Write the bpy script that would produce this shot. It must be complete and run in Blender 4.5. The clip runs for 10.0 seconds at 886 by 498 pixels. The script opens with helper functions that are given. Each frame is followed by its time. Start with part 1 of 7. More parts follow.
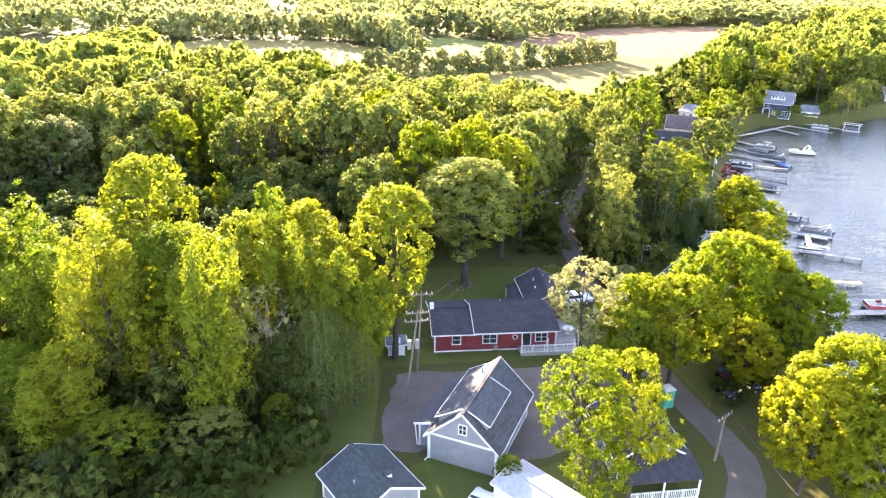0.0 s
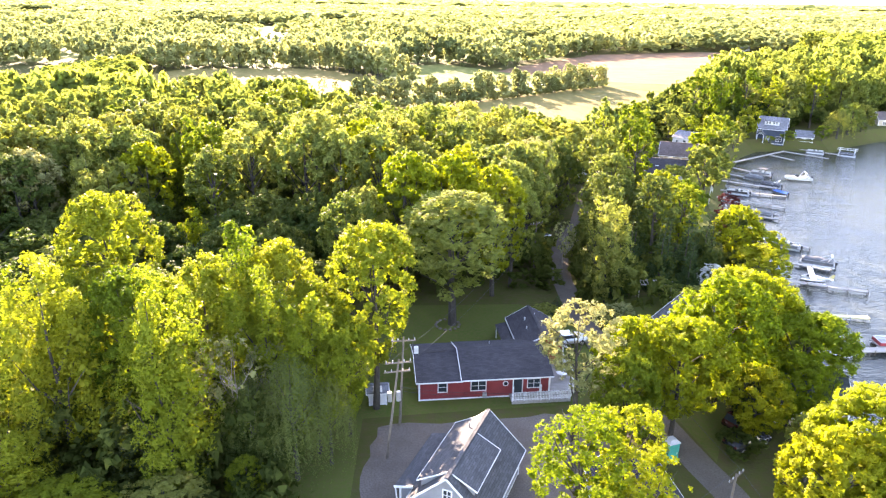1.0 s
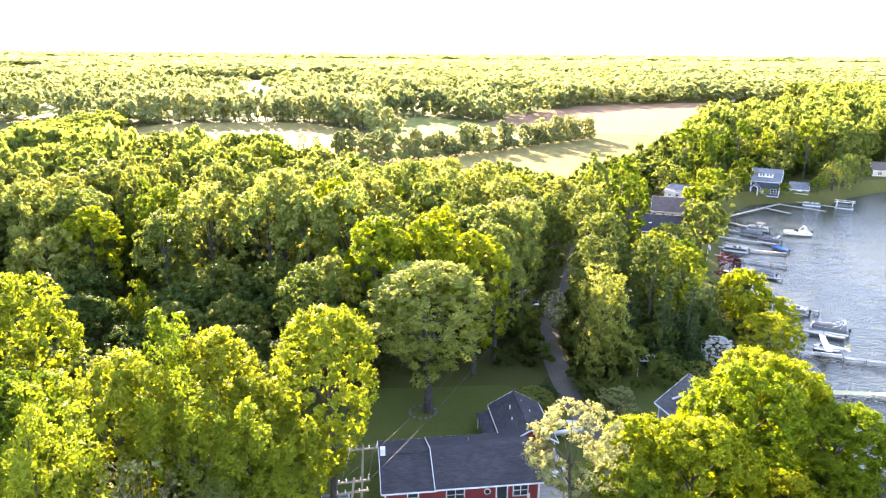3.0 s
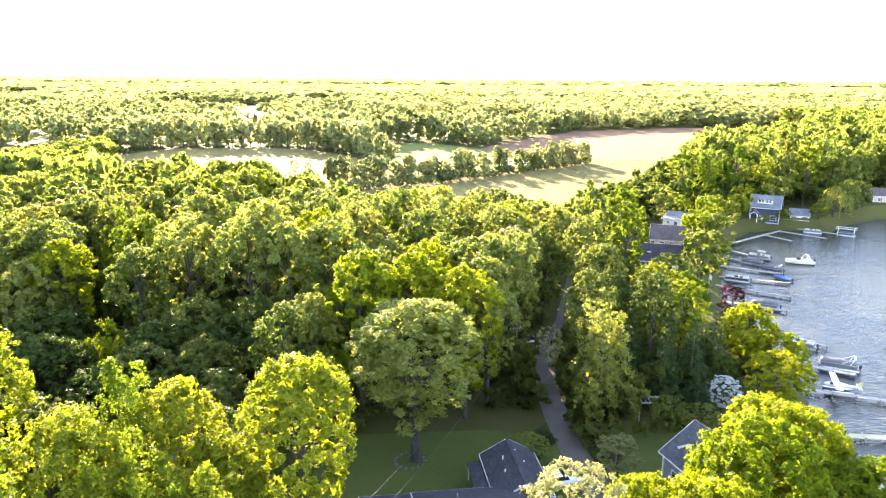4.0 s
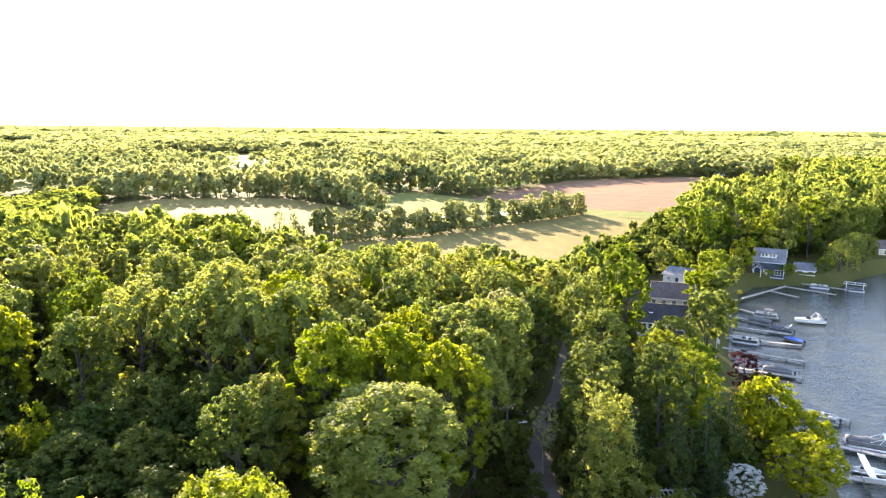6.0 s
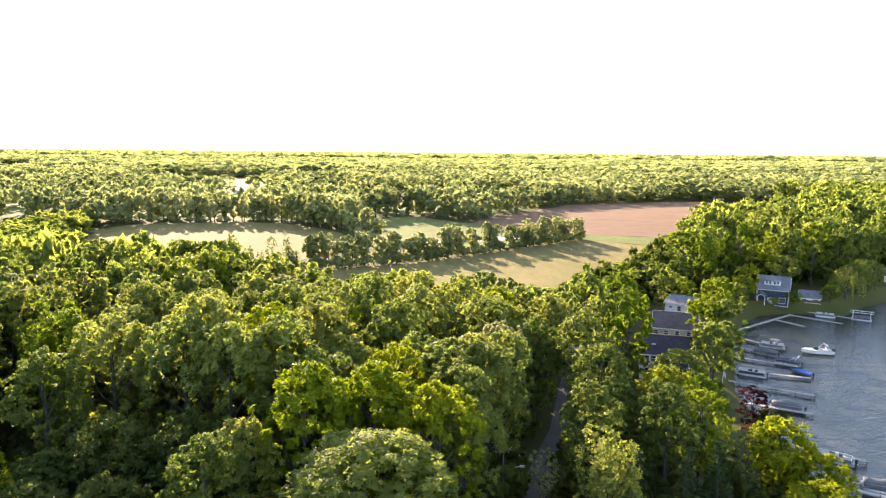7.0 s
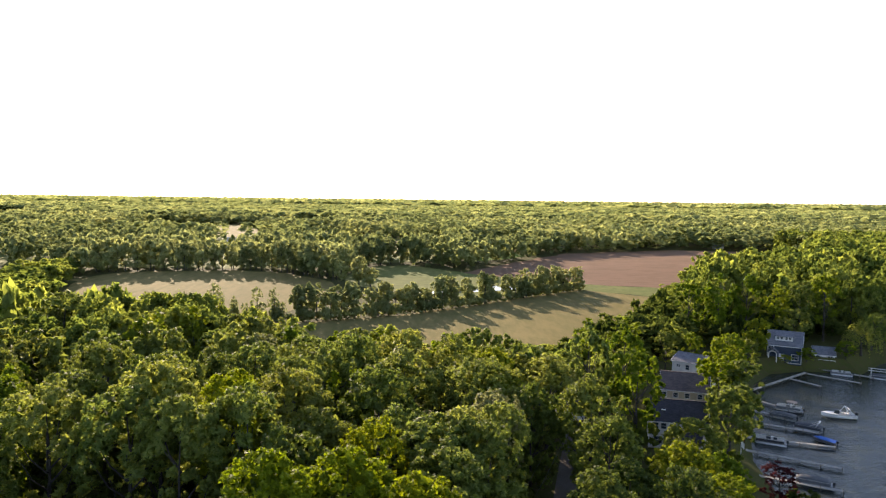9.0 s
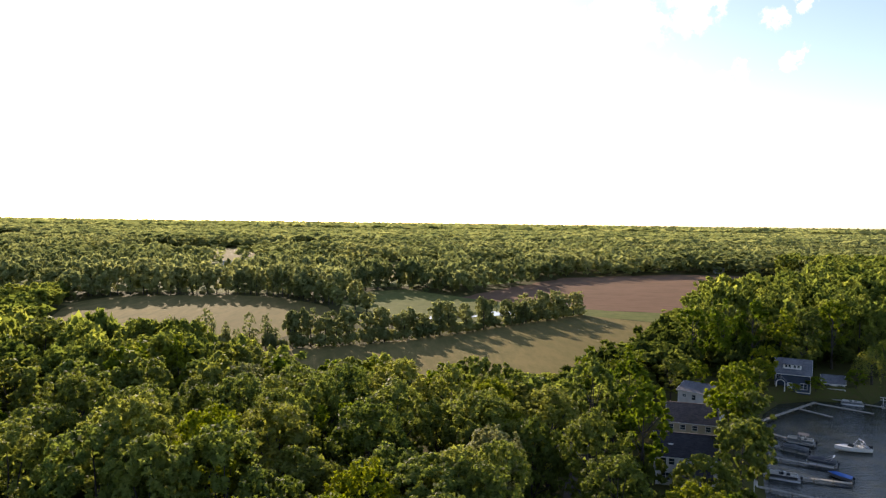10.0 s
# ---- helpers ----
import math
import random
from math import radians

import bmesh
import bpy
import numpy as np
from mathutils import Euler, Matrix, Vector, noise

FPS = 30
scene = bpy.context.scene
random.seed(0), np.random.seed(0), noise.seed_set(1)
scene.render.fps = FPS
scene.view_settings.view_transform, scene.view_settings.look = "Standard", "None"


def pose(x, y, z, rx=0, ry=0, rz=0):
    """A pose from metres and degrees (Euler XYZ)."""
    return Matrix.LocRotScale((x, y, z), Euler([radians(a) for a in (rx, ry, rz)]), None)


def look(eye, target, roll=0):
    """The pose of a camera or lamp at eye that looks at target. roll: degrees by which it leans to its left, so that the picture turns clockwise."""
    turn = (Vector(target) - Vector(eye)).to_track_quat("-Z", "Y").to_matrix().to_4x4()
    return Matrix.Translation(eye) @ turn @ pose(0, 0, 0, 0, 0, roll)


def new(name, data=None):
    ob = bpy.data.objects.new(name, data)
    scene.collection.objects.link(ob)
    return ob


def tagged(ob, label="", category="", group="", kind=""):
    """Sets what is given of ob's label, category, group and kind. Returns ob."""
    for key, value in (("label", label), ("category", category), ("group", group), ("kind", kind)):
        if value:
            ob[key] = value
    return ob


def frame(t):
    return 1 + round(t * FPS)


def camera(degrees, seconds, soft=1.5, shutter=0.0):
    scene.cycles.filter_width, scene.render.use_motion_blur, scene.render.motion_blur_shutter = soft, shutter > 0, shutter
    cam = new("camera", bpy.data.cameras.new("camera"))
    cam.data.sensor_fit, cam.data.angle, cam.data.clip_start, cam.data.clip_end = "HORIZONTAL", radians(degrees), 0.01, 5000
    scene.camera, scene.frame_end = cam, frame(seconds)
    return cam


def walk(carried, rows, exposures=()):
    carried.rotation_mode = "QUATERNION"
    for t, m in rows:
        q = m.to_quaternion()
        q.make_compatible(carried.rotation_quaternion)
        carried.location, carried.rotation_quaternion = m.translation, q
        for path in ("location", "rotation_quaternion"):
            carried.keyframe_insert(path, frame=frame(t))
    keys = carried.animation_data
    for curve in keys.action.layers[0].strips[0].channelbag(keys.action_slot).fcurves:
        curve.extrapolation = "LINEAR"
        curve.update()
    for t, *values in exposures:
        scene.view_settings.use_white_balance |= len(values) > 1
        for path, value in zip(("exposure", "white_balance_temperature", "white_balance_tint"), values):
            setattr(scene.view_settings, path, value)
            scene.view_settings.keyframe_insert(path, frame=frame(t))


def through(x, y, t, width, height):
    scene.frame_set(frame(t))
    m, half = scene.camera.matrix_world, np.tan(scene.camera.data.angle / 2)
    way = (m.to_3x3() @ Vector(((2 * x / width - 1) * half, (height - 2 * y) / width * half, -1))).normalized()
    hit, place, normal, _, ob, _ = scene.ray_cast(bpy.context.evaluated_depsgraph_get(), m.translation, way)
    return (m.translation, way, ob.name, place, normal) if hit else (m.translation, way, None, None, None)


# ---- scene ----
cam = camera(65.51, 10.0, soft=1.25)
PATH = [
    (0.0, (0.001, 0.000, 41.500), (0.001, 9.267, 37.740), 1.13),
    (0.5, (0.495, 2.610, 41.298), (0.538, 11.944, 37.709), 0.96),
    (1.0, (0.997, 5.181, 41.141), (1.078, 14.577, 37.721), 0.81),
    (1.5, (1.503, 7.714, 41.022), (1.620, 17.171, 37.772), 0.69),
    (2.0, (2.012, 10.214, 40.940), (2.162, 19.726, 37.858), 0.59),
    (2.5, (2.522, 12.682, 40.889), (2.701, 22.247, 37.976), 0.51),
    (3.0, (3.031, 15.122, 40.866), (3.236, 24.736, 38.121), 0.46),
    (3.5, (3.536, 17.536, 40.867), (3.766, 27.196, 38.290), 0.42),
    (4.0, (4.035, 19.928, 40.889), (4.287, 29.630, 38.479), 0.40),
    (4.5, (4.527, 22.299, 40.927), (4.798, 32.041, 38.684), 0.39),
    (5.0, (5.009, 24.653, 40.977), (5.297, 34.431, 38.902), 0.40),
    (5.5, (5.479, 26.993, 41.036), (5.783, 36.804, 39.129), 0.42),
    (6.0, (5.936, 29.320, 41.100), (6.252, 39.163, 39.360), 0.44),
    (6.5, (6.376, 31.639, 41.164), (6.704, 41.509, 39.592), 0.48),
    (7.0, (6.798, 33.952, 41.226), (7.136, 43.847, 39.822), 0.52),
    (7.5, (7.199, 36.261, 41.281), (7.547, 46.178, 40.046), 0.56),
    (8.0, (7.578, 38.570, 41.326), (7.935, 48.506, 40.259), 0.61),
    (8.5, (7.933, 40.881, 41.356), (8.297, 50.834, 40.458), 0.65),
    (9.0, (8.261, 43.196, 41.368), (8.633, 53.163, 40.640), 0.70),
    (9.5, (8.560, 45.520, 41.357), (8.939, 55.497, 40.800), 0.74),
    (10.0, (8.829, 47.854, 41.321), (9.214, 57.839, 40.935), 0.78),
]
walk(cam, [(t, look(eye, target, roll)) for t, eye, target, roll in PATH],
     [(0.0, 3.78, 7600, 27), (1.0, 3.78, 7600, 27), (2.5, 3.78, 7600, 25), (4.0, 3.70, 7400, 21), (5.5, 3.26, 7350, 20), (7.0, 2.57, 7250, 20), (8.0, 2.16, 7200, 20), (9.0, 1.48, 7050, 20), (10.0, 0.92, 6950, 20)])

# ---- sky and sun ----
SUN_EL, SUN_AZ = 17.0, -19.0          # degrees above the horizon, and from +y towards +x
world = bpy.data.worlds.new("sky")
scene.world = world
world.use_nodes = True
wn, wl = world.node_tree.nodes, world.node_tree.links
sky = wn.new("ShaderNodeTexSky")
sky.sky_type = "NISHITA"
sky.sun_disc = False
sky.sun_elevation = radians(SUN_EL)
sky.sun_rotation = radians(SUN_AZ)
sky.altitude = 250
sky.air_density, sky.dust_density, sky.ozone_density = 0.8, 0.6, 1.0
CLOUDS = [
    (0.3373, 0.9215, 0.1923, 0.0349),
    (0.3239, 0.9268, 0.1901, 0.0267),
    (0.3548, 0.9135, 0.1993, 0.0226),
    (0.4006, 0.8959, 0.1922, 0.0164),
    (0.4224, 0.8850, 0.1955, 0.0205),
    (0.4257, 0.8816, 0.2036, 0.0123),
    (0.4643, 0.8612, 0.2070, 0.0164),
    (0.4745, 0.8539, 0.2139, 0.0144),
    (0.4469, 0.8552, 0.2626, 0.0205),
    (0.4720, 0.8370, 0.2770, 0.0164),
    (0.2694, 0.9200, 0.2847, 0.0636),
    (0.2426, 0.9321, 0.2689, 0.0462),
    (0.3026, 0.9154, 0.2656, 0.0349),
    (0.3537, 0.8919, 0.2819, 0.0452),
    (0.3754, 0.8793, 0.2929, 0.0267),
    (0.2942, 0.9232, 0.2474, 0.0205),
]


def build_clouds():
    """Small fair-weather clouds: soft round puffs broken up by noise, mixed into the sky's colour."""
    tc = wn.new("ShaderNodeTexCoord")
    nz = wn.new("ShaderNodeTexNoise")
    nz.inputs["Scale"].default_value, nz.inputs["Detail"].default_value, nz.inputs["Roughness"].default_value = 62, 6, 0.66
    wl.new(tc.outputs["Generated"], nz.inputs["Vector"])
    warp = wn.new("ShaderNodeTexNoise")
    warp.inputs["Scale"].default_value, warp.inputs["Detail"].default_value, warp.inputs["Roughness"].default_value = 28, 5, 0.65
    wl.new(tc.outputs["Generated"], warp.inputs["Vector"])
    shift = wn.new("ShaderNodeVectorMath")
    shift.operation = "MULTIPLY_ADD"
    shift.inputs[1].default_value = (0.07, 0.07, 0.05)
    wl.new(warp.outputs["Color"], shift.inputs[0])
    back = wn.new("ShaderNodeVectorMath")
    back.operation = "ADD"
    back.inputs[1].default_value = (-0.035, -0.035, -0.025)
    wl.new(tc.outputs["Generated"], shift.inputs[2])
    wl.new(shift.outputs["Vector"], back.inputs[0])
    last = None
    for x, y, z, r in CLOUDS:
        ds = wn.new("ShaderNodeVectorMath")
        ds.operation = "DISTANCE"
        ds.inputs[1].default_value = (x, y, z)
        wl.new(back.outputs["Vector"], ds.inputs[0])
        mr = wn.new("ShaderNodeMapRange")
        mr.inputs["From Min"].default_value, mr.inputs["From Max"].default_value = r, 0.0
        wl.new(ds.outputs["Value"], mr.inputs["Value"])
        if last is None:
            last = mr.outputs["Result"]
        else:
            mx = wn.new("ShaderNodeMath")
            mx.operation = "MAXIMUM"
            wl.new(last, mx.inputs[0])
            wl.new(mr.outputs["Result"], mx.inputs[1])
            last = mx.outputs["Value"]
    ad = wn.new("ShaderNodeMath")
    ad.operation = "MULTIPLY_ADD"
    wl.new(nz.outputs["Fac"], ad.inputs[0])
    ad.inputs[1].default_value = 2.6
    wl.new(last, ad.inputs[2])
    th = wn.new("ShaderNodeMapRange")
    th.inputs["From Min"].default_value, th.inputs["From Max"].default_value = 1.45, 2.3
    wl.new(ad.outputs["Value"], th.inputs["Value"])
    gate = wn.new("ShaderNodeMath")
    gate.operation = "MULTIPLY"
    cut = wn.new("ShaderNodeMapRange")
    cut.inputs["From Min"].default_value, cut.inputs["From Max"].default_value = 0.05, 0.45
    wl.new(last, cut.inputs["Value"])
    wl.new(th.outputs["Result"], gate.inputs[0])
    wl.new(cut.outputs["Result"], gate.inputs[1])
    mixc = wn.new("ShaderNodeMix")
    mixc.data_type = "RGBA"
    wl.new(gate.outputs["Value"], mixc.inputs[0])
    wl.new(sky.outputs["Color"], mixc.inputs[6])
    mixc.inputs[7].default_value = (5.8, 5.8, 5.8, 1)
    wl.new(mixc.outputs[2], wn["Background"].inputs["Color"])


build_clouds()
wn["Background"].inputs["Strength"].default_value = 0.14
sun_dir = Vector((math.sin(radians(SUN_AZ)) * math.cos(radians(SUN_EL)), math.cos(radians(SUN_AZ)) * math.cos(radians(SUN_EL)), math.sin(radians(SUN_EL))))
sun = new("sun", bpy.data.lights.new("sun", "SUN"))
sun.data.energy, sun.data.angle, sun.data.color = 4.3, radians(0.6), (1.0, 0.89, 0.72)
sun.matrix_world = look(sun_dir * 300, (0, 0, 0))


# ---- materials ----
def material(name, rough=0.8, metal=0.0, spec=0.3):
    m = bpy.data.materials.new(name)
    m.use_nodes = True
    b = m.node_tree.nodes["Principled BSDF"]
    b.inputs["Roughness"].default_value, b.inputs["Metallic"].default_value = rough, metal
    b.inputs["Specular IOR Level"].default_value = spec
    return m, m.node_tree.nodes, m.node_tree.links, b


def ramp(n, stops):
    r = n.new("ShaderNodeValToRGB")
    el = r.color_ramp.elements
    while len(el) < len(stops):
        el.new(0.5)
    for e, (p, c) in zip(el, stops):
        e.position, e.color = p, (*c, 1)
    return r


def noise_of(n, l, scale, detail=4, rough=0.6, coords=None, stretch=None):
    t = n.new("ShaderNodeTexNoise")
    t.inputs["Scale"].default_value, t.inputs["Detail"].default_value, t.inputs["Roughness"].default_value = scale, detail, rough
    c = coords or n.new("ShaderNodeTexCoord").outputs["Object"]
    if stretch:
        mp = n.new("ShaderNodeMapping")
        mp.inputs["Scale"].default_value = stretch
        l.new(c, mp.inputs["Vector"])
        c = mp.outputs["Vector"]
    l.new(c, t.inputs["Vector"])
    return t


def mix_of(n, l, fac, a, b, mode="MIX"):
    x = n.new("ShaderNodeMix")
    x.data_type, x.blend_type = "RGBA", mode
    for sock, v in ((x.inputs[0], fac), (x.inputs[6], a), (x.inputs[7], b)):
        if isinstance(v, (int, float)):
            sock.default_value = v
        elif isinstance(v, tuple):
            sock.default_value = (*v, 1)
        else:
            l.new(v, sock)
    return x.outputs[2]


def two_scale(name, a, b, c, big, small, rough=0.85, bump=0.0, bump_scale=None, stretch=None, metal=0.0, spec=0.3, big_stops=(0.35, 0.65)):
    """a and b mingle in large patches, c comes in as grain."""
    m, n, l, bs = material(name, rough, metal, spec)
    n1 = noise_of(n, l, big, 5, 0.6, None, stretch)
    r1 = ramp(n, [(big_stops[0], a), (big_stops[1], b)])
    l.new(n1.outputs["Fac"], r1.inputs["Fac"])
    n2 = noise_of(n, l, small, 3, 0.7, None, stretch)
    r2 = ramp(n, [(0.4, (0, 0, 0)), (0.75, (1, 1, 1))])
    l.new(n2.outputs["Fac"], r2.inputs["Fac"])
    l.new(mix_of(n, l, r2.outputs["Color"], r1.outputs["Color"], c), bs.inputs["Base Color"])
    if bump:
        bp = n.new("ShaderNodeBump")
        bp.inputs["Strength"].default_value, bp.inputs["Distance"].default_value = 1.0, bump
        n3 = noise_of(n, l, bump_scale or small, 4, 0.7, None, stretch)
        l.new(n3.outputs["Fac"], bp.inputs["Height"])
        l.new(bp.outputs["Normal"], bs.inputs["Normal"])
    return m


def leaf_material(name, dark, light, glow, through=0.45, patch=0.0, gloss=0.05):
    """Leaves: they vary leaf by leaf and tree by tree, and let the sun shine through."""
    m, n, l, bs = material(name, 0.6, 0, 0.0 if patch else gloss)
    geo, info = n.new("ShaderNodeNewGeometry"), n.new("ShaderNodeObjectInfo")
    base = mix_of(n, l, geo.outputs["Random Per Island"], dark, light)
    rnd = info.outputs["Random"]
    if patch:
        rnd = noise_of(n, l, patch, 2, 0.5).outputs["Fac"]
    hs = n.new("ShaderNodeHueSaturation")
    mp = n.new("ShaderNodeMapRange")
    mp.inputs["From Min"].default_value, mp.inputs["From Max"].default_value = (0.3, 0.7) if patch else (0, 1)
    mp.inputs["To Min"].default_value, mp.inputs["To Max"].default_value = 0.478, 0.522
    l.new(rnd, mp.inputs["Value"])
    l.new(mp.outputs["Result"], hs.inputs["Hue"])
    mv = n.new("ShaderNodeMapRange")
    mv.inputs["From Min"].default_value, mv.inputs["From Max"].default_value = (0.3, 0.7) if patch else (0, 1)
    mv.inputs["To Min"].default_value, mv.inputs["To Max"].default_value = (1.35, 0.62) if patch else (1.2, 0.76)
    l.new(rnd, mv.inputs["Value"])
    l.new(mv.outputs["Result"], hs.inputs["Value"])
    l.new(base, hs.inputs["Color"])
    l.new(hs.outputs["Color"], bs.inputs["Base Color"])
    tr, mx = n.new("ShaderNodeBsdfTranslucent"), n.new("ShaderNodeMixShader")
    gl = mix_of(n, l, 1.0, hs.outputs["Color"], glow, "MULTIPLY")
    l.new(gl, tr.inputs["Color"])
    mx.inputs[0].default_value = through
    l.new(bs.outputs["BSDF"], mx.inputs[1])
    l.new(tr.outputs["BSDF"], mx.inputs[2])
    l.new(mx.outputs["Shader"], n["Material Output"].inputs["Surface"])
    return m


G, G_NEAR = (1.75, 1.75, 0.95), (1.6, 1.66, 0.8)
LEAF = {
    "maple": leaf_material("leaf_maple", (0.142, 0.172, 0.010), (0.196, 0.226, 0.015), (1.36, 1.45, 0.5), 0.5),
    "poplar": leaf_material("leaf_poplar", (0.12, 0.155, 0.014), (0.17, 0.205, 0.02), (1.4, 1.45, 0.6), 0.5),
    "oak": leaf_material("leaf_oak", (0.138, 0.163, 0.042), (0.205, 0.23, 0.06), G, 0.5),
    "pale": leaf_material("leaf_pale", (0.145, 0.16, 0.06), (0.205, 0.215, 0.09), (1.5, 1.5, 1.2), 0.4),
    "green": leaf_material("leaf_green", (0.115, 0.135, 0.034), (0.175, 0.195, 0.05), G_NEAR, 0.5),
    "dark": leaf_material("leaf_dark", (0.03, 0.05, 0.018), (0.06, 0.085, 0.03), (1.6, 1.8, 0.8), 0.25),
    "willow": leaf_material("leaf_willow", (0.085, 0.11, 0.03), (0.13, 0.155, 0.045), (1.5, 1.5, 1.0), 0.42),
    # darker copy of the green leaf, with the wood's shade put into its colour
    "shade": leaf_material("leaf_shade_tint", (0.055, 0.08, 0.02), (0.095, 0.122, 0.03), (1.5, 1.55, 0.9), 0.45),
    # undergrowth: wood leaf made darker, canopy shade put into the colour
    "under": leaf_material("leaf_under_shade", (0.055, 0.072, 0.018), (0.095, 0.112, 0.028), (1.4, 1.45, 0.9), 0.45, 0.06),
    "red": leaf_material("leaf_red", (0.05, 0.014, 0.013), (0.085, 0.026, 0.018), (1.5, 1.0, 0.9), 0.4),
    "rust": leaf_material("leaf_rust", (0.10, 0.05, 0.02), (0.17, 0.085, 0.03), (1.7, 1.3, 0.9), 0.4),
    "blossom": leaf_material("leaf_blossom", (0.36, 0.38, 0.35), (0.5, 0.52, 0.49), (1, 1, 1), 0.3),
    "wood": leaf_material("leaf_wood", (0.128, 0.155, 0.04), (0.2, 0.232, 0.06), G, 0.55, 0.06),
    # far and hedge leaves: paler and greyer, distance haze put into the colour
    "far": leaf_material("leaf_far_hazed", (0.17, 0.19, 0.08), (0.24, 0.256, 0.105), (1.6, 1.6, 1.2), 0.45, 0.012),
    "hedge": leaf_material("leaf_hedge_hazed", (0.19, 0.205, 0.085), (0.28, 0.29, 0.125), (1.6, 1.6, 1.2), 0.5, 0.05),
}
BARK = two_scale("bark", (0.045, 0.038, 0.03), (0.08, 0.068, 0.054), (0.028, 0.024, 0.02), 1.5, 9, 0.9, 0.04, 8, (1, 1, 0.25))
TWIG = two_scale("grey_bark", (0.20, 0.17, 0.14), (0.28, 0.25, 0.21), (0.13, 0.11, 0.09), 1.5, 9, 0.9, 0.03, 8, (1, 1, 0.25))
SOIL = two_scale("woodland_ground", (0.055, 0.062, 0.016), (0.075, 0.08, 0.022), (0.08, 0.062, 0.03), 0.05, 0.9, 0.95, 0.15, 1.2, spec=0.04)
LAWN = two_scale("lawn", (0.058, 0.085, 0.018), (0.085, 0.105, 0.024), (0.10, 0.09, 0.034), 0.12, 2.5, 0.95, 0.05, 6, spec=0.04)
STUBBLE = two_scale("stubble_field", (0.18, 0.14, 0.05), (0.24, 0.185, 0.068), (0.13, 0.12, 0.038), 0.02, 0.35, 0.95, 0.12, 0.6, (1.0, 0.25, 1), spec=0.04)
MEADOW = two_scale("meadow", (0.115, 0.14, 0.036), (0.19, 0.19, 0.062), (0.10, 0.12, 0.034), 0.02, 0.3, 0.95, 0.1, 0.6, spec=0.04)
YOUNG_GRASS = two_scale("young_grass", (0.11, 0.17, 0.026), (0.15, 0.21, 0.036), (0.10, 0.14, 0.03), 0.05, 0.5, 0.95, 0.05, 0.8, spec=0.04)
PLOUGH = two_scale("ploughed_soil", (0.185, 0.108, 0.066), (0.235, 0.14, 0.086), (0.145, 0.092, 0.052), 0.012, 0.25, 0.95, 0.15, 0.5, (0.35, 1.0, 1), spec=0.04)
ASPHALT = two_scale("old_asphalt", (0.115, 0.098, 0.08), (0.15, 0.13, 0.108), (0.085, 0.073, 0.06), 0.3, 7, 0.9, 0.01, 30, spec=0.04)
GRAVEL = two_scale("gravel", (0.125, 0.105, 0.09), (0.165, 0.14, 0.122), (0.09, 0.075, 0.062), 0.35, 6, 0.95, 0.03, 12, spec=0.04)


# ---- building blocks ----
def mesh_of(name, verts, faces, mat=None):
    me = bpy.data.meshes.new(name)
    me.from_pydata(verts, [], faces)
    if mat:
        me.materials.append(mat)
    return me


def fast_mesh(name, verts, quads, normals=None, mat=None):
    """A mesh from arrays: verts (n, 3), polygons (m, 3 or 4) and, for foliage, the normals of its masses."""
    verts, quads = np.ascontiguousarray(verts, np.float32), np.ascontiguousarray(quads, np.int32)
    k = quads.shape[1]
    me = bpy.data.meshes.new(name)
    me.vertices.add(len(verts))
    me.vertices.foreach_set("co", verts.ravel())
    me.loops.add(quads.size)
    me.loops.foreach_set("vertex_index", quads.ravel())
    me.polygons.add(len(quads))
    me.polygons.foreach_set("loop_start", np.arange(len(quads), dtype=np.int32) * k)
    me.update(calc_edges=True)
    if normals is not None:
        me.polygons.foreach_set("use_smooth", np.ones(len(quads), bool))
        at = me.attributes.new("custom_normal", "FLOAT_VECTOR", "POINT")
        at.data.foreach_set("vector", np.ascontiguousarray(normals, np.float32).ravel())
    if mat:
        me.materials.append(mat)
    return me


def part(name, bm, mat, parent=None, label="", smooth=False):
    me = bpy.data.meshes.new(name)
    bmesh.ops.recalc_face_normals(bm, faces=bm.faces[:])
    if smooth:
        for f in bm.faces:
            f.smooth = True
    bm.to_mesh(me)
    bm.free()
    if mat:
        me.materials.append(mat)
    ob = new(name, me)
    ob.parent = parent
    if label:
        ob["label"] = label
    return ob


def box(bm, x0, x1, y0, y1, z0, z1):
    v = [bm.verts.new(p) for p in ((x0, y0, z0), (x1, y0, z0), (x1, y1, z0), (x0, y1, z0), (x0, y0, z1), (x1, y0, z1), (x1, y1, z1), (x0, y1, z1))]
    for f in ((3, 2, 1, 0), (4, 5, 6, 7), (0, 1, 5, 4), (1, 2, 6, 5), (2, 3, 7, 6), (3, 0, 4, 7)):
        bm.faces.new([v[i] for i in f])
    return v


def tube(bm, a, b, r0, r1=None, seg=6, cap=True):
    a, b = Vector(a), Vector(b)
    q = (b - a).to_track_quat("Z", "Y")
    r1 = r0 if r1 is None else r1
    rings = []
    for p, r in ((a, r0), (b, r1)):
        rings.append([bm.verts.new(p + q @ Vector((r * math.cos(2 * math.pi * i / seg), r * math.sin(2 * math.pi * i / seg), 0))) for i in range(seg)])
    for i in range(seg):
        bm.faces.new((rings[0][i], rings[0][(i + 1) % seg], rings[1][(i + 1) % seg], rings[1][i]))
    if cap:
        bm.faces.new(rings[0][::-1])
        bm.faces.new(rings[1])


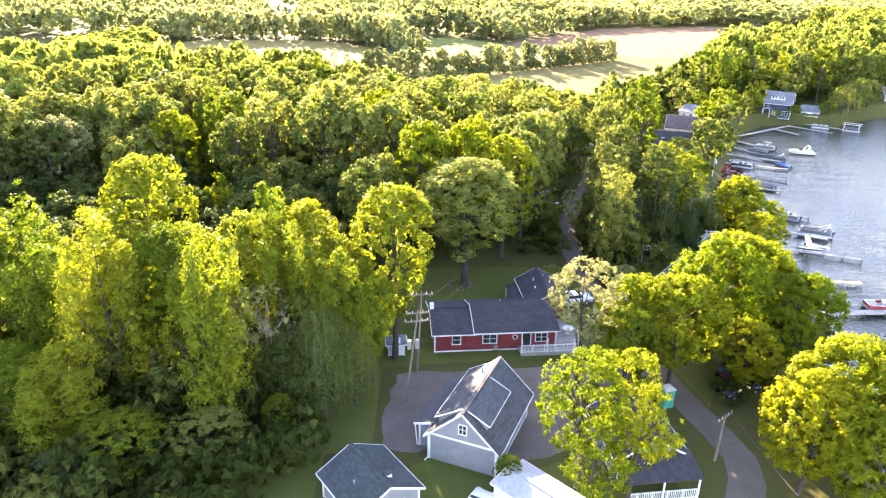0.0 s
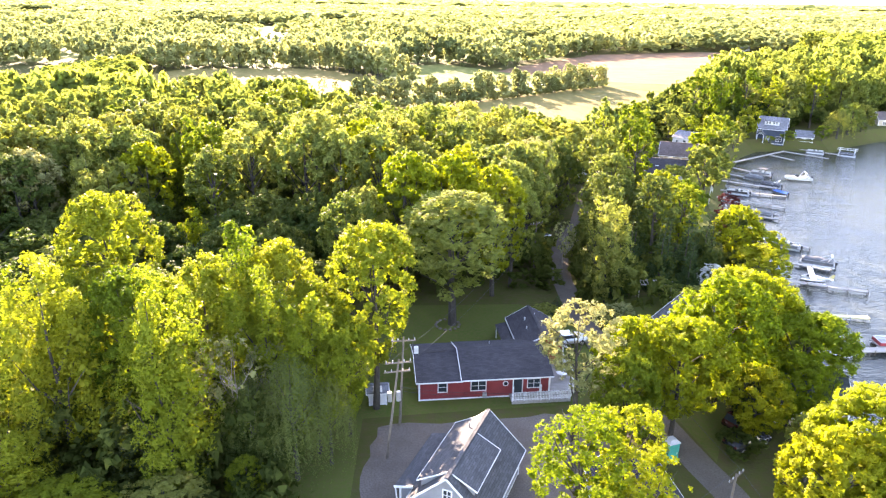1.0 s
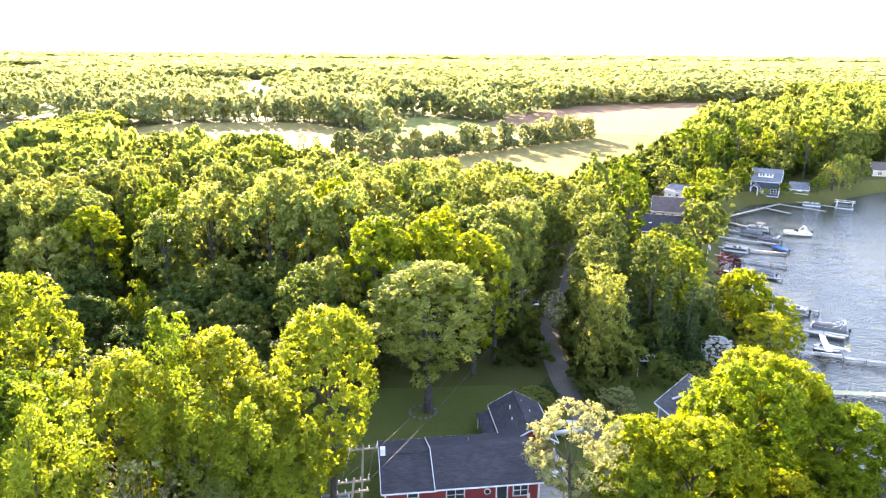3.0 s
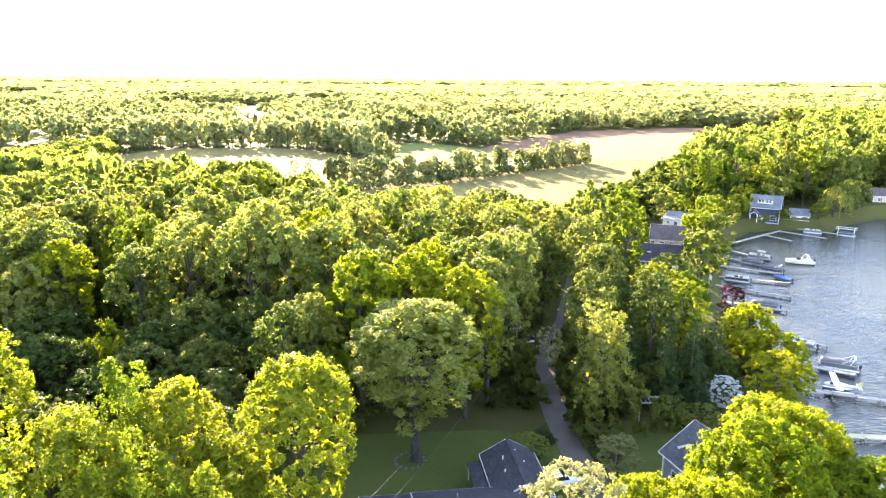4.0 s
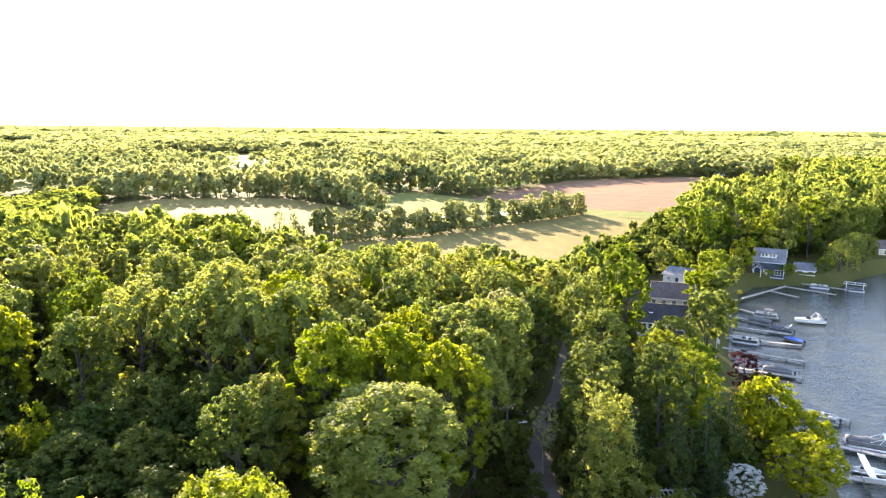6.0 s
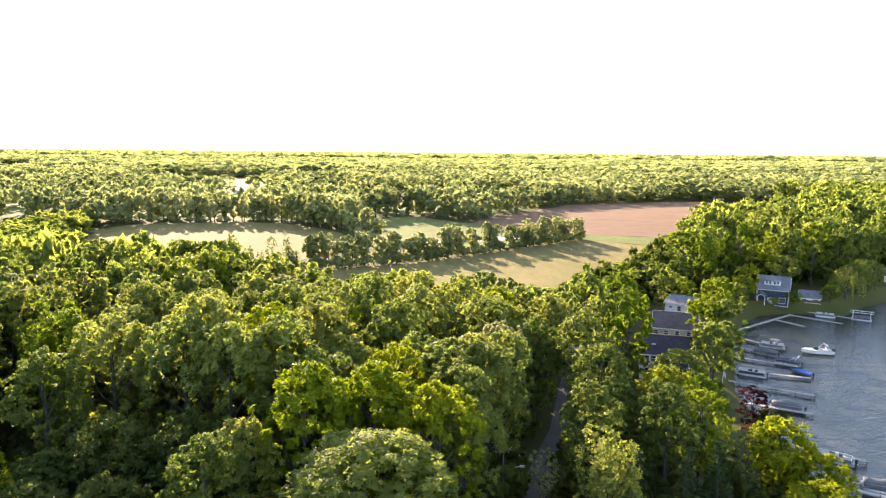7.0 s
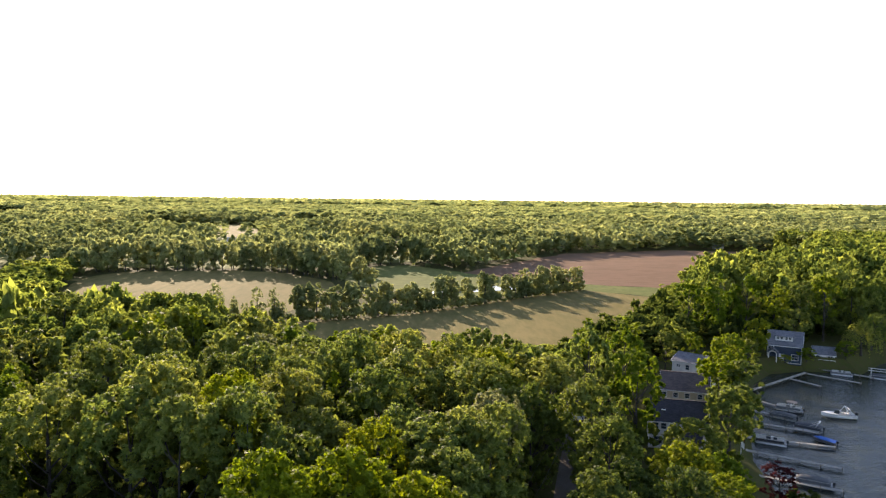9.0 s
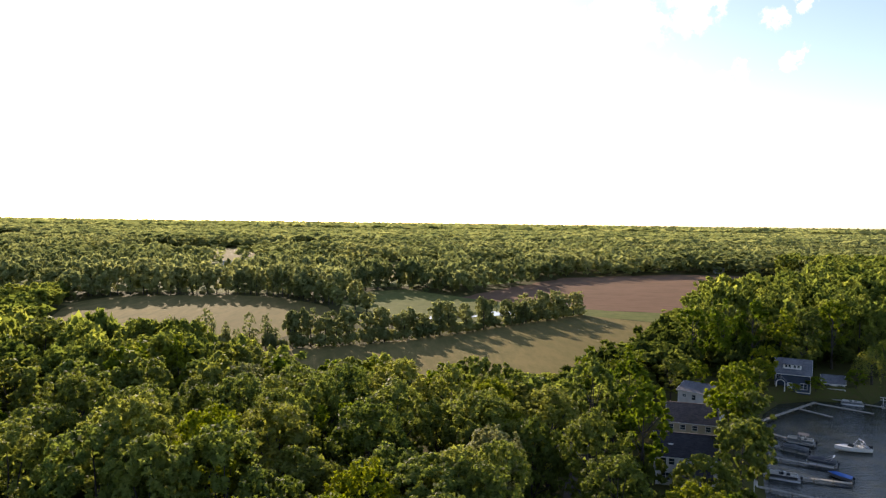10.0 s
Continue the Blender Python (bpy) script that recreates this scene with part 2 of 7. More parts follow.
def bar(bm, a, b, w, h):
    """A beam of width w and height h from a to b."""
    a, b = Vector(a), Vector(b)
    d = (b - a).normalized()
    side = d.cross(Vector((0, 0, 1)))
    side = side.normalized() if side.length > 1e-4 else Vector((1, 0, 0))
    up = side.cross(d).normalized()
    v = [bm.verts.new(p + side * sx * w / 2 + up * sz * h / 2) for p in (a, b) for sx, sz in ((-1, -1), (1, -1), (1, 1), (-1, 1))]
    for f in ((3, 2, 1, 0), (4, 5, 6, 7), (0, 1, 5, 4), (1, 2, 6, 5), (2, 3, 7, 6), (3, 0, 4, 7)):
        bm.faces.new([v[i] for i in f])


def slab(bm, pts, t):
    """A plate of thickness t under the polygon pts."""
    top = [bm.verts.new(p) for p in pts]
    low = [bm.verts.new((p[0], p[1], p[2] - t)) for p in pts]
    bm.faces.new(top)
    bm.faces.new(low[::-1])
    for i in range(len(pts)):
        j = (i + 1) % len(pts)
        bm.faces.new((top[j], top[i], low[i], low[j]))


def thing(name, m, label, category, group="", kind=""):
    ob = new(name)
    ob.empty_display_size = 0.3
    ob.matrix_basis = m
    return tagged(ob, label, category, group, kind)


# ---- the ground ----
LAND = 2.0


def ground_z(x, y):
    return LAND + 4.0 * min(max((y - 150.0) / 250.0, 0.0), 1.0)


def ragged(pts, amp, step):
    """The same outline with an uneven edge."""
    rng = random.Random(len(pts) * 7 + int(abs(pts[0][0])))
    out = []
    for (x0, y0), (x1, y1) in zip(pts, pts[1:] + pts[:1]):
        d = math.hypot(x1 - x0, y1 - y0)
        n = max(1, int(d / step))
        for i in range(n):
            k = amp * rng.uniform(-1, 1) if i else 0.3 * amp * rng.uniform(-1, 1)
            out.append((x0 + (x1 - x0) * i / n - (y1 - y0) / d * k, y0 + (y1 - y0) * i / n + (x1 - x0) / d * k))
    return out


def drape(name, pts, lift, mat, label, category="", kind="structure"):
    """A flat patch laid over the ground."""
    bm = bmesh.new()
    bm.faces.new([bm.verts.new((x, y, 0)) for x, y in pts])
    for cut in (150.0, 400.0):
        bmesh.ops.bisect_plane(bm, geom=bm.verts[:] + bm.edges[:] + bm.faces[:], plane_co=(0, cut, 0), plane_no=(0, 1, 0))
    for v in bm.verts:
        v.co.z = ground_z(v.co.x, v.co.y) + lift
    bmesh.ops.triangulate(bm, faces=bm.faces[:])
    bmesh.ops.recalc_face_normals(bm, faces=bm.faces[:])
    if sum(f.normal.z for f in bm.faces) < 0:
        bmesh.ops.reverse_faces(bm, faces=bm.faces[:])
    me = bpy.data.meshes.new(name)
    bm.to_mesh(me)
    bm.free()
    me.materials.append(mat)
    return tagged(new(name, me), label, category or name, "", kind)


SHORE = [(34, -400), (35, -60), (36.5, 20), (39, 45), (43, 60), (46.2, 74), (48, 81), (51.4, 92), (54.5, 101), (57, 110), (60, 123), (60.5, 137), (63, 149), (68.5, 161), (74.5, 174), (80, 184),
         (86, 195), (94, 203.5), (104, 206.5), (116, 203), (128, 213.5), (142, 222), (170, 231), (230, 236), (420, 225), (900, 180), (4800, 100)]


def offset(pts, d):
    out = []
    for i, p in enumerate(pts):
        a, b = Vector(pts[max(i - 1, 0)]), Vector(pts[min(i + 1, len(pts) - 1)])
        n = Vector((b - a).normalized())
        out.append((p[0] - n.y * d, p[1] + n.x * d))
    return out


def build_ground():
    ring, inner, outer = offset(SHORE, 5.0), offset(SHORE, 1.6), offset(SHORE, -2.0)
    bm = bmesh.new()
    vr = [bm.verts.new((x, y, 0)) for x, y in ring]
    vi = [bm.verts.new((x, y, -0.5)) for x, y in inner]
    vo = [bm.verts.new((x, y, -1.2)) for x, y in outer]
    for i in range(len(vi) - 1):
        bm.faces.new((vi[i], vo[i], vo[i + 1], vi[i + 1]))
        bm.faces.new((vr[i], vi[i], vi[i + 1], vr[i + 1]))
    far = [(4800, 4800), (-4800, 4800), (-4800, -400)]
    land = bm.faces.new(vr + [bm.verts.new((x, y, 0)) for x, y in far])
    bm.faces.new(vo[::-1] + [bm.verts.new((4800, -400, -1.2))][::-1])
    for cut in (150.0, 400.0):
        bmesh.ops.bisect_plane(bm, geom=bm.verts[:] + bm.edges[:] + bm.faces[:], plane_co=(0, cut, 0), plane_no=(0, 1, 0))
    for v in bm.verts:
        if v.co.z > -0.01:
            v.co.z = ground_z(v.co.x, v.co.y)
        elif v.co.z > -1.1:
            v.co.z = 0.5
    bmesh.ops.triangulate(bm, faces=bm.faces[:])
    bmesh.ops.recalc_face_normals(bm, faces=bm.faces[:])
    if sum(f.normal.z * f.calc_area() for f in bm.faces) < 0:
        bmesh.ops.reverse_faces(bm, faces=bm.faces[:])
    me = bpy.data.meshes.new("ground")
    bm.to_mesh(me)
    bm.free()
    me.materials.append(SOIL)
    tagged(new("ground", me), "dark woodland floor with low undergrowth and grass", "ground", "", "structure")


build_ground()


def build_water():
    m, n, l, b = material("lake_water", 0.07, 0, 0.3)
    b.inputs["Base Color"].default_value = (0.026, 0.03, 0.024, 1)
    b.inputs["IOR"].default_value = 1.33
    w1 = noise_of(n, l, 0.9, 3, 0.6, None, (1.0, 2.2, 1))
    w2 = noise_of(n, l, 0.12, 2, 0.5, None, (1.0, 2.0, 1))
    add = n.new("ShaderNodeMath")
    add.operation = "MULTIPLY_ADD"
    l.new(w2.outputs["Fac"], add.inputs[0])
    add.inputs[1].default_value = 2.0
    l.new(w1.outputs["Fac"], add.inputs[2])
    bp = n.new("ShaderNodeBump")
    bp.inputs["Strength"].default_value, bp.inputs["Distance"].default_value = 1.0, 0.15
    l.new(add.outputs["Value"], bp.inputs["Height"])
    l.new(bp.outputs["Normal"], b.inputs["Normal"])
    pts = [(x, y, 0) for x, y in offset(SHORE, 1.2)] + [(4800, -400, 0)]
    me = mesh_of("water", pts, [tuple(range(len(pts)))[::-1]], m)
    tagged(new("water", me), "rippled grey-blue lake water reflecting the sky", "lake", "", "structure")


build_water()

# ---- fields, roads, lawns ----
FIELD_NEAR = [(-22, 186), (14, 184), (36, 200), (56, 232), (84, 266), (100, 303), (75, 322), (42, 293), (21, 276), (3, 263), (-14, 256), (-34, 248), (-40, 236)]
FIELD_WEST = [(-142, 338), (-128, 366), (-105, 372), (-81, 379), (-52, 366), (-28, 338), (-22, 313), (-28, 285), (-37, 256), (-38, 215), (-56, 206), (-86, 224), (-106, 258), (-122, 298), (-134, 336)]
PLOUGHED = [(30, 375), (59, 421), (107, 496), (196, 535), (250, 524), (266, 484), (204, 390), (156, 330), (126, 322), (112, 328), (82, 338), (60, 352)]
GREEN = [(-24, 387), (4, 408), (26, 382), (60, 352), (82, 338), (118, 325), (100, 303), (75, 322), (52, 318), (21, 300), (-10, 322), (-22, 337)]
PALE = [(34, 454), (71, 492), (76, 470), (45, 432)]
BEHIND = [(36, 474), (50, 600), (95, 590), (74, 496)]
FAR_A = [(-251, 894), (-185, 932), (-129, 991), (-85, 873), (-100, 815), (-147, 790), (-215, 820)]
FIELD_MID = [(-78, 640), (30, 606), (30, 500), (-4, 462), (-61, 527)]
FAR_B = [(-760, 960), (-770, 1290), (-560, 1290), (-530, 960)]
FAR_C = [(-300, 650), (-310, 905), (-150, 905), (-150, 650)]
FARM = [(-138, 470), (-150, 530), (-150, 600), (-95, 590), (-95, 478), (-110, 462)]
PARK = [(-330, 400), (-150, 385), (-60, 385), (-20, 412), (30, 440), (34, 470), (50, 610), (-20, 660), (-200, 760), (-420, 700)]
POND = [(12, 306), (30, 313), (50, 322), (47, 329), (38, 330), (22, 319), (9, 311)]
for nm, pts, mat, lift, lb in (
        ("field", FIELD_NEAR, STUBBLE, 0.06, "pale stubble field with long tree shadows"),
        ("field", FIELD_WEST, STUBBLE, 0.06, "dry pale stubble field beside a tree row"),
        ("field", PLOUGHED, PLOUGH, 0.06, "bare brown ploughed field"),
        ("meadow", GREEN, MEADOW, 0.04, "rough green and straw-coloured meadow"),
        ("meadow", PALE, YOUNG_GRASS, 0.08, "bright green strip of young grass"),
        ("field", BEHIND, PLOUGH, 0.06, "brown ploughed field behind a row of trees"),
        ("field", FIELD_MID, STUBBLE, 0.06, "pale field beyond a row of tall trees"),
        ("field", FAR_A, STUBBLE, 0.06, "far pale field between woods"),
        ("field", FAR_B, PLOUGH, 0.06, "far brown field between woods"),
        ("field", FAR_C, STUBBLE, 0.07, "far straw-coloured field behind the farm"),
        ("farmyard", FARM, MEADOW, 0.06, "grassy farmyard among trees")):
    drape(nm, ragged(pts, 1.6, 9.0), lift, mat, lb, nm)
drape("meadow", PARK, 0.03, MEADOW, "rough pasture with scattered trees round a farm", "meadow")
pond_mat, pn, pl, pb = material("pond_water", 0.04, 0, 0.5)
pb.inputs["Base Color"].default_value = (0.03, 0.04, 0.04, 1)
drape("pond", POND, 0.10, pond_mat, "small bright pond behind the hedge", "pond")


def ribbon(pts, w):
    l, r = offset(pts, w / 2), offset(pts, -w / 2)
    return l + r[::-1]


ROAD = [(22, -60), (21.6, 10), (22.5, 36), (24.5, 43.5), (26, 46.5), (26.6, 49.5), (25.9, 53), (25, 56), (24, 60), (22.5, 67), (21, 76), (20, 86), (19.6, 93), (19.6, 100), (20.2, 107), (21.8, 114), (24.2, 120), (27, 127), (30, 138), (34.5, 154), (40, 172), (50, 190)]
drape("road", ribbon(ROAD, 3.0), 0.02, ASPHALT, "narrow worn grey lane through the trees", "road")
drape("gravel_lot", ragged([(-5, 50), (-5.4, 56), (-4.6, 62), (0, 62.8), (6, 63.6), (12, 64.6), (16, 64.8), (21.0, 66), (22.4, 62), (16, 58), (11, 50), (6.5, 48), (2, 51), (-2, 49.5)], 0.4, 1.3), 0.012, GRAVEL, "pale gravel yard round the grey house", "driveway")
drape("lawn", [(-10, 40), (-10, 49), (-6, 50), (-6.2, 63.4), (0, 64.4), (16, 66.5), (19.4, 74), (18.2, 88), (12, 91), (-6, 90), (-9, 72), (-18, 60), (-26, 48), (-26, 38), (8, 34), (20, 36), (21, 46), (21, 54), (15, 56), (11.2, 49), (6.6, 46.6), (2, 49.5), (-2, 48)], 0.006, LAWN, "mown green lawn round the houses", "lawn")
drape("lawn", [(22.6, 86), (24, 92), (34, 95), (38, 88), (34, 74), (30, 64), (26.5, 57), (24.6, 66), (23, 76)], 0.006, LAWN, "shaded lawn beside the lane", "lawn")
drape("lawn", [(46, 112), (44, 122), (49, 140), (54, 152), (60.5, 156), (55.5, 143), (53, 128), (51, 116)], 0.006, LAWN, "green lakeside lawn", "lawn")


# ---- trees ----
def leaf_quads(rng, centres, outward, size, squash=0.62, tumble=0.6):
    """A small pointed leaf clump at each centre, facing roughly outward."""
    n = len(centres)
    nor = outward * 0.8 + rng.normal(size=(n, 3)) * tumble
    nor /= np.linalg.norm(nor, axis=1)[:, None] + 1e-9
    up = rng.normal(size=(n, 3))
    a = np.cross(nor, up)
    a /= np.linalg.norm(a, axis=1)[:, None] + 1e-9
    b = np.cross(nor, a)
    s = (size * rng.uniform(0.65, 1.3, n))[:, None]
    v = np.stack([centres + a * s * 1.25, centres - a * s * 0.75 + b * s * squash * 1.3, centres - a * s * 0.75 - b * s * squash * 1.3], 1).reshape(-1, 3)
    soft = unit(0.5 * unit(outward) + 0.55 * nor)
    return v, np.arange(3 * n).reshape(-1, 3), np.repeat(soft, 3, 0)


def unit(v):
    return v / (np.linalg.norm(v, axis=-1, keepdims=True) + 1e-9)


# share of the height at which a crown begins, number of domes, depth of the creases between them, number of puffs
HABIT = {"round": (0.04, 20, 0.3, 500), "broad": (0.04, 26, 0.32, 560), "sparse": (0.2, 18, 0.45, 130), "bush": (0.0, 16, 0.25, 260), "low": (0.03, 22, 0.28, 480), "oak": (0.05, 36, 0.36, 800)}


def spires(rng, H, R):
    """The upright leaders of a poplar: place, half-width, foot and tip."""
    out = []
    for c in range(7):
        ph, k = c * 0.9 + rng.uniform(-0.4, 0.4), rng.uniform(0.4, 0.72) if c else 0.0
        out.append((math.cos(ph) * R * k, math.sin(ph) * R * k, R * rng.uniform(0.3, 0.44), H * rng.uniform(0.08, 0.3), H * (1.0 if c == 0 else rng.uniform(0.72, 0.96))))
    return np.array(out)


def tufts(rng, shape, H, R, n):
    """Centres of leafy tufts over a crown, the way each faces, and its radius."""
    if shape == "poplar":
        sp = spires(rng, H, R)
        w = sp[:, 2] * (sp[:, 4] - sp[:, 3])
        k = rng.choice(len(sp), n, p=w / w.sum())
        f = rng.uniform(0, 1, n)
        ang = rng.uniform(0, 2 * math.pi, n)
        wid = sp[k, 2] * (1.0 - 0.82 * f ** 2.2) * np.minimum(1, 0.45 + 2.2 * f) * rng.uniform(0.65, 1.2, n)
        z = sp[k, 3] + (sp[k, 4] - sp[k, 3]) * f
        c = np.stack([sp[k, 0] + np.cos(ang) * wid, sp[k, 1] + np.sin(ang) * wid, z], 1)
        o = unit(np.stack([np.cos(ang) + 0.5 * sp[k, 0] / R, np.sin(ang) + 0.5 * sp[k, 1] / R, 0.35 + 0.8 * f], 1))
        core = rng.uniform(0, 1, n) < 0.15
        c[core, :2] += (sp[k[core], :2] - c[core, :2]) * 0.7
        return c, o, R * rng.uniform(0.09, 0.17, n), np.where(core, 2.0, 1.0)
    base, domes, crease, puffs = HABIT[shape]
    puffs = max(4, min(puffs, n // 3))
    d = rng.normal(size=(puffs, 3))
    d[:, 2] += 0.3
    d = unit(d)
    bumps = rng.normal(size=(domes, 3))
    bumps[:, 2] = np.abs(bumps[:, 2]) * 1.1 - 0.35
    bumps = unit(bumps)
    reach, spread = rng.uniform(0.7, 1.0, domes), rng.uniform(0.66, 0.88, domes)
    dots = d @ bumps.T
    t = np.clip((dots - spread) / (1 - spread), 0, 1) ** 0.5
    e = 1 - crease + crease * (t * reach).max(1)
    k = rng.integers(0, puffs, n)
    inner = rng.uniform(0, 1, n) < (0.06 if shape == "sparse" else 0.17)
    r = e[k] * np.where(inner, rng.uniform(0.6, 0.85, n), rng.uniform(0.9, 0.95, n))
    dk = unit(d[k] + rng.normal(size=(n, 3)) * np.where(inner, 0.35, 0.0)[:, None])
    u = dk[:, 2]
    hz = 0.42 * H if shape in ("bush", "low") else 0.34 * H
    deep = H - hz - base * H
    wide = R * np.where(u < 0, 1 + 0.12 * u, 1.0)
    c = np.stack([dk[:, 0] * r * wide, dk[:, 1] * r * wide, H - hz + u * r * np.where(u < 0, deep, hz)], 1)
    near = unit(rng.normal(size=(n, 3)) + dk * 0.5)
    c += near * (R * (0.075 if puffs > 150 else (0.16 if puffs > 40 else 0.24)) * rng.uniform(0.3, 1.0, n))[:, None]
    c[:, 2] = np.maximum(c[:, 2], 0.02 * H)
    o = unit(near + 0.55 * dk + np.array([0, 0, 0.25]))
    return c, o, R * rng.uniform(0.05, 0.11, n), np.where(inner, 2.3, 1.0)


def cone_tiers(rng, H, R):
    out = []
    for i in range(13):
        f = i / 13
        r = R * (1 - f) ** 0.85
        k = max(3, int(8 * (1 - f)))
        for j in range(k):
            a = j * 2 * math.pi / k + i
            q = rng.uniform(0.5, 0.85)
            out.append((math.cos(a) * r * q, math.sin(a) * r * q, H * (0.05 + 0.92 * f) - 0.12 * r, max(0.1 * R, r * 0.36)))
    return np.array(out)


def crown_arrays(rng, shape, H, R, count, size):
    if shape == "willow":
        n = count
        strands = count // 30
        th = rng.uniform(0, 2 * math.pi, strands)
        rr = R * np.sqrt(rng.uniform(0.02, 1, strands))
        top = H * (0.98 - 0.35 * (rr / R) ** 2) + rng.uniform(-0.5, 0.3, strands)
        low = np.maximum(top - H * rng.uniform(0.3, 0.75, strands) * (0.4 + 0.6 * rr / R), 0.6)
        k = rng.integers(0, strands, n)
        f = rng.uniform(0, 1, n) ** 0.8
        z = top[k] + (low[k] - top[k]) * f
        x, y = np.cos(th[k]) * rr[k] * (1 + 0.08 * f), np.sin(th[k]) * rr[k] * (1 + 0.08 * f)
        c = np.stack([x, y, z], 1) + rng.normal(size=(n, 3)) * 0.14
        o = np.stack([np.cos(th[k]), np.sin(th[k]), np.full(n, 0.3)], 1)
        return leaf_quads(rng, c, o, size, 0.45)
    if shape == "conifer":
        lb = cone_tiers(rng, H, R)
        w = lb[:, 3] ** 2
        k = rng.choice(len(lb), count, p=w / w.sum())
        d = unit(rng.normal(size=(count, 3)))
        c = lb[k, :3] + d * (lb[k, 3] * rng.uniform(0.5, 1.1, count))[:, None] * np.array([1, 1, 0.7])
        return leaf_quads(rng, c, d, size)
    per = 20 if count > 2500 else (8 if count > 400 else (3 if count > 40 else 1))
    n = max(3, count // per)
    c, o, r, big = tufts(rng, shape, H, R, n)
    c, o, r, big = np.repeat(c, per, 0), np.repeat(o, per, 0), np.repeat(r, per), np.repeat(big, per)
    if per > 1:
        d = unit(rng.normal(size=c.shape))
        d[(d * o).sum(1) < -0.35] *= -1
        c = c + d * (r * rng.uniform(0.35, 1.15, len(c)))[:, None]
        o = unit(0.7 * d + 0.6 * o)
    return leaf_quads(rng, c, o, size * (big if per > 3 else 1), 0.62, 0.62 if per > 3 else 0.4)


def trunk_bm(rng, shape, H, R, bare=False, slim=1.0):
    bm = bmesh.new()
    r = 0.016 * H * slim
    pts = [Vector((0, 0, -0.3)), Vector((rng.uniform(-0.2, 0.2), rng.uniform(-0.2, 0.2), 0.32 * H)), Vector((rng.uniform(-0.4, 0.4), rng.uniform(-0.4, 0.4), 0.62 * H)), Vector((rng.uniform(-0.5, 0.5), rng.uniform(-0.5, 0.5), 0.9 * H))]
    rad = [1.15 * r, 0.7 * r, 0.32 * r, 0.06 * r]
    for i in range(3):
        tube(bm, pts[i], pts[i + 1], rad[i], rad[i + 1], 7, False)
    if shape != "conifer":
        for i in range(16 if bare else 9):
            f = rng.uniform(0.28, 0.72)
            a = i * 2.4
            st = pts[0].lerp(pts[3], f)
            k = R * rng.uniform(0.45, 0.8)
            mid = st + Vector((math.cos(a) * k * 0.5, math.sin(a) * k * 0.5, H * rng.uniform(0.06, 0.12)))
            end = st + Vector((math.cos(a) * k, math.sin(a) * k, H * rng.uniform(0.14, 0.3)))
            tube(bm, st, mid, 0.34 * r, 0.22 * r, 5, False)
            tube(bm, mid, end, 0.22 * r, 0.05 * r, 4, False)
            if bare:
                for j in range(9):
                    p = mid.lerp(end, rng.uniform(0, 0.9))
                    tube(bm, p, p + Vector((rng.uniform(-1, 1), rng.uniform(-1, 1), rng.uniform(0.3, 1.4))) * R * 0.3, 0.13 * r, 0.02 * r, 3, False)
    return bm


PROTO_H, PROTO_R, LOW_H = 20.0, 4.5, 13.0
# leaves of a crown and their size, for the nearest trees, the middle of the wood and its back
LEAVES = ((16000, 0.115), (7400, 0.165), (2800, 0.28))


def prototypes():
    made = {}
    for shape, n in (("round", 5), ("broad", 4), ("oak", 2), ("poplar", 4), ("sparse", 2), ("conifer", 2), ("willow", 1), ("bush", 2), ("low", 4)):
        for i in range(n):
            rng = np.random.default_rng(hash_of(shape) + i)
            ph = LOW_H if shape == "low" else PROTO_H
            k = 0.5 if shape == "sparse" else (0.8 if shape == "bush" else 1)
            crowns = [fast_mesh("crown", *crown_arrays(rng, shape, ph, PROTO_R, int(count * k), size), LEAF["oak"]) for count, size in LEAVES]
            bm = trunk_bm(rng, shape, ph, PROTO_R)
            tm = bpy.data.meshes.new("trunk")
            bm.to_mesh(tm)
            bm.free()
            tm.materials.append(BARK)
            made.setdefault(shape, []).append((crowns, tm))
    return made


def hash_of(s):
    return sum(ord(c) * (i + 3) for i, c in enumerate(s))


PROTO = prototypes()
LABELS = {
    "maple": "tall maple with bright yellow-green spring leaves", "poplar": "tall slender poplar with fresh green leaves",
    "oak": "large spreading oak with young olive-green leaves", "pale": "tree with thin pale silvery young leaves",
    "green": "leafy green broadleaf tree in the wood", "shade": "broadleaf tree with deep shade put into its dark green leaves", "dark": "dark green spruce in shade", "willow": "weeping willow with hanging pale green strands",
    "red": "small tree with dark purple-red leaves", "rust": "small bush with rusty orange leaves", "blossom": "small tree covered in white blossom"}
tree_rng = random.Random(11)


def tree(x, y, top, R, shape, leaf, group="trees of the wood", z=None):
    gz = ground_z(x, y) if z is None else z
    H = max(top - gz, 1.0)
    if shape in ("round", "broad") and H < 3.5 * R:
        shape = "low"
    crowns, tm = tree_rng.choice(PROTO[shape])
    far = math.hypot(x - 4, y - min(y, 46))
    level = 0 if far < 43 else (1 if far < 102 else 2)
    m = pose(x, y, gz, 0, 0, tree_rng.uniform(0, 360)) @ Matrix.Diagonal((R / PROTO_R, R / PROTO_R, H / (LOW_H if shape == "low" else PROTO_H), 1))
    name = "bush" if shape == "bush" and leaf != "red" else "tree"
    ob = thing(name, m, ("low rounded green bush" if shape == "bush" and leaf not in ("rust", "red") else LABELS[leaf]), name, group)
    for nm, me, mat in (("trunk", tm, BARK), ("crown", crowns[level], LEAF[leaf])):
        c = new(nm, me)
        c.parent = ob
        c.material_slots[0].link = "OBJECT"
        c.material_slots[0].material = mat
    return ob


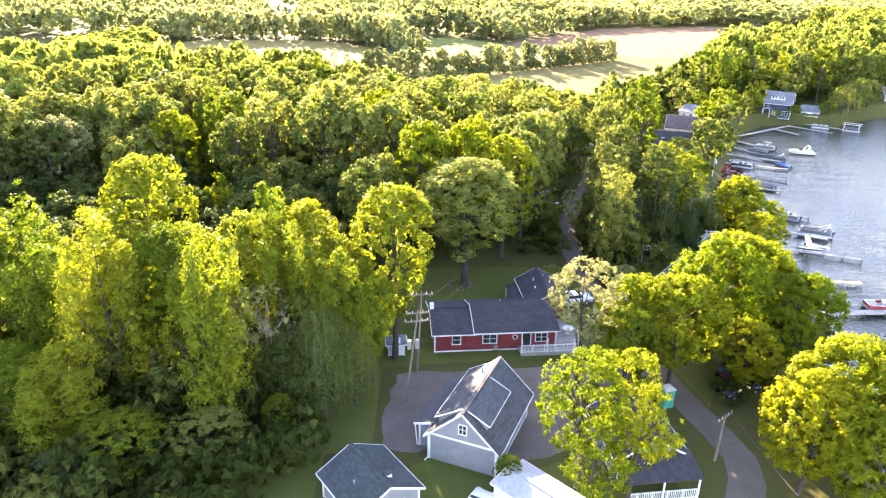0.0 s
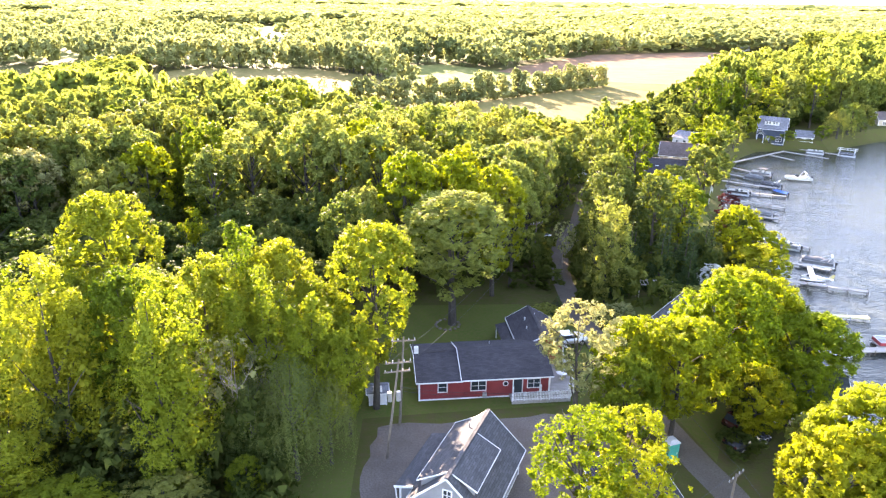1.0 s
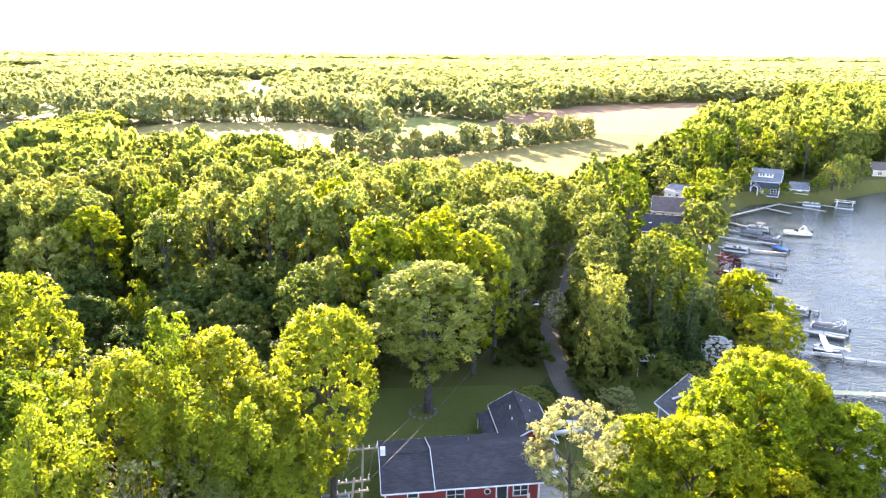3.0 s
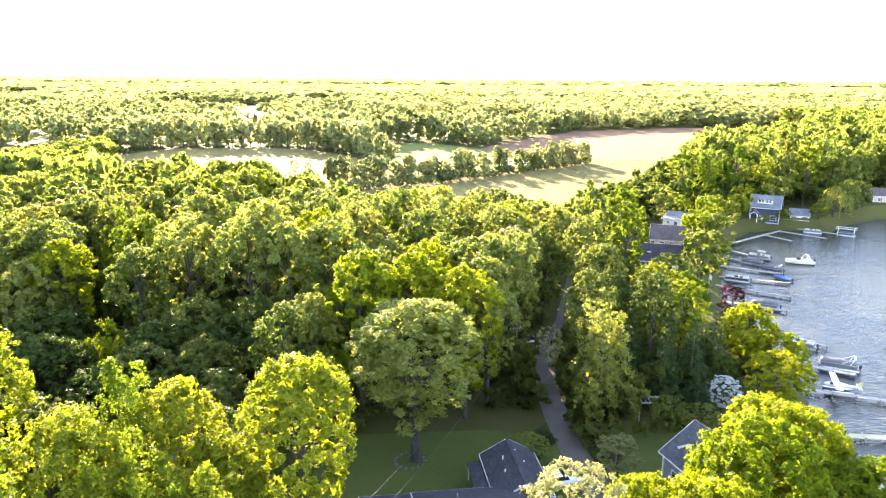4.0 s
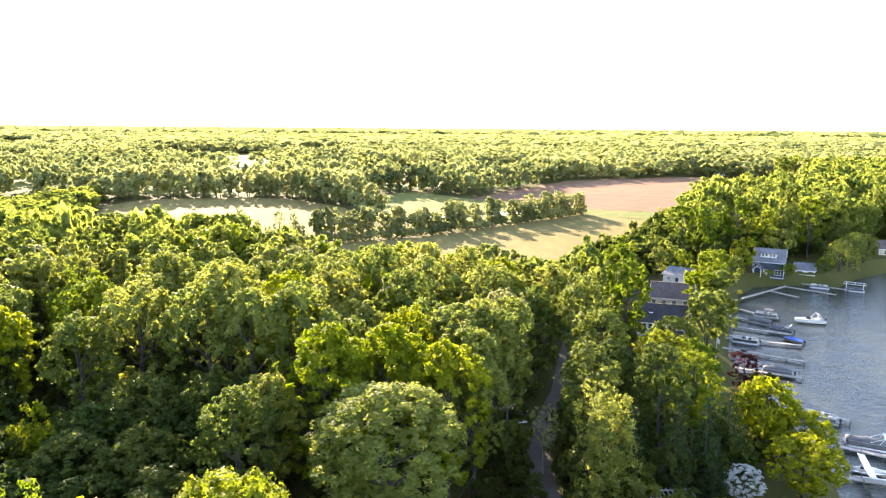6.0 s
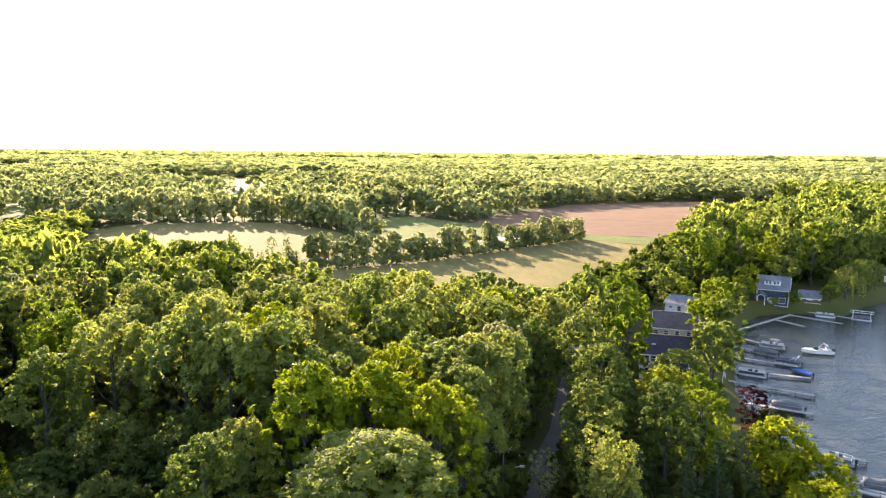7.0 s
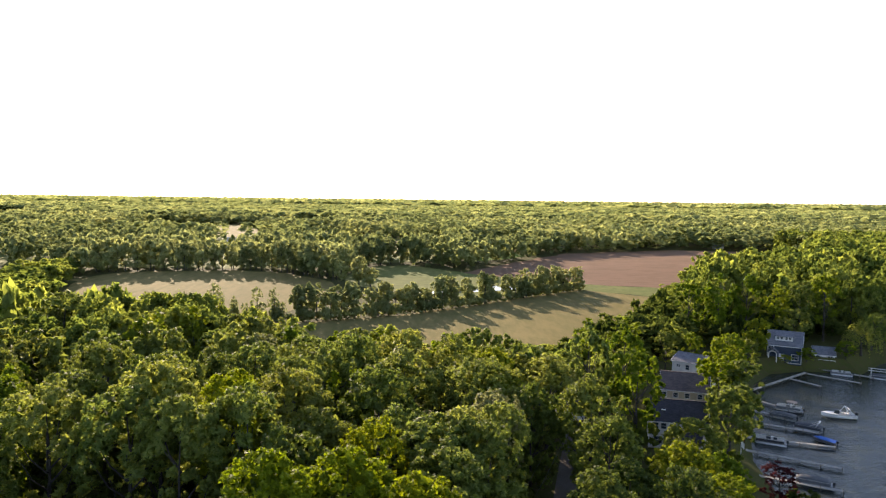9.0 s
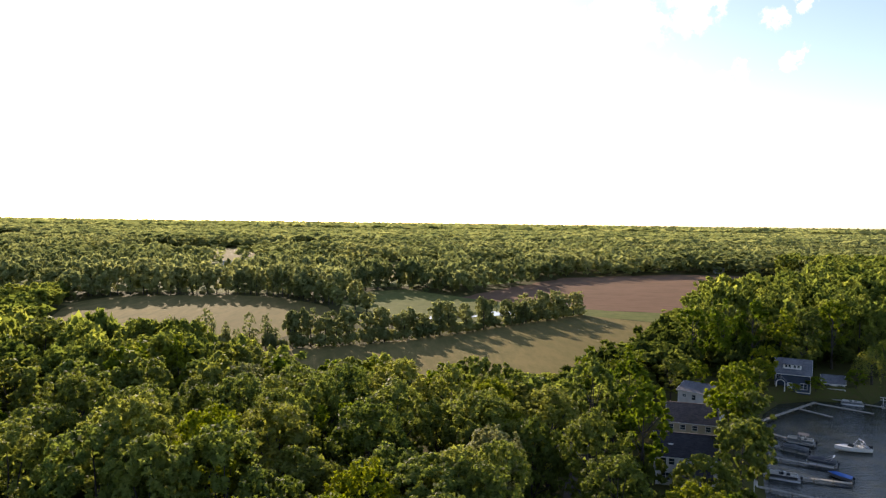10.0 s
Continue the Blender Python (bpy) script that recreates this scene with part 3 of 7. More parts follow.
# the poplars and maples west of the houses: place, top, radius, habit, leaf
WEST_EDGE_TREES_A = [
    (-20.5, 42, 5.5, 2.4, "bush", "green"), (-29, 42.5, 7, 3, "bush", "dark"), (-25.5, 45, 8.6, 4.0, "bush", "poplar"), (-19, 46.5, 8, 3.6, "bush", "green"),
    (-13.2, 47.2, 4.6, 1.8, "bush", "green"), (-31, 47.5, 13, 4, "poplar", "poplar"), (-36.5, 48.5, 14, 4, "poplar", "poplar"), (-14, 50.5, 7, 1.8, "bush", "poplar"),
    (-19.8, 51.0, 22.4, 4.2, "poplar", "poplar"), (-22, 52.5, 9.5, 3.6, "bush", "dark"), (-29.3, 53.5, 22.7, 4.6, "poplar", "poplar"), (-10.8, 54.2, 14.5, 3.0, "willow", "willow"),
    (-14.5, 54.5, 12.5, 2.6, "willow", "willow"), (-35.5, 55, 20, 4.4, "poplar", "poplar"), (-8.2, 56.3, 11.5, 2.2, "willow", "willow"), (-24.5, 57.5, 20.5, 4.5, "round", "poplar"),
    (-9.5, 58, 17.5, 3.6, "poplar", "poplar"), (-13.8, 58.2, 20.0, 3.6, "poplar", "poplar"), (-19.2, 60, 20.5, 4.7, "broad", "poplar"), (-7, 60.5, 15, 2.6, "round", "poplar"),
    (-31.6, 62, 18.5, 3.6, "round", "poplar"), (-40, 62, 22, 4.8, "poplar", "poplar"),
]
# the poplars and maples west of the houses: place, top, radius, habit, leaf
WEST_EDGE_TREES_B = [
    (-10.5, 63.5, 17.2, 3.7, "broad", "poplar"), (-5, 65.3, 22.2, 4.8, "broad", "poplar"), (-14, 66, 20, 3.9, "broad", "poplar"), (-31, 68.5, 24, 5.1, "round", "poplar"),
    (-18.1, 65.4, 21.5, 3.8, "poplar", "poplar"), 
]
# maples round the houses and the lane: place, top, radius, habit, leaf
LANE_TREES = [
    (11.2, 40.4, 12.5, 3.0, "sparse", "maple"), (33, 41, 13, 4.2, "broad", "maple"), (14.8, 42.4, 13.8, 3.4, "sparse", "maple"), (10.9, 43.9, 16.3, 4.0, "sparse", "maple"),
    (5.6, 44.6, 5.8, 1.3, "bush", "poplar"), (29.6, 45.2, 13.6, 4.2, "broad", "maple"), (38.5, 46, 15, 5.6, "broad", "maple"), (14.6, 46.2, 15.0, 3.6, "sparse", "maple"),
    (33.5, 47.6, 15.2, 5.8, "broad", "maple"), (33.2, 54.5, 8.6, 2.6, "round", "green"), (18.0, 58.4, 12.4, 3.3, "round", "poplar"), (36.7, 58.9, 11.9, 1.7, "conifer", "dark"),
    (13.9, 60.2, 16.7, 3.9, "sparse", "pale"), (31, 60.5, 10, 3.4, "round", "maple"), (23.6, 61.2, 15.6, 5.0, "broad", "maple"), (35, 62, 10.5, 3.6, "round", "maple"),
    (19.5, 62.8, 13.8, 4.0, "round", "maple"), (29.5, 66, 16.6, 5.4, "broad", "maple"), (28, 66, 9.5, 3.2, "round", "green"), (38, 66.5, 13.5, 5, "broad", "maple"),
    (34.5, 72.4, 15.8, 5.6, "broad", "maple"),
]
# the oaks behind the red house: place, top, radius, habit, leaf
OAKS = [
    (14.8, 84, 5.2, 2.4, "bush", "green"), (3.0, 84.6, 20.3, 7.4, "oak", "oak"), (-10.2, 87.0, 18.7, 3.9, "round", "green"),
    (17.0, 88.5, 4.6, 1.5, "conifer", "dark"), (-8.6, 91.5, 18.6, 3.4, "round", "oak"), (-32.2, 93.4, 14.6, 2.9, "poplar", "maple"),
    (8.7, 93.8, 20.9, 4.5, "broad", "maple"), (-3.4, 94.0, 22.6, 4.9, "broad", "maple"), (11.5, 97, 18.6, 3.6, "round", "oak"), (2.7, 97.6, 21.4, 4.9, "broad", "maple"),
]
# trees and spruces between lane and shore: place, top, radius, habit, leaf
SPRUCE_BELT_A = [
    (22.8, 79.8, 7.4, 2.6, "sparse", "pale"), (32.5, 90.6, 5.4, 2.2, "bush", "green"), (36, 91.5, 4.8, 1.8, "bush", "green"), (26, 94, 6.5, 2.0, "conifer", "dark"),
    (39.7, 95, 6.6, 2.2, "bush", "blossom"), (36.6, 95.2, 10.5, 2.2, "conifer", "dark"), (47, 96.5, 8.8, 4.2, "broad", "maple"), (33, 97, 13.8, 2.7, "conifer", "dark"),
    (27, 97.5, 13.2, 2.5, "conifer", "dark"), (37, 98.8, 13.6, 2.6, "conifer", "dark"), (29, 99, 12.5, 2.6, "conifer", "dark"), (34.5, 99, 13, 2.7, "conifer", "dark"),
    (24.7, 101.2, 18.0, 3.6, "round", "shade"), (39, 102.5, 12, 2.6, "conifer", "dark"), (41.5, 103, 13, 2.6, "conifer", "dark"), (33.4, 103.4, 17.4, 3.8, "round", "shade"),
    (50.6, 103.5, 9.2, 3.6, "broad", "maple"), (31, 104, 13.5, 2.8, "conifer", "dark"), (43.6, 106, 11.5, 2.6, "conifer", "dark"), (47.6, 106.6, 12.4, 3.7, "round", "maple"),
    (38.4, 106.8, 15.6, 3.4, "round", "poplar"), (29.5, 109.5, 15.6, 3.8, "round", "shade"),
]
# trees and spruces between lane and shore: place, top, radius, habit, leaf
SPRUCE_BELT_B = [
    (29.6, 116.4, 18.1, 4.2, "round", "green"), (38.2, 116.8, 15.3, 3.8, "round", "poplar"), (43.5, 119, 12.6, 3.4, "round", "poplar"), (52.2, 121.8, 4.9, 1.6, "bush", "rust"),
    (54.4, 126.4, 8.8, 2.5, "bush", "red"),
]
# tall crowns of the wood: place, top, radius, habit, leaf
WOOD_CROWNS_A = [
    (-32.6, 105.0, 20.4, 4.4, "round", "green"), (17.4, 115.0, 20.4, 3.6, "round", "oak"), (4.3, 106.5, 20.9, 4.0, "round", "maple"), (-13.6, 106.5, 23.2, 4.6, "broad", "oak"),
    (-8, 108.5, 23.4, 5, "broad", "oak"), (-19.6, 109.5, 23.4, 5.2, "broad", "oak"), (-28.6, 112.0, 23.0, 5.0, "broad", "oak"), (-18.6, 114.5, 25, 5.2, "broad", "oak"),
    (-11.2, 115.2, 23.7, 4.4, "round", "maple"), (-36.4, 116.5, 22.2, 4.8, "round", "poplar"), (-5.6, 120.0, 22.9, 4.8, "broad", "green"), (3.8, 121.5, 22.3, 4.8, "broad", "green"),
    (17.2, 121.5, 19.4, 4.2, "broad", "pale"), (-41.4, 122.0, 22.3, 4.8, "poplar", "poplar"), (-20.8, 123.8, 23.7, 5.0, "round", "green"), (-32, 124, 21.6, 5, "round", "oak"),
    (-6.8, 128.0, 22.3, 4.6, "round", "oak"), (-32.4, 133.0, 23.0, 4.8, "broad", "green"), (-12.7, 133.5, 22.8, 4.6, "round", "oak"), (12, 137, 18.6, 4.4, "round", "oak"),
    (-36.0, 141.2, 23.1, 4.8, "round", "oak"), (6.4, 146.0, 22.1, 5.2, "round", "oak"),
]
# tall crowns of the wood: place, top, radius, habit, leaf
WOOD_CROWNS_B = [
    (-2.2, 158.6, 19.7, 4.6, "round", "oak"), (-58.8, 164.5, 22.0, 5.2, "round", "green"), (21, 171, 17.4, 4.4, "round", "oak"), (-59.5, 176.5, 23.4, 5.4, "round", "oak"),
    (20.0, 186.0, 13.9, 4.2, "round", "green"),
]
# trees round the lakeside houses: place, top, radius, habit, leaf
SHORE_TREES_A = [
    (46.4, 134, 12.3, 4.2, "broad", "green"), (54.0, 140, 14.8, 3.7, "round", "green"), (41.2, 143, 19.5, 3.9, "round", "poplar"), (35.5, 150, 22.6, 3.9, "round", "oak"),
    (57.6, 147.4, 13.2, 4.8, "round", "green"), (64.6, 158, 14.5, 4.4, "round", "green"), (60.6, 158.6, 15, 3.5, "round", "maple"), (43.7, 158, 21, 3.7, "round", "poplar"),
    (63.8, 161.8, 12.0, 3.6, "round", "poplar"), (67, 172, 16, 4.2, "round", "poplar"), (25.6, 173.2, 15.3, 4.2, "round", "oak"), (50.6, 177.4, 9.4, 3.4, "round", "poplar"),
    (72, 181, 12.5, 4.0, "broad", "poplar"), (43.6, 182.6, 17.3, 3.4, "poplar", "poplar"), (77, 190, 13, 4.2, "round", "poplar"), (83.6, 196.2, 10.5, 3.4, "round", "green"),
    (56, 197, 15, 4.2, "poplar", "poplar"), (47.0, 197.6, 12.8, 3.6, "round", "green"), (56.2, 201.4, 10.7, 3.6, "round", "poplar"), (97, 203.6, 5.0, 1.8, "bush", "poplar"),
    (103, 204.8, 6.4, 2.2, "round", "poplar"), (90.5, 206.5, 10.5, 3.0, "round", "poplar"),
]
# trees round the lakeside houses: place, top, radius, habit, leaf
SHORE_TREES_B = [
    (114.5, 207.6, 7.5, 2.4, "round", "poplar"), (93.5, 211, 12.5, 3.4, "round", "poplar"), (121, 211.5, 12, 4.4, "willow", "green"), (106.5, 217, 14, 4, "round", "green"),
    (128, 218, 13, 4.6, "willow", "green"), (72.8, 219.0, 7.2, 3.6, "round", "poplar"), (135, 223, 12, 4.2, "broad", "green"), (94.6, 228.0, 15.6, 4.2, "round", "poplar"),
    (104.6, 234.6, 14.8, 4.2, "round", "green"), (33.4, 130, 13.9, 3.6, "sparse", "oak"), (70.5, 195, 11.8, 2.7, "round", "poplar"), (64.5, 194.5, 12.6, 2.7, "round", "green"),
    (81.6, 225, 21, 4.4, "round", "poplar"), (89.6, 224.5, 22.5, 4.2, "poplar", "poplar"), (98, 226, 22.4, 4.6, "round", "poplar"), (106, 226, 19.8, 4.2, "poplar", "poplar"), (113.5, 227, 19.2, 4.2, "round", "green"), (121, 228, 22.5, 4.6, "round", "poplar"),
]
KEY = WEST_EDGE_TREES_A + WEST_EDGE_TREES_B + LANE_TREES + OAKS + SPRUCE_BELT_A + SPRUCE_BELT_B + WOOD_CROWNS_A + WOOD_CROWNS_B + SHORE_TREES_A + SHORE_TREES_B
for k in KEY:
    tree(*k)


def inside(pts, poly):
    x, y = pts[:, 0], pts[:, 1]
    res = np.zeros(len(pts), bool)
    n = len(poly)
    for i in range(n):
        (x0, y0), (x1, y1) = poly[i], poly[(i + 1) % n]
        c = ((y0 > y) != (y1 > y)) & (x < (x1 - x0) * (y - y0) / (y1 - y0 + 1e-12) + x0)
        res ^= c
    return res


def near_line(pts, line, d):
    res = np.zeros(len(pts), bool)
    for a, b in zip(line[:-1], line[1:]):
        a, b = np.array(a, float), np.array(b, float)
        t = np.clip(((pts - a) @ (b - a)) / ((b - a) @ (b - a)), 0, 1)
        res |= np.linalg.norm(pts - (a + t[:, None] * (b - a)), axis=1) < d
    return res


def scatter(rng, x0, x1, y0, y1, step):
    gx, gy = np.meshgrid(np.arange(x0, x1, step), np.arange(y0, y1, step * 0.87))
    gx = gx + (np.arange(gx.shape[0]) % 2)[:, None] * step / 2
    p = np.stack([gx.ravel(), gy.ravel()], 1)
    return p + rng.uniform(-0.36, 0.36, p.shape) * step


LAKE = [(x, y) for x, y in offset(SHORE, 4.0)] + [(4800, -400)]
OPEN = [FIELD_NEAR, FIELD_WEST, PLOUGHED, GREEN, PALE, BEHIND, FIELD_MID, FAR_A, FAR_B, FAR_C, FARM, LAKE]
YARD = [(-9, 30), (-9, 52), (-9.5, 72), (-13, 80), (-10, 91), (14, 94), (30, 84), (46, 104), (42, 122), (45, 132), (40, 138), (44, 150), (50, 170), (58, 190), (68, 196), (90, 212), (112, 214), (112, 200), (140, 230), (900, 180), (900, 0), (60, 0)]
NEARWOOD = [(-300, 49), (-9, 51), (60, 51), (60, 190), (34, 190), (20, 174), (-12, 173), (-32, 186), (-54, 202), (-86, 221), (-110, 257), (-126, 297), (-137, 335), (-152, 372), (-300, 380)]
wood_rng = np.random.default_rng(5)
near_pts = scatter(wood_rng, -150, 60, 50, 382, 6.6)
ok = inside(near_pts, NEARWOOD) & ~inside(near_pts, YARD) & ~near_line(near_pts, ROAD[:15], 3.6) & ~near_line(near_pts, ROAD[14:], 2.4)
for poly in OPEN:
    ok &= ~inside(near_pts, poly)
keys = np.array([(k[0], k[1], k[3]) for k in KEY])
dist = np.linalg.norm(near_pts[:, None] - keys[None, :, :2], axis=2) - keys[None, :, 2]
ok &= dist.min(1) > 1.6
east_pts = scatter(wood_rng, 30, 330, 150, 520, 8.2)
EASTWOOD = [(31, 152), (44, 160), (50, 182), (66, 204), (92, 218), (112, 222), (128, 230), (160, 246), (330, 250), (330, 520), (240, 520), (270, 484), (208, 388), (158, 328), (128, 320), (104, 300), (88, 264), (60, 228), (38, 196)]
ok2 = inside(east_pts, EASTWOOD) & ~near_line(east_pts, ROAD, 3.6)
for poly in OPEN:
    ok2 &= ~inside(east_pts, poly)
dist2 = np.linalg.norm(east_pts[:, None] - keys[None, :, :2], axis=2) - keys[None, :, 2]
ok2 &= dist2.min(1) > 1.6
LAKESIDE = [(31, 112), (37, 131), (43, 150), (45, 166), (57, 188), (76, 204), (88, 200), (66, 150), (60, 128)]
ok2 &= ~inside(east_pts, LAKESIDE)
ok &= ~inside(near_pts, LAKESIDE)
HOUSES = [(51, 152, 9), (57, 170, 10), (68, 186, 9), (99, 212, 9), (110, 210, 5), (30, 163, 4)]
for hx, hy, hr in HOUSES:
    ok2 &= np.hypot(east_pts[:, 0] - hx, east_pts[:, 1] - hy) > hr
    ok &= np.hypot(near_pts[:, 0] - hx, near_pts[:, 1] - hy) > hr
woods = np.concatenate([near_pts[ok], east_pts[ok2]])


def path_range(p):
    return np.hypot(p[:, 0] - 4, p[:, 1] - np.clip(p[:, 1], 0, 46))


def canopy(x, y):
    """Height above sea level of the wood's tops."""
    def step(v, lo, hi):
        return min(max((v - lo) / (hi - lo), 0.0), 1.0)
    if x >= 35:
        inward = x - 8.8 - 0.42 * (y - 48)          # distance from the wood's low western fringe
        return 10.5 + 8.5 * step(inward, -9, 0) * step(y, 200, 222) + 3.5 * step(y, 225, 262) * step(inward, -5, 6) + 3.0 * step(y, 150, 158) * (1 - step(y, 168, 176))
    start = 146 + 36 * step(-x, 10, 40)
    z = 22.4 - 2.4 * step(x, 6, 22) - 8.6 * step(y, start, start + 40)
    if x < -9:
        z -= 9.0 * (1 - step(y, 99, 105)) * step(y, 65, 69) + 1.6 * (1 - step(y, 65, 69))
    return z


woods = woods[np.argsort(path_range(woods))]
in_view = np.abs(woods[:, 0] - 4) < 40 + 0.75 * (woods[:, 1] + 10)
woods = woods[in_view]
single = 215
for i, (x, y) in enumerate(woods[:single]):
    r = wood_rng.uniform()
    left = x < -8 and y < 76
    shape = "poplar" if (left and r < 0.4) or r < 0.1 else ("broad" if r > 0.5 else "round")
    leaf = ("poplar" if r < 0.75 else "oak") if left else wood_rng.choice(["oak", "green", "poplar", "pale", "maple"], p=[0.42, 0.3, 0.16, 0.05, 0.07])
    # low trees before the tall wood: its shadow is coloured into their leaves
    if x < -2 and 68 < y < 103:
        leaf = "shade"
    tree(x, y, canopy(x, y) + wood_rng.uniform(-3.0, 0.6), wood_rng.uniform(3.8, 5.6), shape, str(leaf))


# the rest of the wood, too many to count
def joined(pts, heights, radii, kinds, count, size, rng, variants=5):
    """Vertices and faces of many crowns in one."""
    protos = {}
    ph, pr = (float(np.mean(heights)), float(np.mean(radii))) if count > 100 else (PROTO_H, PROTO_R)
    for s in sorted(set(kinds)):
        protos[s] = [crown_arrays(rng, s, ph, pr, count, size * (0.25 + 0.75 * pr / PROTO_R)) for _ in range(variants)]
    V, Q, N, base = [], [], [], 0
    for (x, y), h, r, s in zip(pts, heights, radii, kinds):
        v, q, m = protos[s][int(rng.integers(variants))]
        a = rng.uniform(0, 2 * math.pi)
        c, sn = math.cos(a) * r / pr, math.sin(a) * r / pr
        w = np.stack([v[:, 0] * c - v[:, 1] * sn + x, v[:, 0] * sn + v[:, 1] * c + y, v[:, 2] * h / ph + ground_z(x, y)], 1)
        V.append(w)
        Q.append(q + base)
        ca, sa = math.cos(a), math.sin(a)
        N.append(np.stack([m[:, 0] * ca - m[:, 1] * sa, m[:, 0] * sa + m[:, 1] * ca, m[:, 2]], 1))
        base += len(v)
    return np.concatenate(V), np.concatenate(Q), np.concatenate(N)


def stuff_wood(name, pts, lo, hi, rlo, rhi, count, size, leaf, label, shapes=("round", "broad", "round", "poplar"), trunks=True):
    rng = np.random.default_rng(len(pts))
    n = len(pts)
    heights, radii = rng.uniform(lo, hi, n), rng.uniform(rlo, rhi, n)
    if name == "woodland":
        heights = np.array([canopy(x, y) - ground_z(x, y) for x, y in pts]) + rng.uniform(-2.6, 0.8, n)
    kinds = [shapes[int(k)] for k in rng.integers(0, len(shapes), n)]
    v, q, m = joined(pts, heights, radii, kinds, count, size, rng)
    ob = tagged(new(name, fast_mesh(name, v, q, m, LEAF[leaf])), label, "woodland", "", "stuff")
    if trunks:
        ang = np.arange(5) * 2 * math.pi / 5
        ring = np.stack([np.cos(ang), np.sin(ang)], 1)
        V, Q = [], []
        for i, ((x, y), h) in enumerate(zip(pts, heights)):
            g = ground_z(x, y)
            low = np.c_[ring * 0.26 + (x, y), np.full(5, g - 0.2)]
            top = np.c_[ring * 0.12 + (x, y), np.full(5, g + 0.7 * h)]
            V.append(np.concatenate([low, top]))
            Q.append(np.array([(j, (j + 1) % 5, 5 + (j + 1) % 5, 5 + j) for j in range(5)]) + 10 * i)
        tagged(new(name + "_trunks", fast_mesh(name + "_trunks", np.concatenate(V), np.concatenate(Q), None, BARK)), "slim grey-brown trunks of the wood", "trunks", "", "stuff")
    return ob


rest = woods[single:]
rr = path_range(rest)
stuff_wood("woodland", rest[rr < 150], 13.5, 17.0, 3.8, 5.6, 2500, 0.33, "wood", "mixed broadleaf wood in fresh spring green")
far_side = (rr >= 150) & (rest[:, 0] < 30)
stuff_wood("woodland", rest[far_side], 15.0, 18.5, 4.4, 6.2, 520, 0.77, "wood", "mixed broadleaf wood in fresh spring green further off")
lake_side = (rr >= 150) & (rest[:, 0] >= 30) & (rest[:, 1] < 290)
stuff_wood("woodland", rest[lake_side], 15.0, 18.5, 3.4, 5.2, 1500, 0.4, "wood", "tall broadleaf wood behind the lakeside houses", ("poplar", "round", "poplar"))
behind = (rr >= 150) & (rest[:, 0] >= 30) & (rest[:, 1] >= 290)
stuff_wood("woodland", rest[behind], 15.0, 18.5, 4.4, 6.2, 700, 0.62, "wood", "broadleaf wood beside the ploughed field")

# hedges and tree rows between the fields
HEDGE = [(-30, 253), (-14, 259), (3, 267), (21, 280), (42, 297), (75, 324)]


def along(line, step, rng, side):
    out = []
    for a, b in zip(line[:-1], line[1:]):
        a, b = np.array(a, float), np.array(b, float)
        n = max(1, int(np.linalg.norm(b - a) / step))
        for i in range(n):
            out.append(a + (b - a) * (i + rng.uniform(0, 0.8)) / n + rng.uniform(-side, side, 2))
    return np.array(out)


row_rng = np.random.default_rng(21)
hedge_pts = along(HEDGE, 1.7, row_rng, 2.6)
hedge_pts = hedge_pts[~((hedge_pts[:, 0] > 21) & (hedge_pts[:, 0] < 26)) & ~((hedge_pts[:, 0] > 36) & (hedge_pts[:, 0] < 41))]
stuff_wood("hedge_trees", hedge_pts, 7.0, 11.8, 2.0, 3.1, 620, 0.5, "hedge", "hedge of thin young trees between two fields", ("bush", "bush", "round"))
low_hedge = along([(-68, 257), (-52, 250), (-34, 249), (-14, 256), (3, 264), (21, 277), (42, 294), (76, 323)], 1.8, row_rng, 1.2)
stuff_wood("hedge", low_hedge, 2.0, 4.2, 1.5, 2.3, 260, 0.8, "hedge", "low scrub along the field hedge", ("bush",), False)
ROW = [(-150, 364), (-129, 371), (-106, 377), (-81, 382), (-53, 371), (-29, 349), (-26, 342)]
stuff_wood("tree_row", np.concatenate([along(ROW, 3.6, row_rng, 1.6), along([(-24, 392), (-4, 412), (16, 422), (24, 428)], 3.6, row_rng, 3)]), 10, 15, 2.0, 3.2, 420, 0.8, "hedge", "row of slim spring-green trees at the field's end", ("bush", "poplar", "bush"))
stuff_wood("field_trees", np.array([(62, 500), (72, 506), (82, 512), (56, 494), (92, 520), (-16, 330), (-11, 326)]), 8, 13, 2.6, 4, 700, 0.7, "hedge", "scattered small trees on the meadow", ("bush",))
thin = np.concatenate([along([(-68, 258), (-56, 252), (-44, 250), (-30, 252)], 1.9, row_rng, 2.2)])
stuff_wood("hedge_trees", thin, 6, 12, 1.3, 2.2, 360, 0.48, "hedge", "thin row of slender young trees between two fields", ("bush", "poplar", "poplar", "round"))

# the far country
far_rng = np.random.default_rng(33)


def far_points(y0, y1, step, keep=1.0):
    w = 0.78 * y1 + 60
    p = scatter(far_rng, -w, w, y0, y1, step)
    k = np.abs(p[:, 0] - 5) < 0.74 * p[:, 1] + 40
    for poly in OPEN:
        k &= ~inside(p, poly)
    k &= ~inside(p, NEARWOOD) & ~inside(p, EASTWOOD)
    k &= far_rng.uniform(size=len(p)) < np.where(inside(p, PARK), 0.45, keep)
    return p[k]


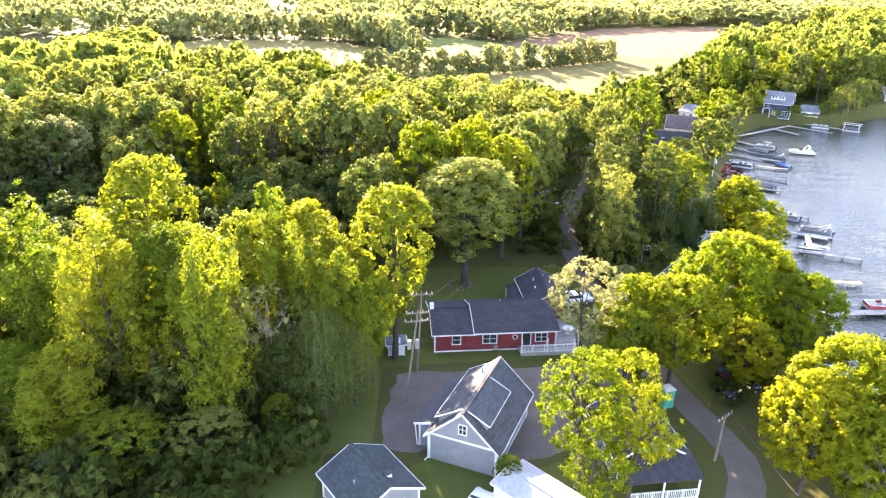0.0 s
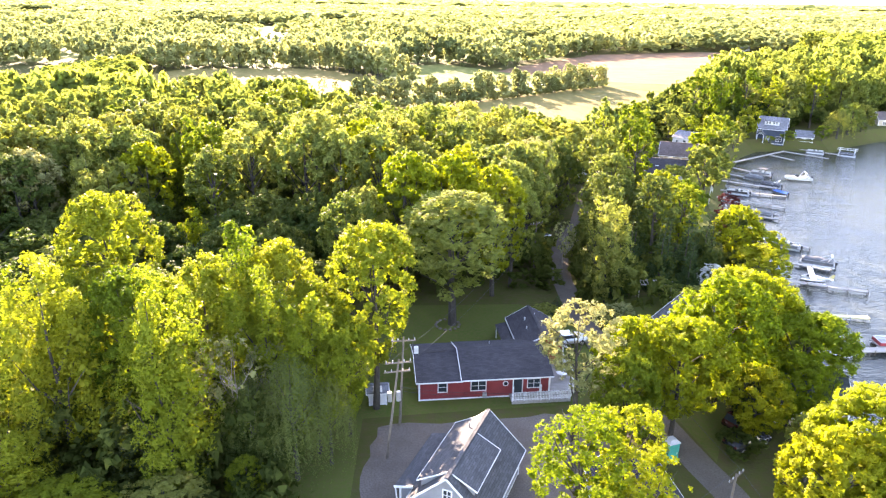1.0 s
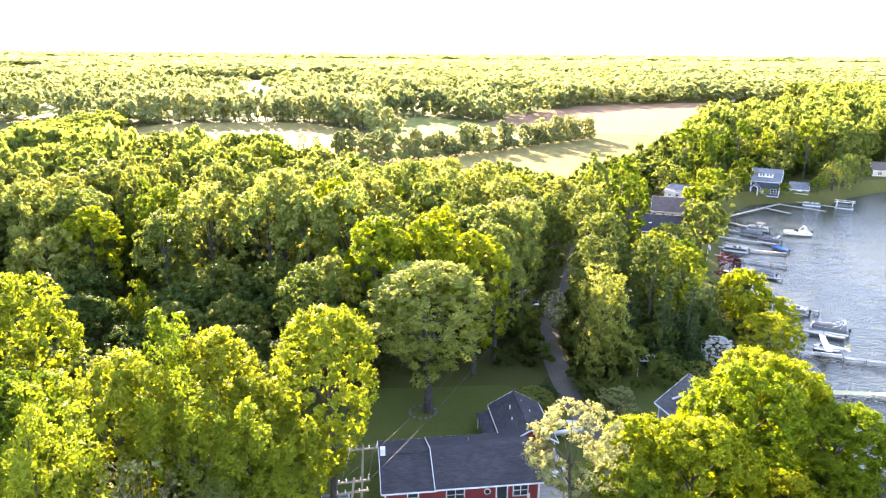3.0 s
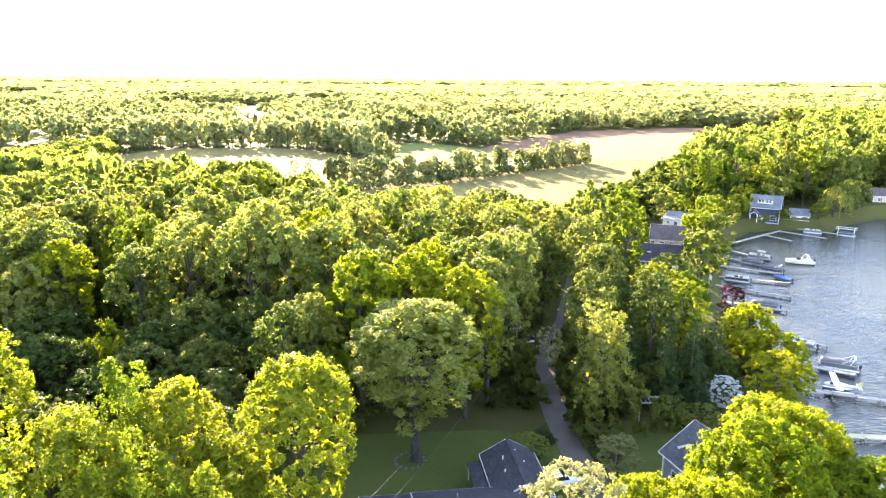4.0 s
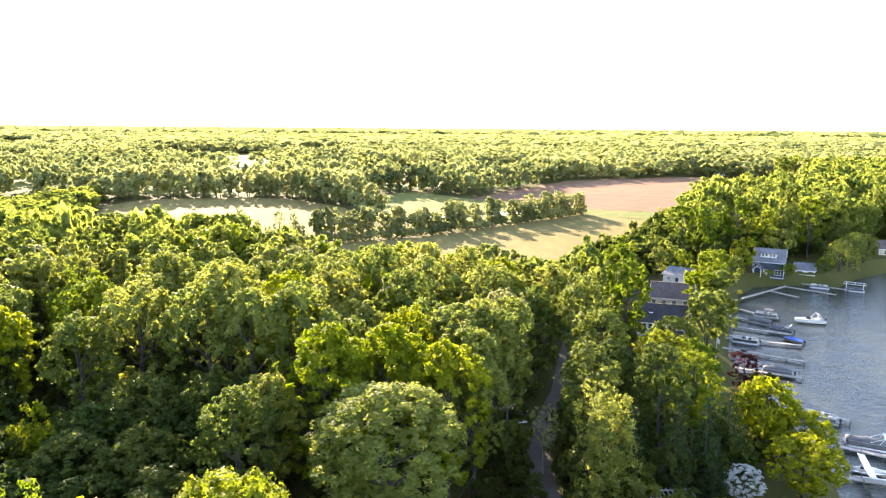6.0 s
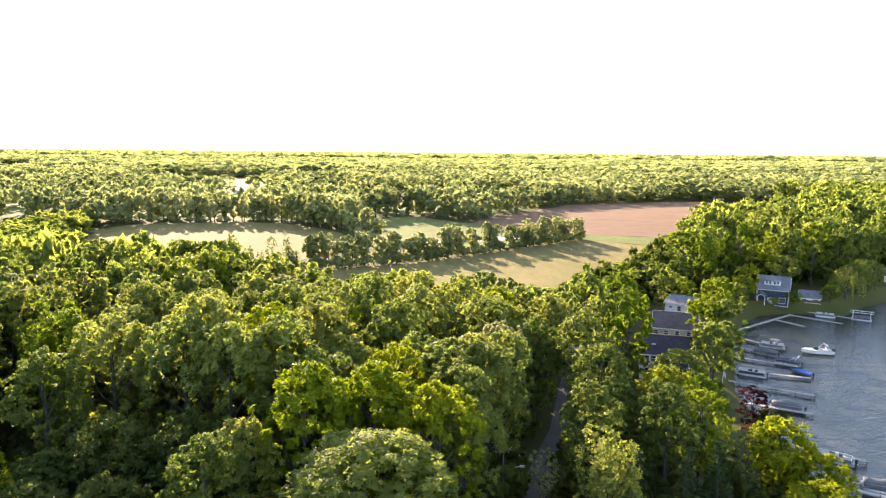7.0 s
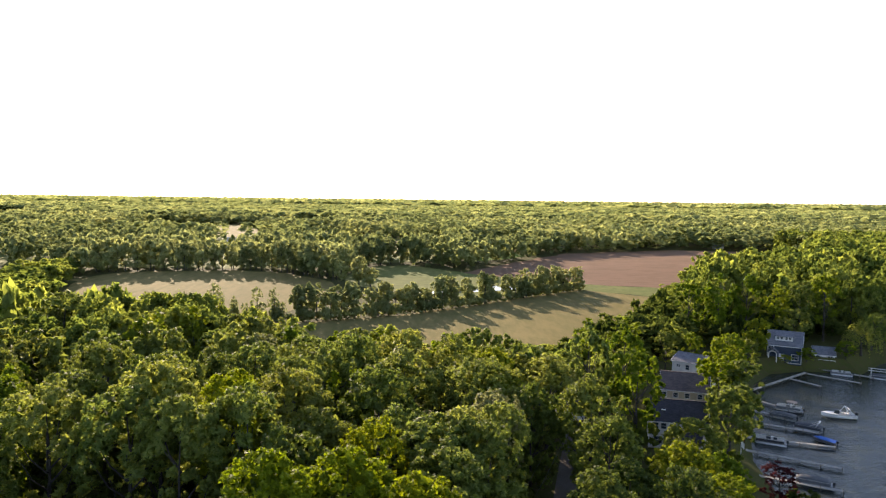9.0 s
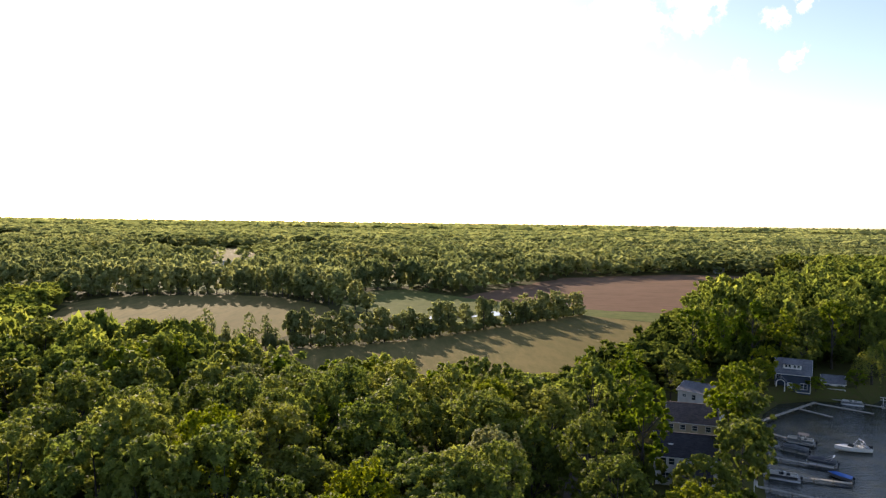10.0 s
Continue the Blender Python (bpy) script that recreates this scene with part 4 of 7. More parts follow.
STRIPS = [[(-150, 640), (-60, 660), (-40, 610), (-150, 600)], [(150, 1500), (420, 1560), (430, 1480), (160, 1440)], [(-900, 1500), (-350, 1650), (-340, 1500), (-900, 1380)], [(-420, 640), (-250, 660), (-240, 590), (-400, 570)], [(-200, 2100), (500, 2300), (500, 2120), (-200, 1980)]]
for s in STRIPS:
    OPEN.append(s)
    drape("field", s, 0.06, MEADOW, "far green and straw-coloured field between woods", "field")
p0 = far_points(330, 520, 8.5)
p0 = p0[np.hypot(p0[:, 0] - 106, p0[:, 1] - 329) > 14]          # the open gap between two fields
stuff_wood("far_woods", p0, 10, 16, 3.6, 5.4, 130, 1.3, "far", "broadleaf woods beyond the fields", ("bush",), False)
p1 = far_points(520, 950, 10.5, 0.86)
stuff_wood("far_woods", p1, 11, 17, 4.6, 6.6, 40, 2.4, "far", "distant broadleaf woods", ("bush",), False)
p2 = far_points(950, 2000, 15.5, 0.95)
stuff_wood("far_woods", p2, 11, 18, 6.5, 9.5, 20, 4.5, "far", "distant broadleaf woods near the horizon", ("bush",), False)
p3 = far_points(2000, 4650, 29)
stuff_wood("far_woods", p3, 12, 22, 13, 18, 9, 10.0, "far", "woods on the horizon, haze put into their pale leaves", ("bush",), False)

# ---- house materials ----
def siding(name, col, step=0.16):
    m, n, l, b = material(name, 0.65, 0, 0.35)
    tc = n.new("ShaderNodeTexCoord")
    w = n.new("ShaderNodeTexWave")
    w.wave_type, w.bands_direction, w.wave_profile = "BANDS", "Z", "SAW"
    w.inputs["Scale"].default_value = 1 / step / 3.1416 * 1.57
    l.new(tc.outputs["Object"], w.inputs["Vector"])
    bp = n.new("ShaderNodeBump")
    bp.inputs["Strength"].default_value, bp.inputs["Distance"].default_value = 0.8, 0.02
    l.new(w.outputs["Fac"], bp.inputs["Height"])
    l.new(bp.outputs["Normal"], b.inputs["Normal"])
    nz = noise_of(n, l, 0.8, 5, 0.65)
    r = ramp(n, [(0.3, tuple(c * 0.82 for c in col)), (0.7, tuple(min(1, c * 1.1) for c in col))])
    l.new(nz.outputs["Fac"], r.inputs["Fac"])
    n2 = noise_of(n, l, 6, 3, 0.7)
    l.new(mix_of(n, l, 0.12, r.outputs["Color"], n2.outputs["Color"], "OVERLAY"), b.inputs["Base Color"])
    return m


def shingles(name, col):
    m, n, l, b = material(name, 0.9, 0, 0.25)
    tc = n.new("ShaderNodeTexCoord")
    br = n.new("ShaderNodeTexBrick")
    br.inputs["Scale"].default_value = 1.0
    br.inputs["Brick Width"].default_value, br.inputs["Row Height"].default_value = 0.5, 0.17
    br.inputs["Mortar Size"].default_value = 0.012
    for k, s in (("Color1", 0.8), ("Color2", 1.2), ("Mortar", 0.55)):
        br.inputs[k].default_value = (*[c * s for c in col], 1)
    l.new(tc.outputs["Object"], br.inputs["Vector"])
    nz = noise_of(n, l, 0.5, 5, 0.65)
    r = ramp(n, [(0.3, (0.78, 0.78, 0.78)), (0.7, (1.15, 1.13, 1.1))])
    l.new(nz.outputs["Fac"], r.inputs["Fac"])
    l.new(mix_of(n, l, 1.0, br.outputs["Color"], r.outputs["Color"], "MULTIPLY"), b.inputs["Base Color"])
    bp = n.new("ShaderNodeBump")
    bp.inputs["Strength"].default_value, bp.inputs["Distance"].default_value = 0.7, 0.015
    l.new(br.outputs["Fac"], bp.inputs["Height"])
    bp.invert = True
    l.new(bp.outputs["Normal"], b.inputs["Normal"])
    return m


RED, GREY, WHITE_S = siding("red_siding", (0.235, 0.036, 0.036)), siding("grey_siding", (0.21, 0.215, 0.228)), siding("white_siding", (0.6, 0.6, 0.59))
TAN, BLUE = siding("tan_siding", (0.42, 0.36, 0.26)), siding("blue_grey_siding", (0.04, 0.055, 0.08))
SLATE, CHARCOAL, GREEN_ROOF = shingles("grey_shingles", (0.072, 0.075, 0.082)), shingles("charcoal_shingles", (0.045, 0.043, 0.05)), shingles("slate_green_shingles", (0.045, 0.056, 0.058))
BROWN_ROOF, PALE_ROOF = shingles("brown_shingles", (0.11, 0.085, 0.08)), shingles("pale_grey_shingles", (0.15, 0.155, 0.175))
WHITE = two_scale("white_paint", (0.62, 0.62, 0.6), (0.72, 0.72, 0.71), (0.52, 0.51, 0.49), 0.7, 5, 0.5, spec=0.4)
TIN = two_scale("white_metal_roof", (0.3, 0.31, 0.33), (0.38, 0.39, 0.41), (0.25, 0.25, 0.25), 0.4, 3, 0.7, spec=0.15)
PLANK = two_scale("weathered_planks", (0.28, 0.265, 0.235), (0.38, 0.36, 0.33), (0.2, 0.18, 0.16), 0.5, 5, 0.8, 0.01, 8, (1, 6, 1))
POLE_WOOD = two_scale("pole_wood", (0.14, 0.115, 0.09), (0.19, 0.16, 0.13), (0.09, 0.075, 0.06), 0.8, 8, 0.9, 0.01, 9, (1, 1, 0.2))
STEEL = two_scale("aluminium", (0.55, 0.56, 0.58), (0.66, 0.67, 0.68), (0.42, 0.42, 0.43), 0.8, 8, 0.35, metal=0.8)
BLACK = two_scale("black_plastic", (0.02, 0.02, 0.022), (0.035, 0.035, 0.038), (0.05, 0.05, 0.05), 1, 9, 0.5)
CANVAS = two_scale("dark_canvas", (0.045, 0.05, 0.06), (0.07, 0.075, 0.085), (0.10, 0.10, 0.11), 1.5, 9, 0.85, 0.02, 3)
GREY_CANVAS = two_scale("grey_canvas", (0.09, 0.095, 0.10), (0.13, 0.135, 0.14), (0.07, 0.07, 0.075), 1.5, 9, 0.85, 0.02, 3)
BLUE_CANVAS = two_scale("blue_canvas", (0.03, 0.12, 0.42), (0.05, 0.17, 0.5), (0.02, 0.08, 0.3), 1.5, 9, 0.8, 0.03, 3)
RED_HULL = two_scale("red_gelcoat", (0.30, 0.03, 0.04), (0.36, 0.05, 0.05), (0.24, 0.02, 0.03), 1.5, 9, 0.3, spec=0.5)
GREY_HULL = two_scale("grey_panels", (0.13, 0.135, 0.14), (0.18, 0.185, 0.19), (0.1, 0.1, 0.1), 1.5, 9, 0.4, spec=0.5)
VINYL = two_scale("cream_vinyl", (0.45, 0.44, 0.41), (0.54, 0.53, 0.5), (0.36, 0.35, 0.33), 1.5, 9, 0.5)
TEAL = two_scale("teal_plastic", (0.02, 0.28, 0.22), (0.03, 0.34, 0.27), (0.02, 0.22, 0.18), 1.2, 8, 0.45)
CAR_DARK = two_scale("dark_car_paint", (0.025, 0.03, 0.04), (0.035, 0.04, 0.05), (0.02, 0.02, 0.02), 1, 9, 0.25, spec=0.5)
CAR_WHITE = two_scale("white_car_paint", (0.72, 0.73, 0.75), (0.78, 0.79, 0.8), (0.7, 0.7, 0.7), 1, 9, 0.25, spec=0.5)
CAR_RED = two_scale("red_car_paint", (0.06, 0.012, 0.012), (0.08, 0.016, 0.016), (0.05, 0.01, 0.01), 1, 9, 0.25, spec=0.5)
glass_m, gn, gl_, gb = material("window_glass", 0.05, 0, 0.6)
gb.inputs["Base Color"].default_value = (0.03, 0.037, 0.042, 1)
GLASS = glass_m


def window(parent, m, w, h, split=1, shutters=None):
    """A sash window whose outside faces -y of m."""
    bm = bmesh.new()
    t = 0.09
    rings = []
    for y, k in ((0.02, t), (-0.07, t), (-0.07, 0.0), (0.02, 0.0)):
        rings.append([bm.verts.new((sx * (w / 2 + k), y, sz * (h / 2 + k))) for sx, sz in ((-1, -1), (1, -1), (1, 1), (-1, 1))])
    for r0, r1 in zip(rings, rings[1:] + rings[:1]):
        for i in range(4):
            j = (i + 1) % 4
            bm.faces.new((r0[i], r0[j], r1[j], r1[i]))
    fr = part("window", bm, WHITE, parent)
    fr.matrix_basis = m
    bars = [(-w / 2 + 0.002, w / 2 - 0.002, -0.025, 0.025, -0.05)] + [(-w / 2 + w * i / split - 0.03, -w / 2 + w * i / split + 0.03, -h / 2 + 0.002, h / 2 - 0.002, -0.054) for i in range(1, split)]
    for x0, x1, z0, z1, y0 in bars:
        bm = bmesh.new()
        box(bm, x0, x1, y0, 0.01, z0, z1)
        part("glazing_bar", bm, WHITE, fr)
    for i in range(split):
        for z0, z1 in ((-h / 2, -0.01), (0.01, h / 2)):
            bm = bmesh.new()
            box(bm, -w / 2 + w * i / split + 0.004, -w / 2 + w * (i + 1) / split - 0.004, -0.03, 0.012, z0, z1)
            part("pane", bm, GLASS, fr, "dark reflecting glass")
    if shutters:
        for s in (-1, 1):
            bm = bmesh.new()
            x = s * (w / 2 + t + 0.17)
            box(bm, x - 0.15, x + 0.15, -0.05, 0.01, -h / 2, h / 2)
            part("shutter", bm, shutters, fr)
    return fr


def door(parent, m, w=0.95, h=2.05, mat=None):
    bm = bmesh.new()
    t = 0.1
    box(bm, -w / 2 - t, -w / 2, -0.06, 0.02, 0, h)
    box(bm, w / 2, w / 2 + t, -0.06, 0.02, 0, h)
    box(bm, -w / 2 - t, w / 2 + t, -0.06, 0.02, h, h + t)
    d = part("door", bm, WHITE, parent)
    d.matrix_basis = m
    bm = bmesh.new()
    box(bm, -w / 2, w / 2, -0.035, 0.015, 0, h)
    for z0, z1 in ((0.2, 0.9), (1.1, h - 0.2)):
        box(bm, -w * 0.32, w * 0.32, -0.05, -0.03, z0, z1)
    part("door_leaf", bm, mat or WHITE, d)
    return d


def face_pose(face, u, z, L, W):
    """The pose of an opening on a wall: S and N are the long sides, E and W the gable ends."""
    return {"S": pose(u, -W / 2, z), "N": pose(u, W / 2, z, 0, 0, 180), "E": pose(L / 2, u, z, 0, 0, 90), "W": pose(-L / 2, u, z, 0, 0, -90)}[face]


def gable_roof(parent, x0, x1, W, eave, ridge, over, mat, trim, t=0.16, rake=0.3):
    """Two roof planes along x with fascia boards along the eaves and rakes."""
    k = (ridge - eave) / (W / 2)
    ye, ze = W / 2 + over, eave - k * over
    for s in (-1, 1):
        bm = bmesh.new()
        slab(bm, [(x0 - rake, s * ye, ze + t), (x1 + rake, s * ye, ze + t), (x1 + rake, 0, ridge + t), (x0 - rake, 0, ridge + t)], t)
        part("roof", bm, mat, parent)
        if trim:
            bm = bmesh.new()
            for x in (x0 - rake - 0.03, x1 + rake + 0.03):
                bar(bm, (x, s * (ye + 0.03), ze + t * 0.45), (x, s * 0.02, ridge + t * 0.45), 0.05, 0.15)
            bar(bm, (x0 - rake, s * (ye + 0.04), ze + t * 0.4), (x1 + rake, s * (ye + 0.04), ze + t * 0.4), 0.05, 0.13)
            part("fascia", bm, trim, parent, "white painted fascia boards")
    bm = bmesh.new()
    bar(bm, (x0 - rake, 0, ridge + t + 0.01), (x1 + rake, 0, ridge + t + 0.01), 0.3, 0.06)
    part("ridge_cap", bm, mat, parent)


def gable_walls(parent, x0, x1, W, eave, ridge, mat, trim=None, base=True):
    bm = bmesh.new()
    prof = [(-W / 2, -0.3), (W / 2, -0.3), (W / 2, eave), (0, ridge), (-W / 2, eave)]
    a = [bm.verts.new((x0, y, z)) for y, z in prof]
    b = [bm.verts.new((x1, y, z)) for y, z in prof]
    bm.faces.new(a[::-1])
    bm.faces.new(b)
    for i in range(5):
        j = (i + 1) % 5
        bm.faces.new((a[i], a[j], b[j], b[i]))
    part("wall", bm, mat, parent)
    if trim:
        for x in (x0, x1):
            for y in (-W / 2, W / 2):
                bm = bmesh.new()
                box(bm, x - 0.07, x + 0.07, y - 0.07, y + 0.07, 0, eave)
                part("corner_board", bm, trim, parent)
        if base:
            for s in (-1, 1):
                bm = bmesh.new()
                box(bm, x0, x1, s * (W / 2 + 0.012) - 0.02, s * (W / 2 + 0.012) + 0.02, 0.05, 0.2)
                part("base_board", bm, trim, parent)


def house(label, x, y, z, rot, L, W, eave, ridge, wall, roof, trim=None, over=0.4, windows=(), doors=(), name="house", category="house"):
    h = thing(name, pose(x, y, z, 0, 0, rot), label, category)
    gable_walls(h, -L / 2, L / 2, W, eave, ridge, wall, trim)
    gable_roof(h, -L / 2, L / 2, W, eave, ridge, over, roof, trim)
    for face, u, zc, w, hh, split in windows:
        window(h, face_pose(face, u, zc, L, W), w, hh, split)
    for face, u, w, mat in doors:
        door(h, face_pose(face, u, 0.1, L, W), w, 2.05, mat)
    return h


def vent_pipe(parent, x, y, z, h=0.5, r=0.06, mat=None):
    bm = bmesh.new()
    tube(bm, (x, y, z), (x, y, z + h), r, r, 8)
    part("vent_pipe", bm, mat or STEEL, parent)


def railing(parent, a, b, h=0.95, mat=None, step=0.16):
    a, b = Vector(a), Vector(b)
    bm = bmesh.new()
    up = Vector((0, 0, 1))
    for z in (h, 0.15):
        bar(bm, a + up * z, b + up * z, 0.07, 0.06)
    n = max(2, int((b - a).length / step))
    for i in range(n + 1):
        p = a.lerp(b, i / n)
        k = 0.05 if i % 8 == 0 or i == n else 0.022
        box(bm, p.x - k, p.x + k, p.y - k, p.y + k, p.z, p.z + h + (0.06 if k > 0.03 else 0))
    part("railing", bm, mat or WHITE, parent, "white painted railing")


# ---- the red house ----
def red_house():
    h = thing("house", pose(-0.7, 66.7, LAND, 0, 0, 6.3), "long red-sided bungalow with dark shingle roof, white trim and porch", "house")
    W = 7.6
    for x0, x1, e, r in ((0, 4.45, 2.35, 3.45), (4.45, 13.7, 2.45, 3.8)):
        bm = bmesh.new()
        prof = [(0, -0.3), (W, -0.3), (W, e), (W / 2, r), (0, e)]
        a = [bm.verts.new((x0, y, z)) for y, z in prof]
        b = [bm.verts.new((x1, y, z)) for y, z in prof]
        bm.faces.new(a[::-1])
        bm.faces.new(b)
        for i in range(5):
            j = (i + 1) % 5
            bm.faces.new((a[i], a[j], b[j], b[i]))
        part("wall", bm, RED, h)
        k = (r - e) / (W / 2)
        for s in (0, 1):
            y_e = -0.42 if s == 0 else W + 0.42
            z_e = e - k * 0.42
            xa, xb = x0 - (0.35 if x0 == 0 else 0.12), x1 + (0.0 if x0 == 0 else 0.3)
            bm = bmesh.new()
            slab(bm, [(xa, y_e, z_e + 0.16), (xb, y_e, z_e + 0.16), (xb, W / 2, r + 0.16), (xa, W / 2, r + 0.16)], 0.16)
            part("roof", bm, CHARCOAL, h)
            bm = bmesh.new()
            sg = -1 if s == 0 else 1
            bar(bm, (xa, y_e + sg * 0.04, z_e + 0.06), (xb, y_e + sg * 0.04, z_e + 0.06), 0.05, 0.13)
            bar(bm, (xa - 0.03, y_e, z_e + 0.1), (xa - 0.03, W / 2, r + 0.1), 0.05, 0.14)
            part("fascia", bm, WHITE, h, "white fascia boards")
    bm = bmesh.new()
    bar(bm, (-0.35, W / 2, 3.64), (4.35, W / 2, 3.64), 0.3, 0.06)
    part("ridge_cap", bm, CHARCOAL, h)
    for x in (0, 13.7):
        bm = bmesh.new()
        box(bm, x - 0.08, x + 0.08, -0.03, 0.1, 0, 2.3)
        part("corner_board", bm, WHITE, h)
    bm = bmesh.new()
    box(bm, 0, 10, -0.035, -0.005, 0.0, 0.16)
    part("base_board", bm, WHITE, h)
    for u, w, hh, sp in ((2.4, 0.85, 1.05, 1), (6.15, 1.5, 1.05, 2), (12.0, 1.25, 1.0, 2)):
        window(h, pose(u, 0, 1.5), w, hh, sp)
    bm = bmesh.new()
    bmesh.ops.create_cone(bm, cap_ends=True, segments=16, radius1=0.3, radius2=0.3, depth=0.08, matrix=pose(9.0, -0.02, 1.6, 90))
    rw = part("round_window", bm, WHITE, h, "small round white-framed window")
    bm = bmesh.new()
    bmesh.ops.create_cone(bm, cap_ends=True, segments=16, radius1=0.21, radius2=0.21, depth=0.1, matrix=pose(9.0, -0.03, 1.6, 90))
    part("pane", bm, GLASS, rw)
    door(h, pose(10.3, 0, 0.35), 0.9, 2.0, GLASS)
    door(h, pose(13.15, 0, 0.35), 0.85, 2.0, RED)
    bm = bmesh.new()
    box(bm, 9.4, 15.6, -1.5, -0.04, 0.16, 0.34)
    box(bm, 13.75, 17.0, -0.04, 7.2, 0.16, 0.34)
    for x in (9.5, 11.5, 13.5, 15.4):
        box(bm, x - 0.06, x + 0.06, -1.45, -1.33, -0.2, 0.16)
    box(bm, 9.4, 15.6, -1.52, -1.5, -0.1, 0.32)
    part("porch_deck", bm, PLANK, h, "pale grey porch deck")
    railing(h, (9.45, -1.45, 0.34), (15.5, -1.45, 0.34))
    railing(h, (15.55, -1.4, 0.34), (16.95, 0.4, 0.34))
    railing(h, (16.95, 0.5, 0.34), (16.95, 7.0, 0.34))
    for x in (9.5, 12.4, 15.4):
        bm = bmesh.new()
        box(bm, x - 0.06, x + 0.06, -1.5, -1.38, 0.34, 2.1)
        part("porch_post", bm, WHITE, h)
    vent_pipe(h, 8.2, 5.6, 2.9, 0.7)
    bm = bmesh.new()
    box(bm, -0.25, 0.2, 3.6, 4.1, 2.9, 4.2)
    part("chimney", bm, WHITE, h, "small white chimney")
    bm = bmesh.new()
    box(bm, 6.6, 7.0, -0.32, -0.04, 0.15, 0.75)
    part("meter_box", bm, STEEL, h)
    # table on the deck
    t = thing("table", h.matrix_basis @ pose(15.8, 2.6, 0.34), "round white garden table on the porch deck", "table")
    bm = bmesh.new()
    bmesh.ops.create_cone(bm, cap_ends=True, segments=20, radius1=0.62, radius2=0.62, depth=0.05, matrix=pose(0, 0, 0.72))
    part("tabletop", bm, WHITE, t)
    bm = bmesh.new()
    tube(bm, (0, 0, 0), (0, 0, 0.7), 0.05, 0.04, 8)
    bmesh.ops.create_cone(bm, cap_ends=True, segments=12, radius1=0.3, radius2=0.22, depth=0.04, matrix=pose(0, 0, 0.02))
    part("pedestal", bm, WHITE, t)


red_house()

g = house("red-sided garage with dark shingle roof and white rake boards", 12.6, 78.2, LAND, 96, 7.4, 4.8, 2.35, 3.7, RED, CHARCOAL, WHITE, 0.35, [("W", 0.6, 1.4, 0.8, 0.8, 1)], [("N", 1.5, 0.9, WHITE)], "garage", "garage")
for u, v in ((1.2, 1.0), (0.4, -0.9), (-0.8, 1.2), (2.2, -0.4)):
    vent_pipe(g, u, v, 2.9, 0.55 + 0.2 * (u > 0.5), 0.07, WHITE)
bm = bmesh.new()
slab(bm, [(-3.4, 2.7, 2.05), (3.4, 2.7, 2.05), (3.4, 4.1, 1.75), (-3.4, 4.1, 1.75)], 0.1)
part("lean_to_roof", bm, CHARCOAL, g)
for u in (-3.2, 0, 3.2):
    bm = bmesh.new()
    box(bm, u - 0.06, u + 0.06, 3.9, 4.02, 0, 1.7)
    part("lean_to_post", bm, WHITE, g)


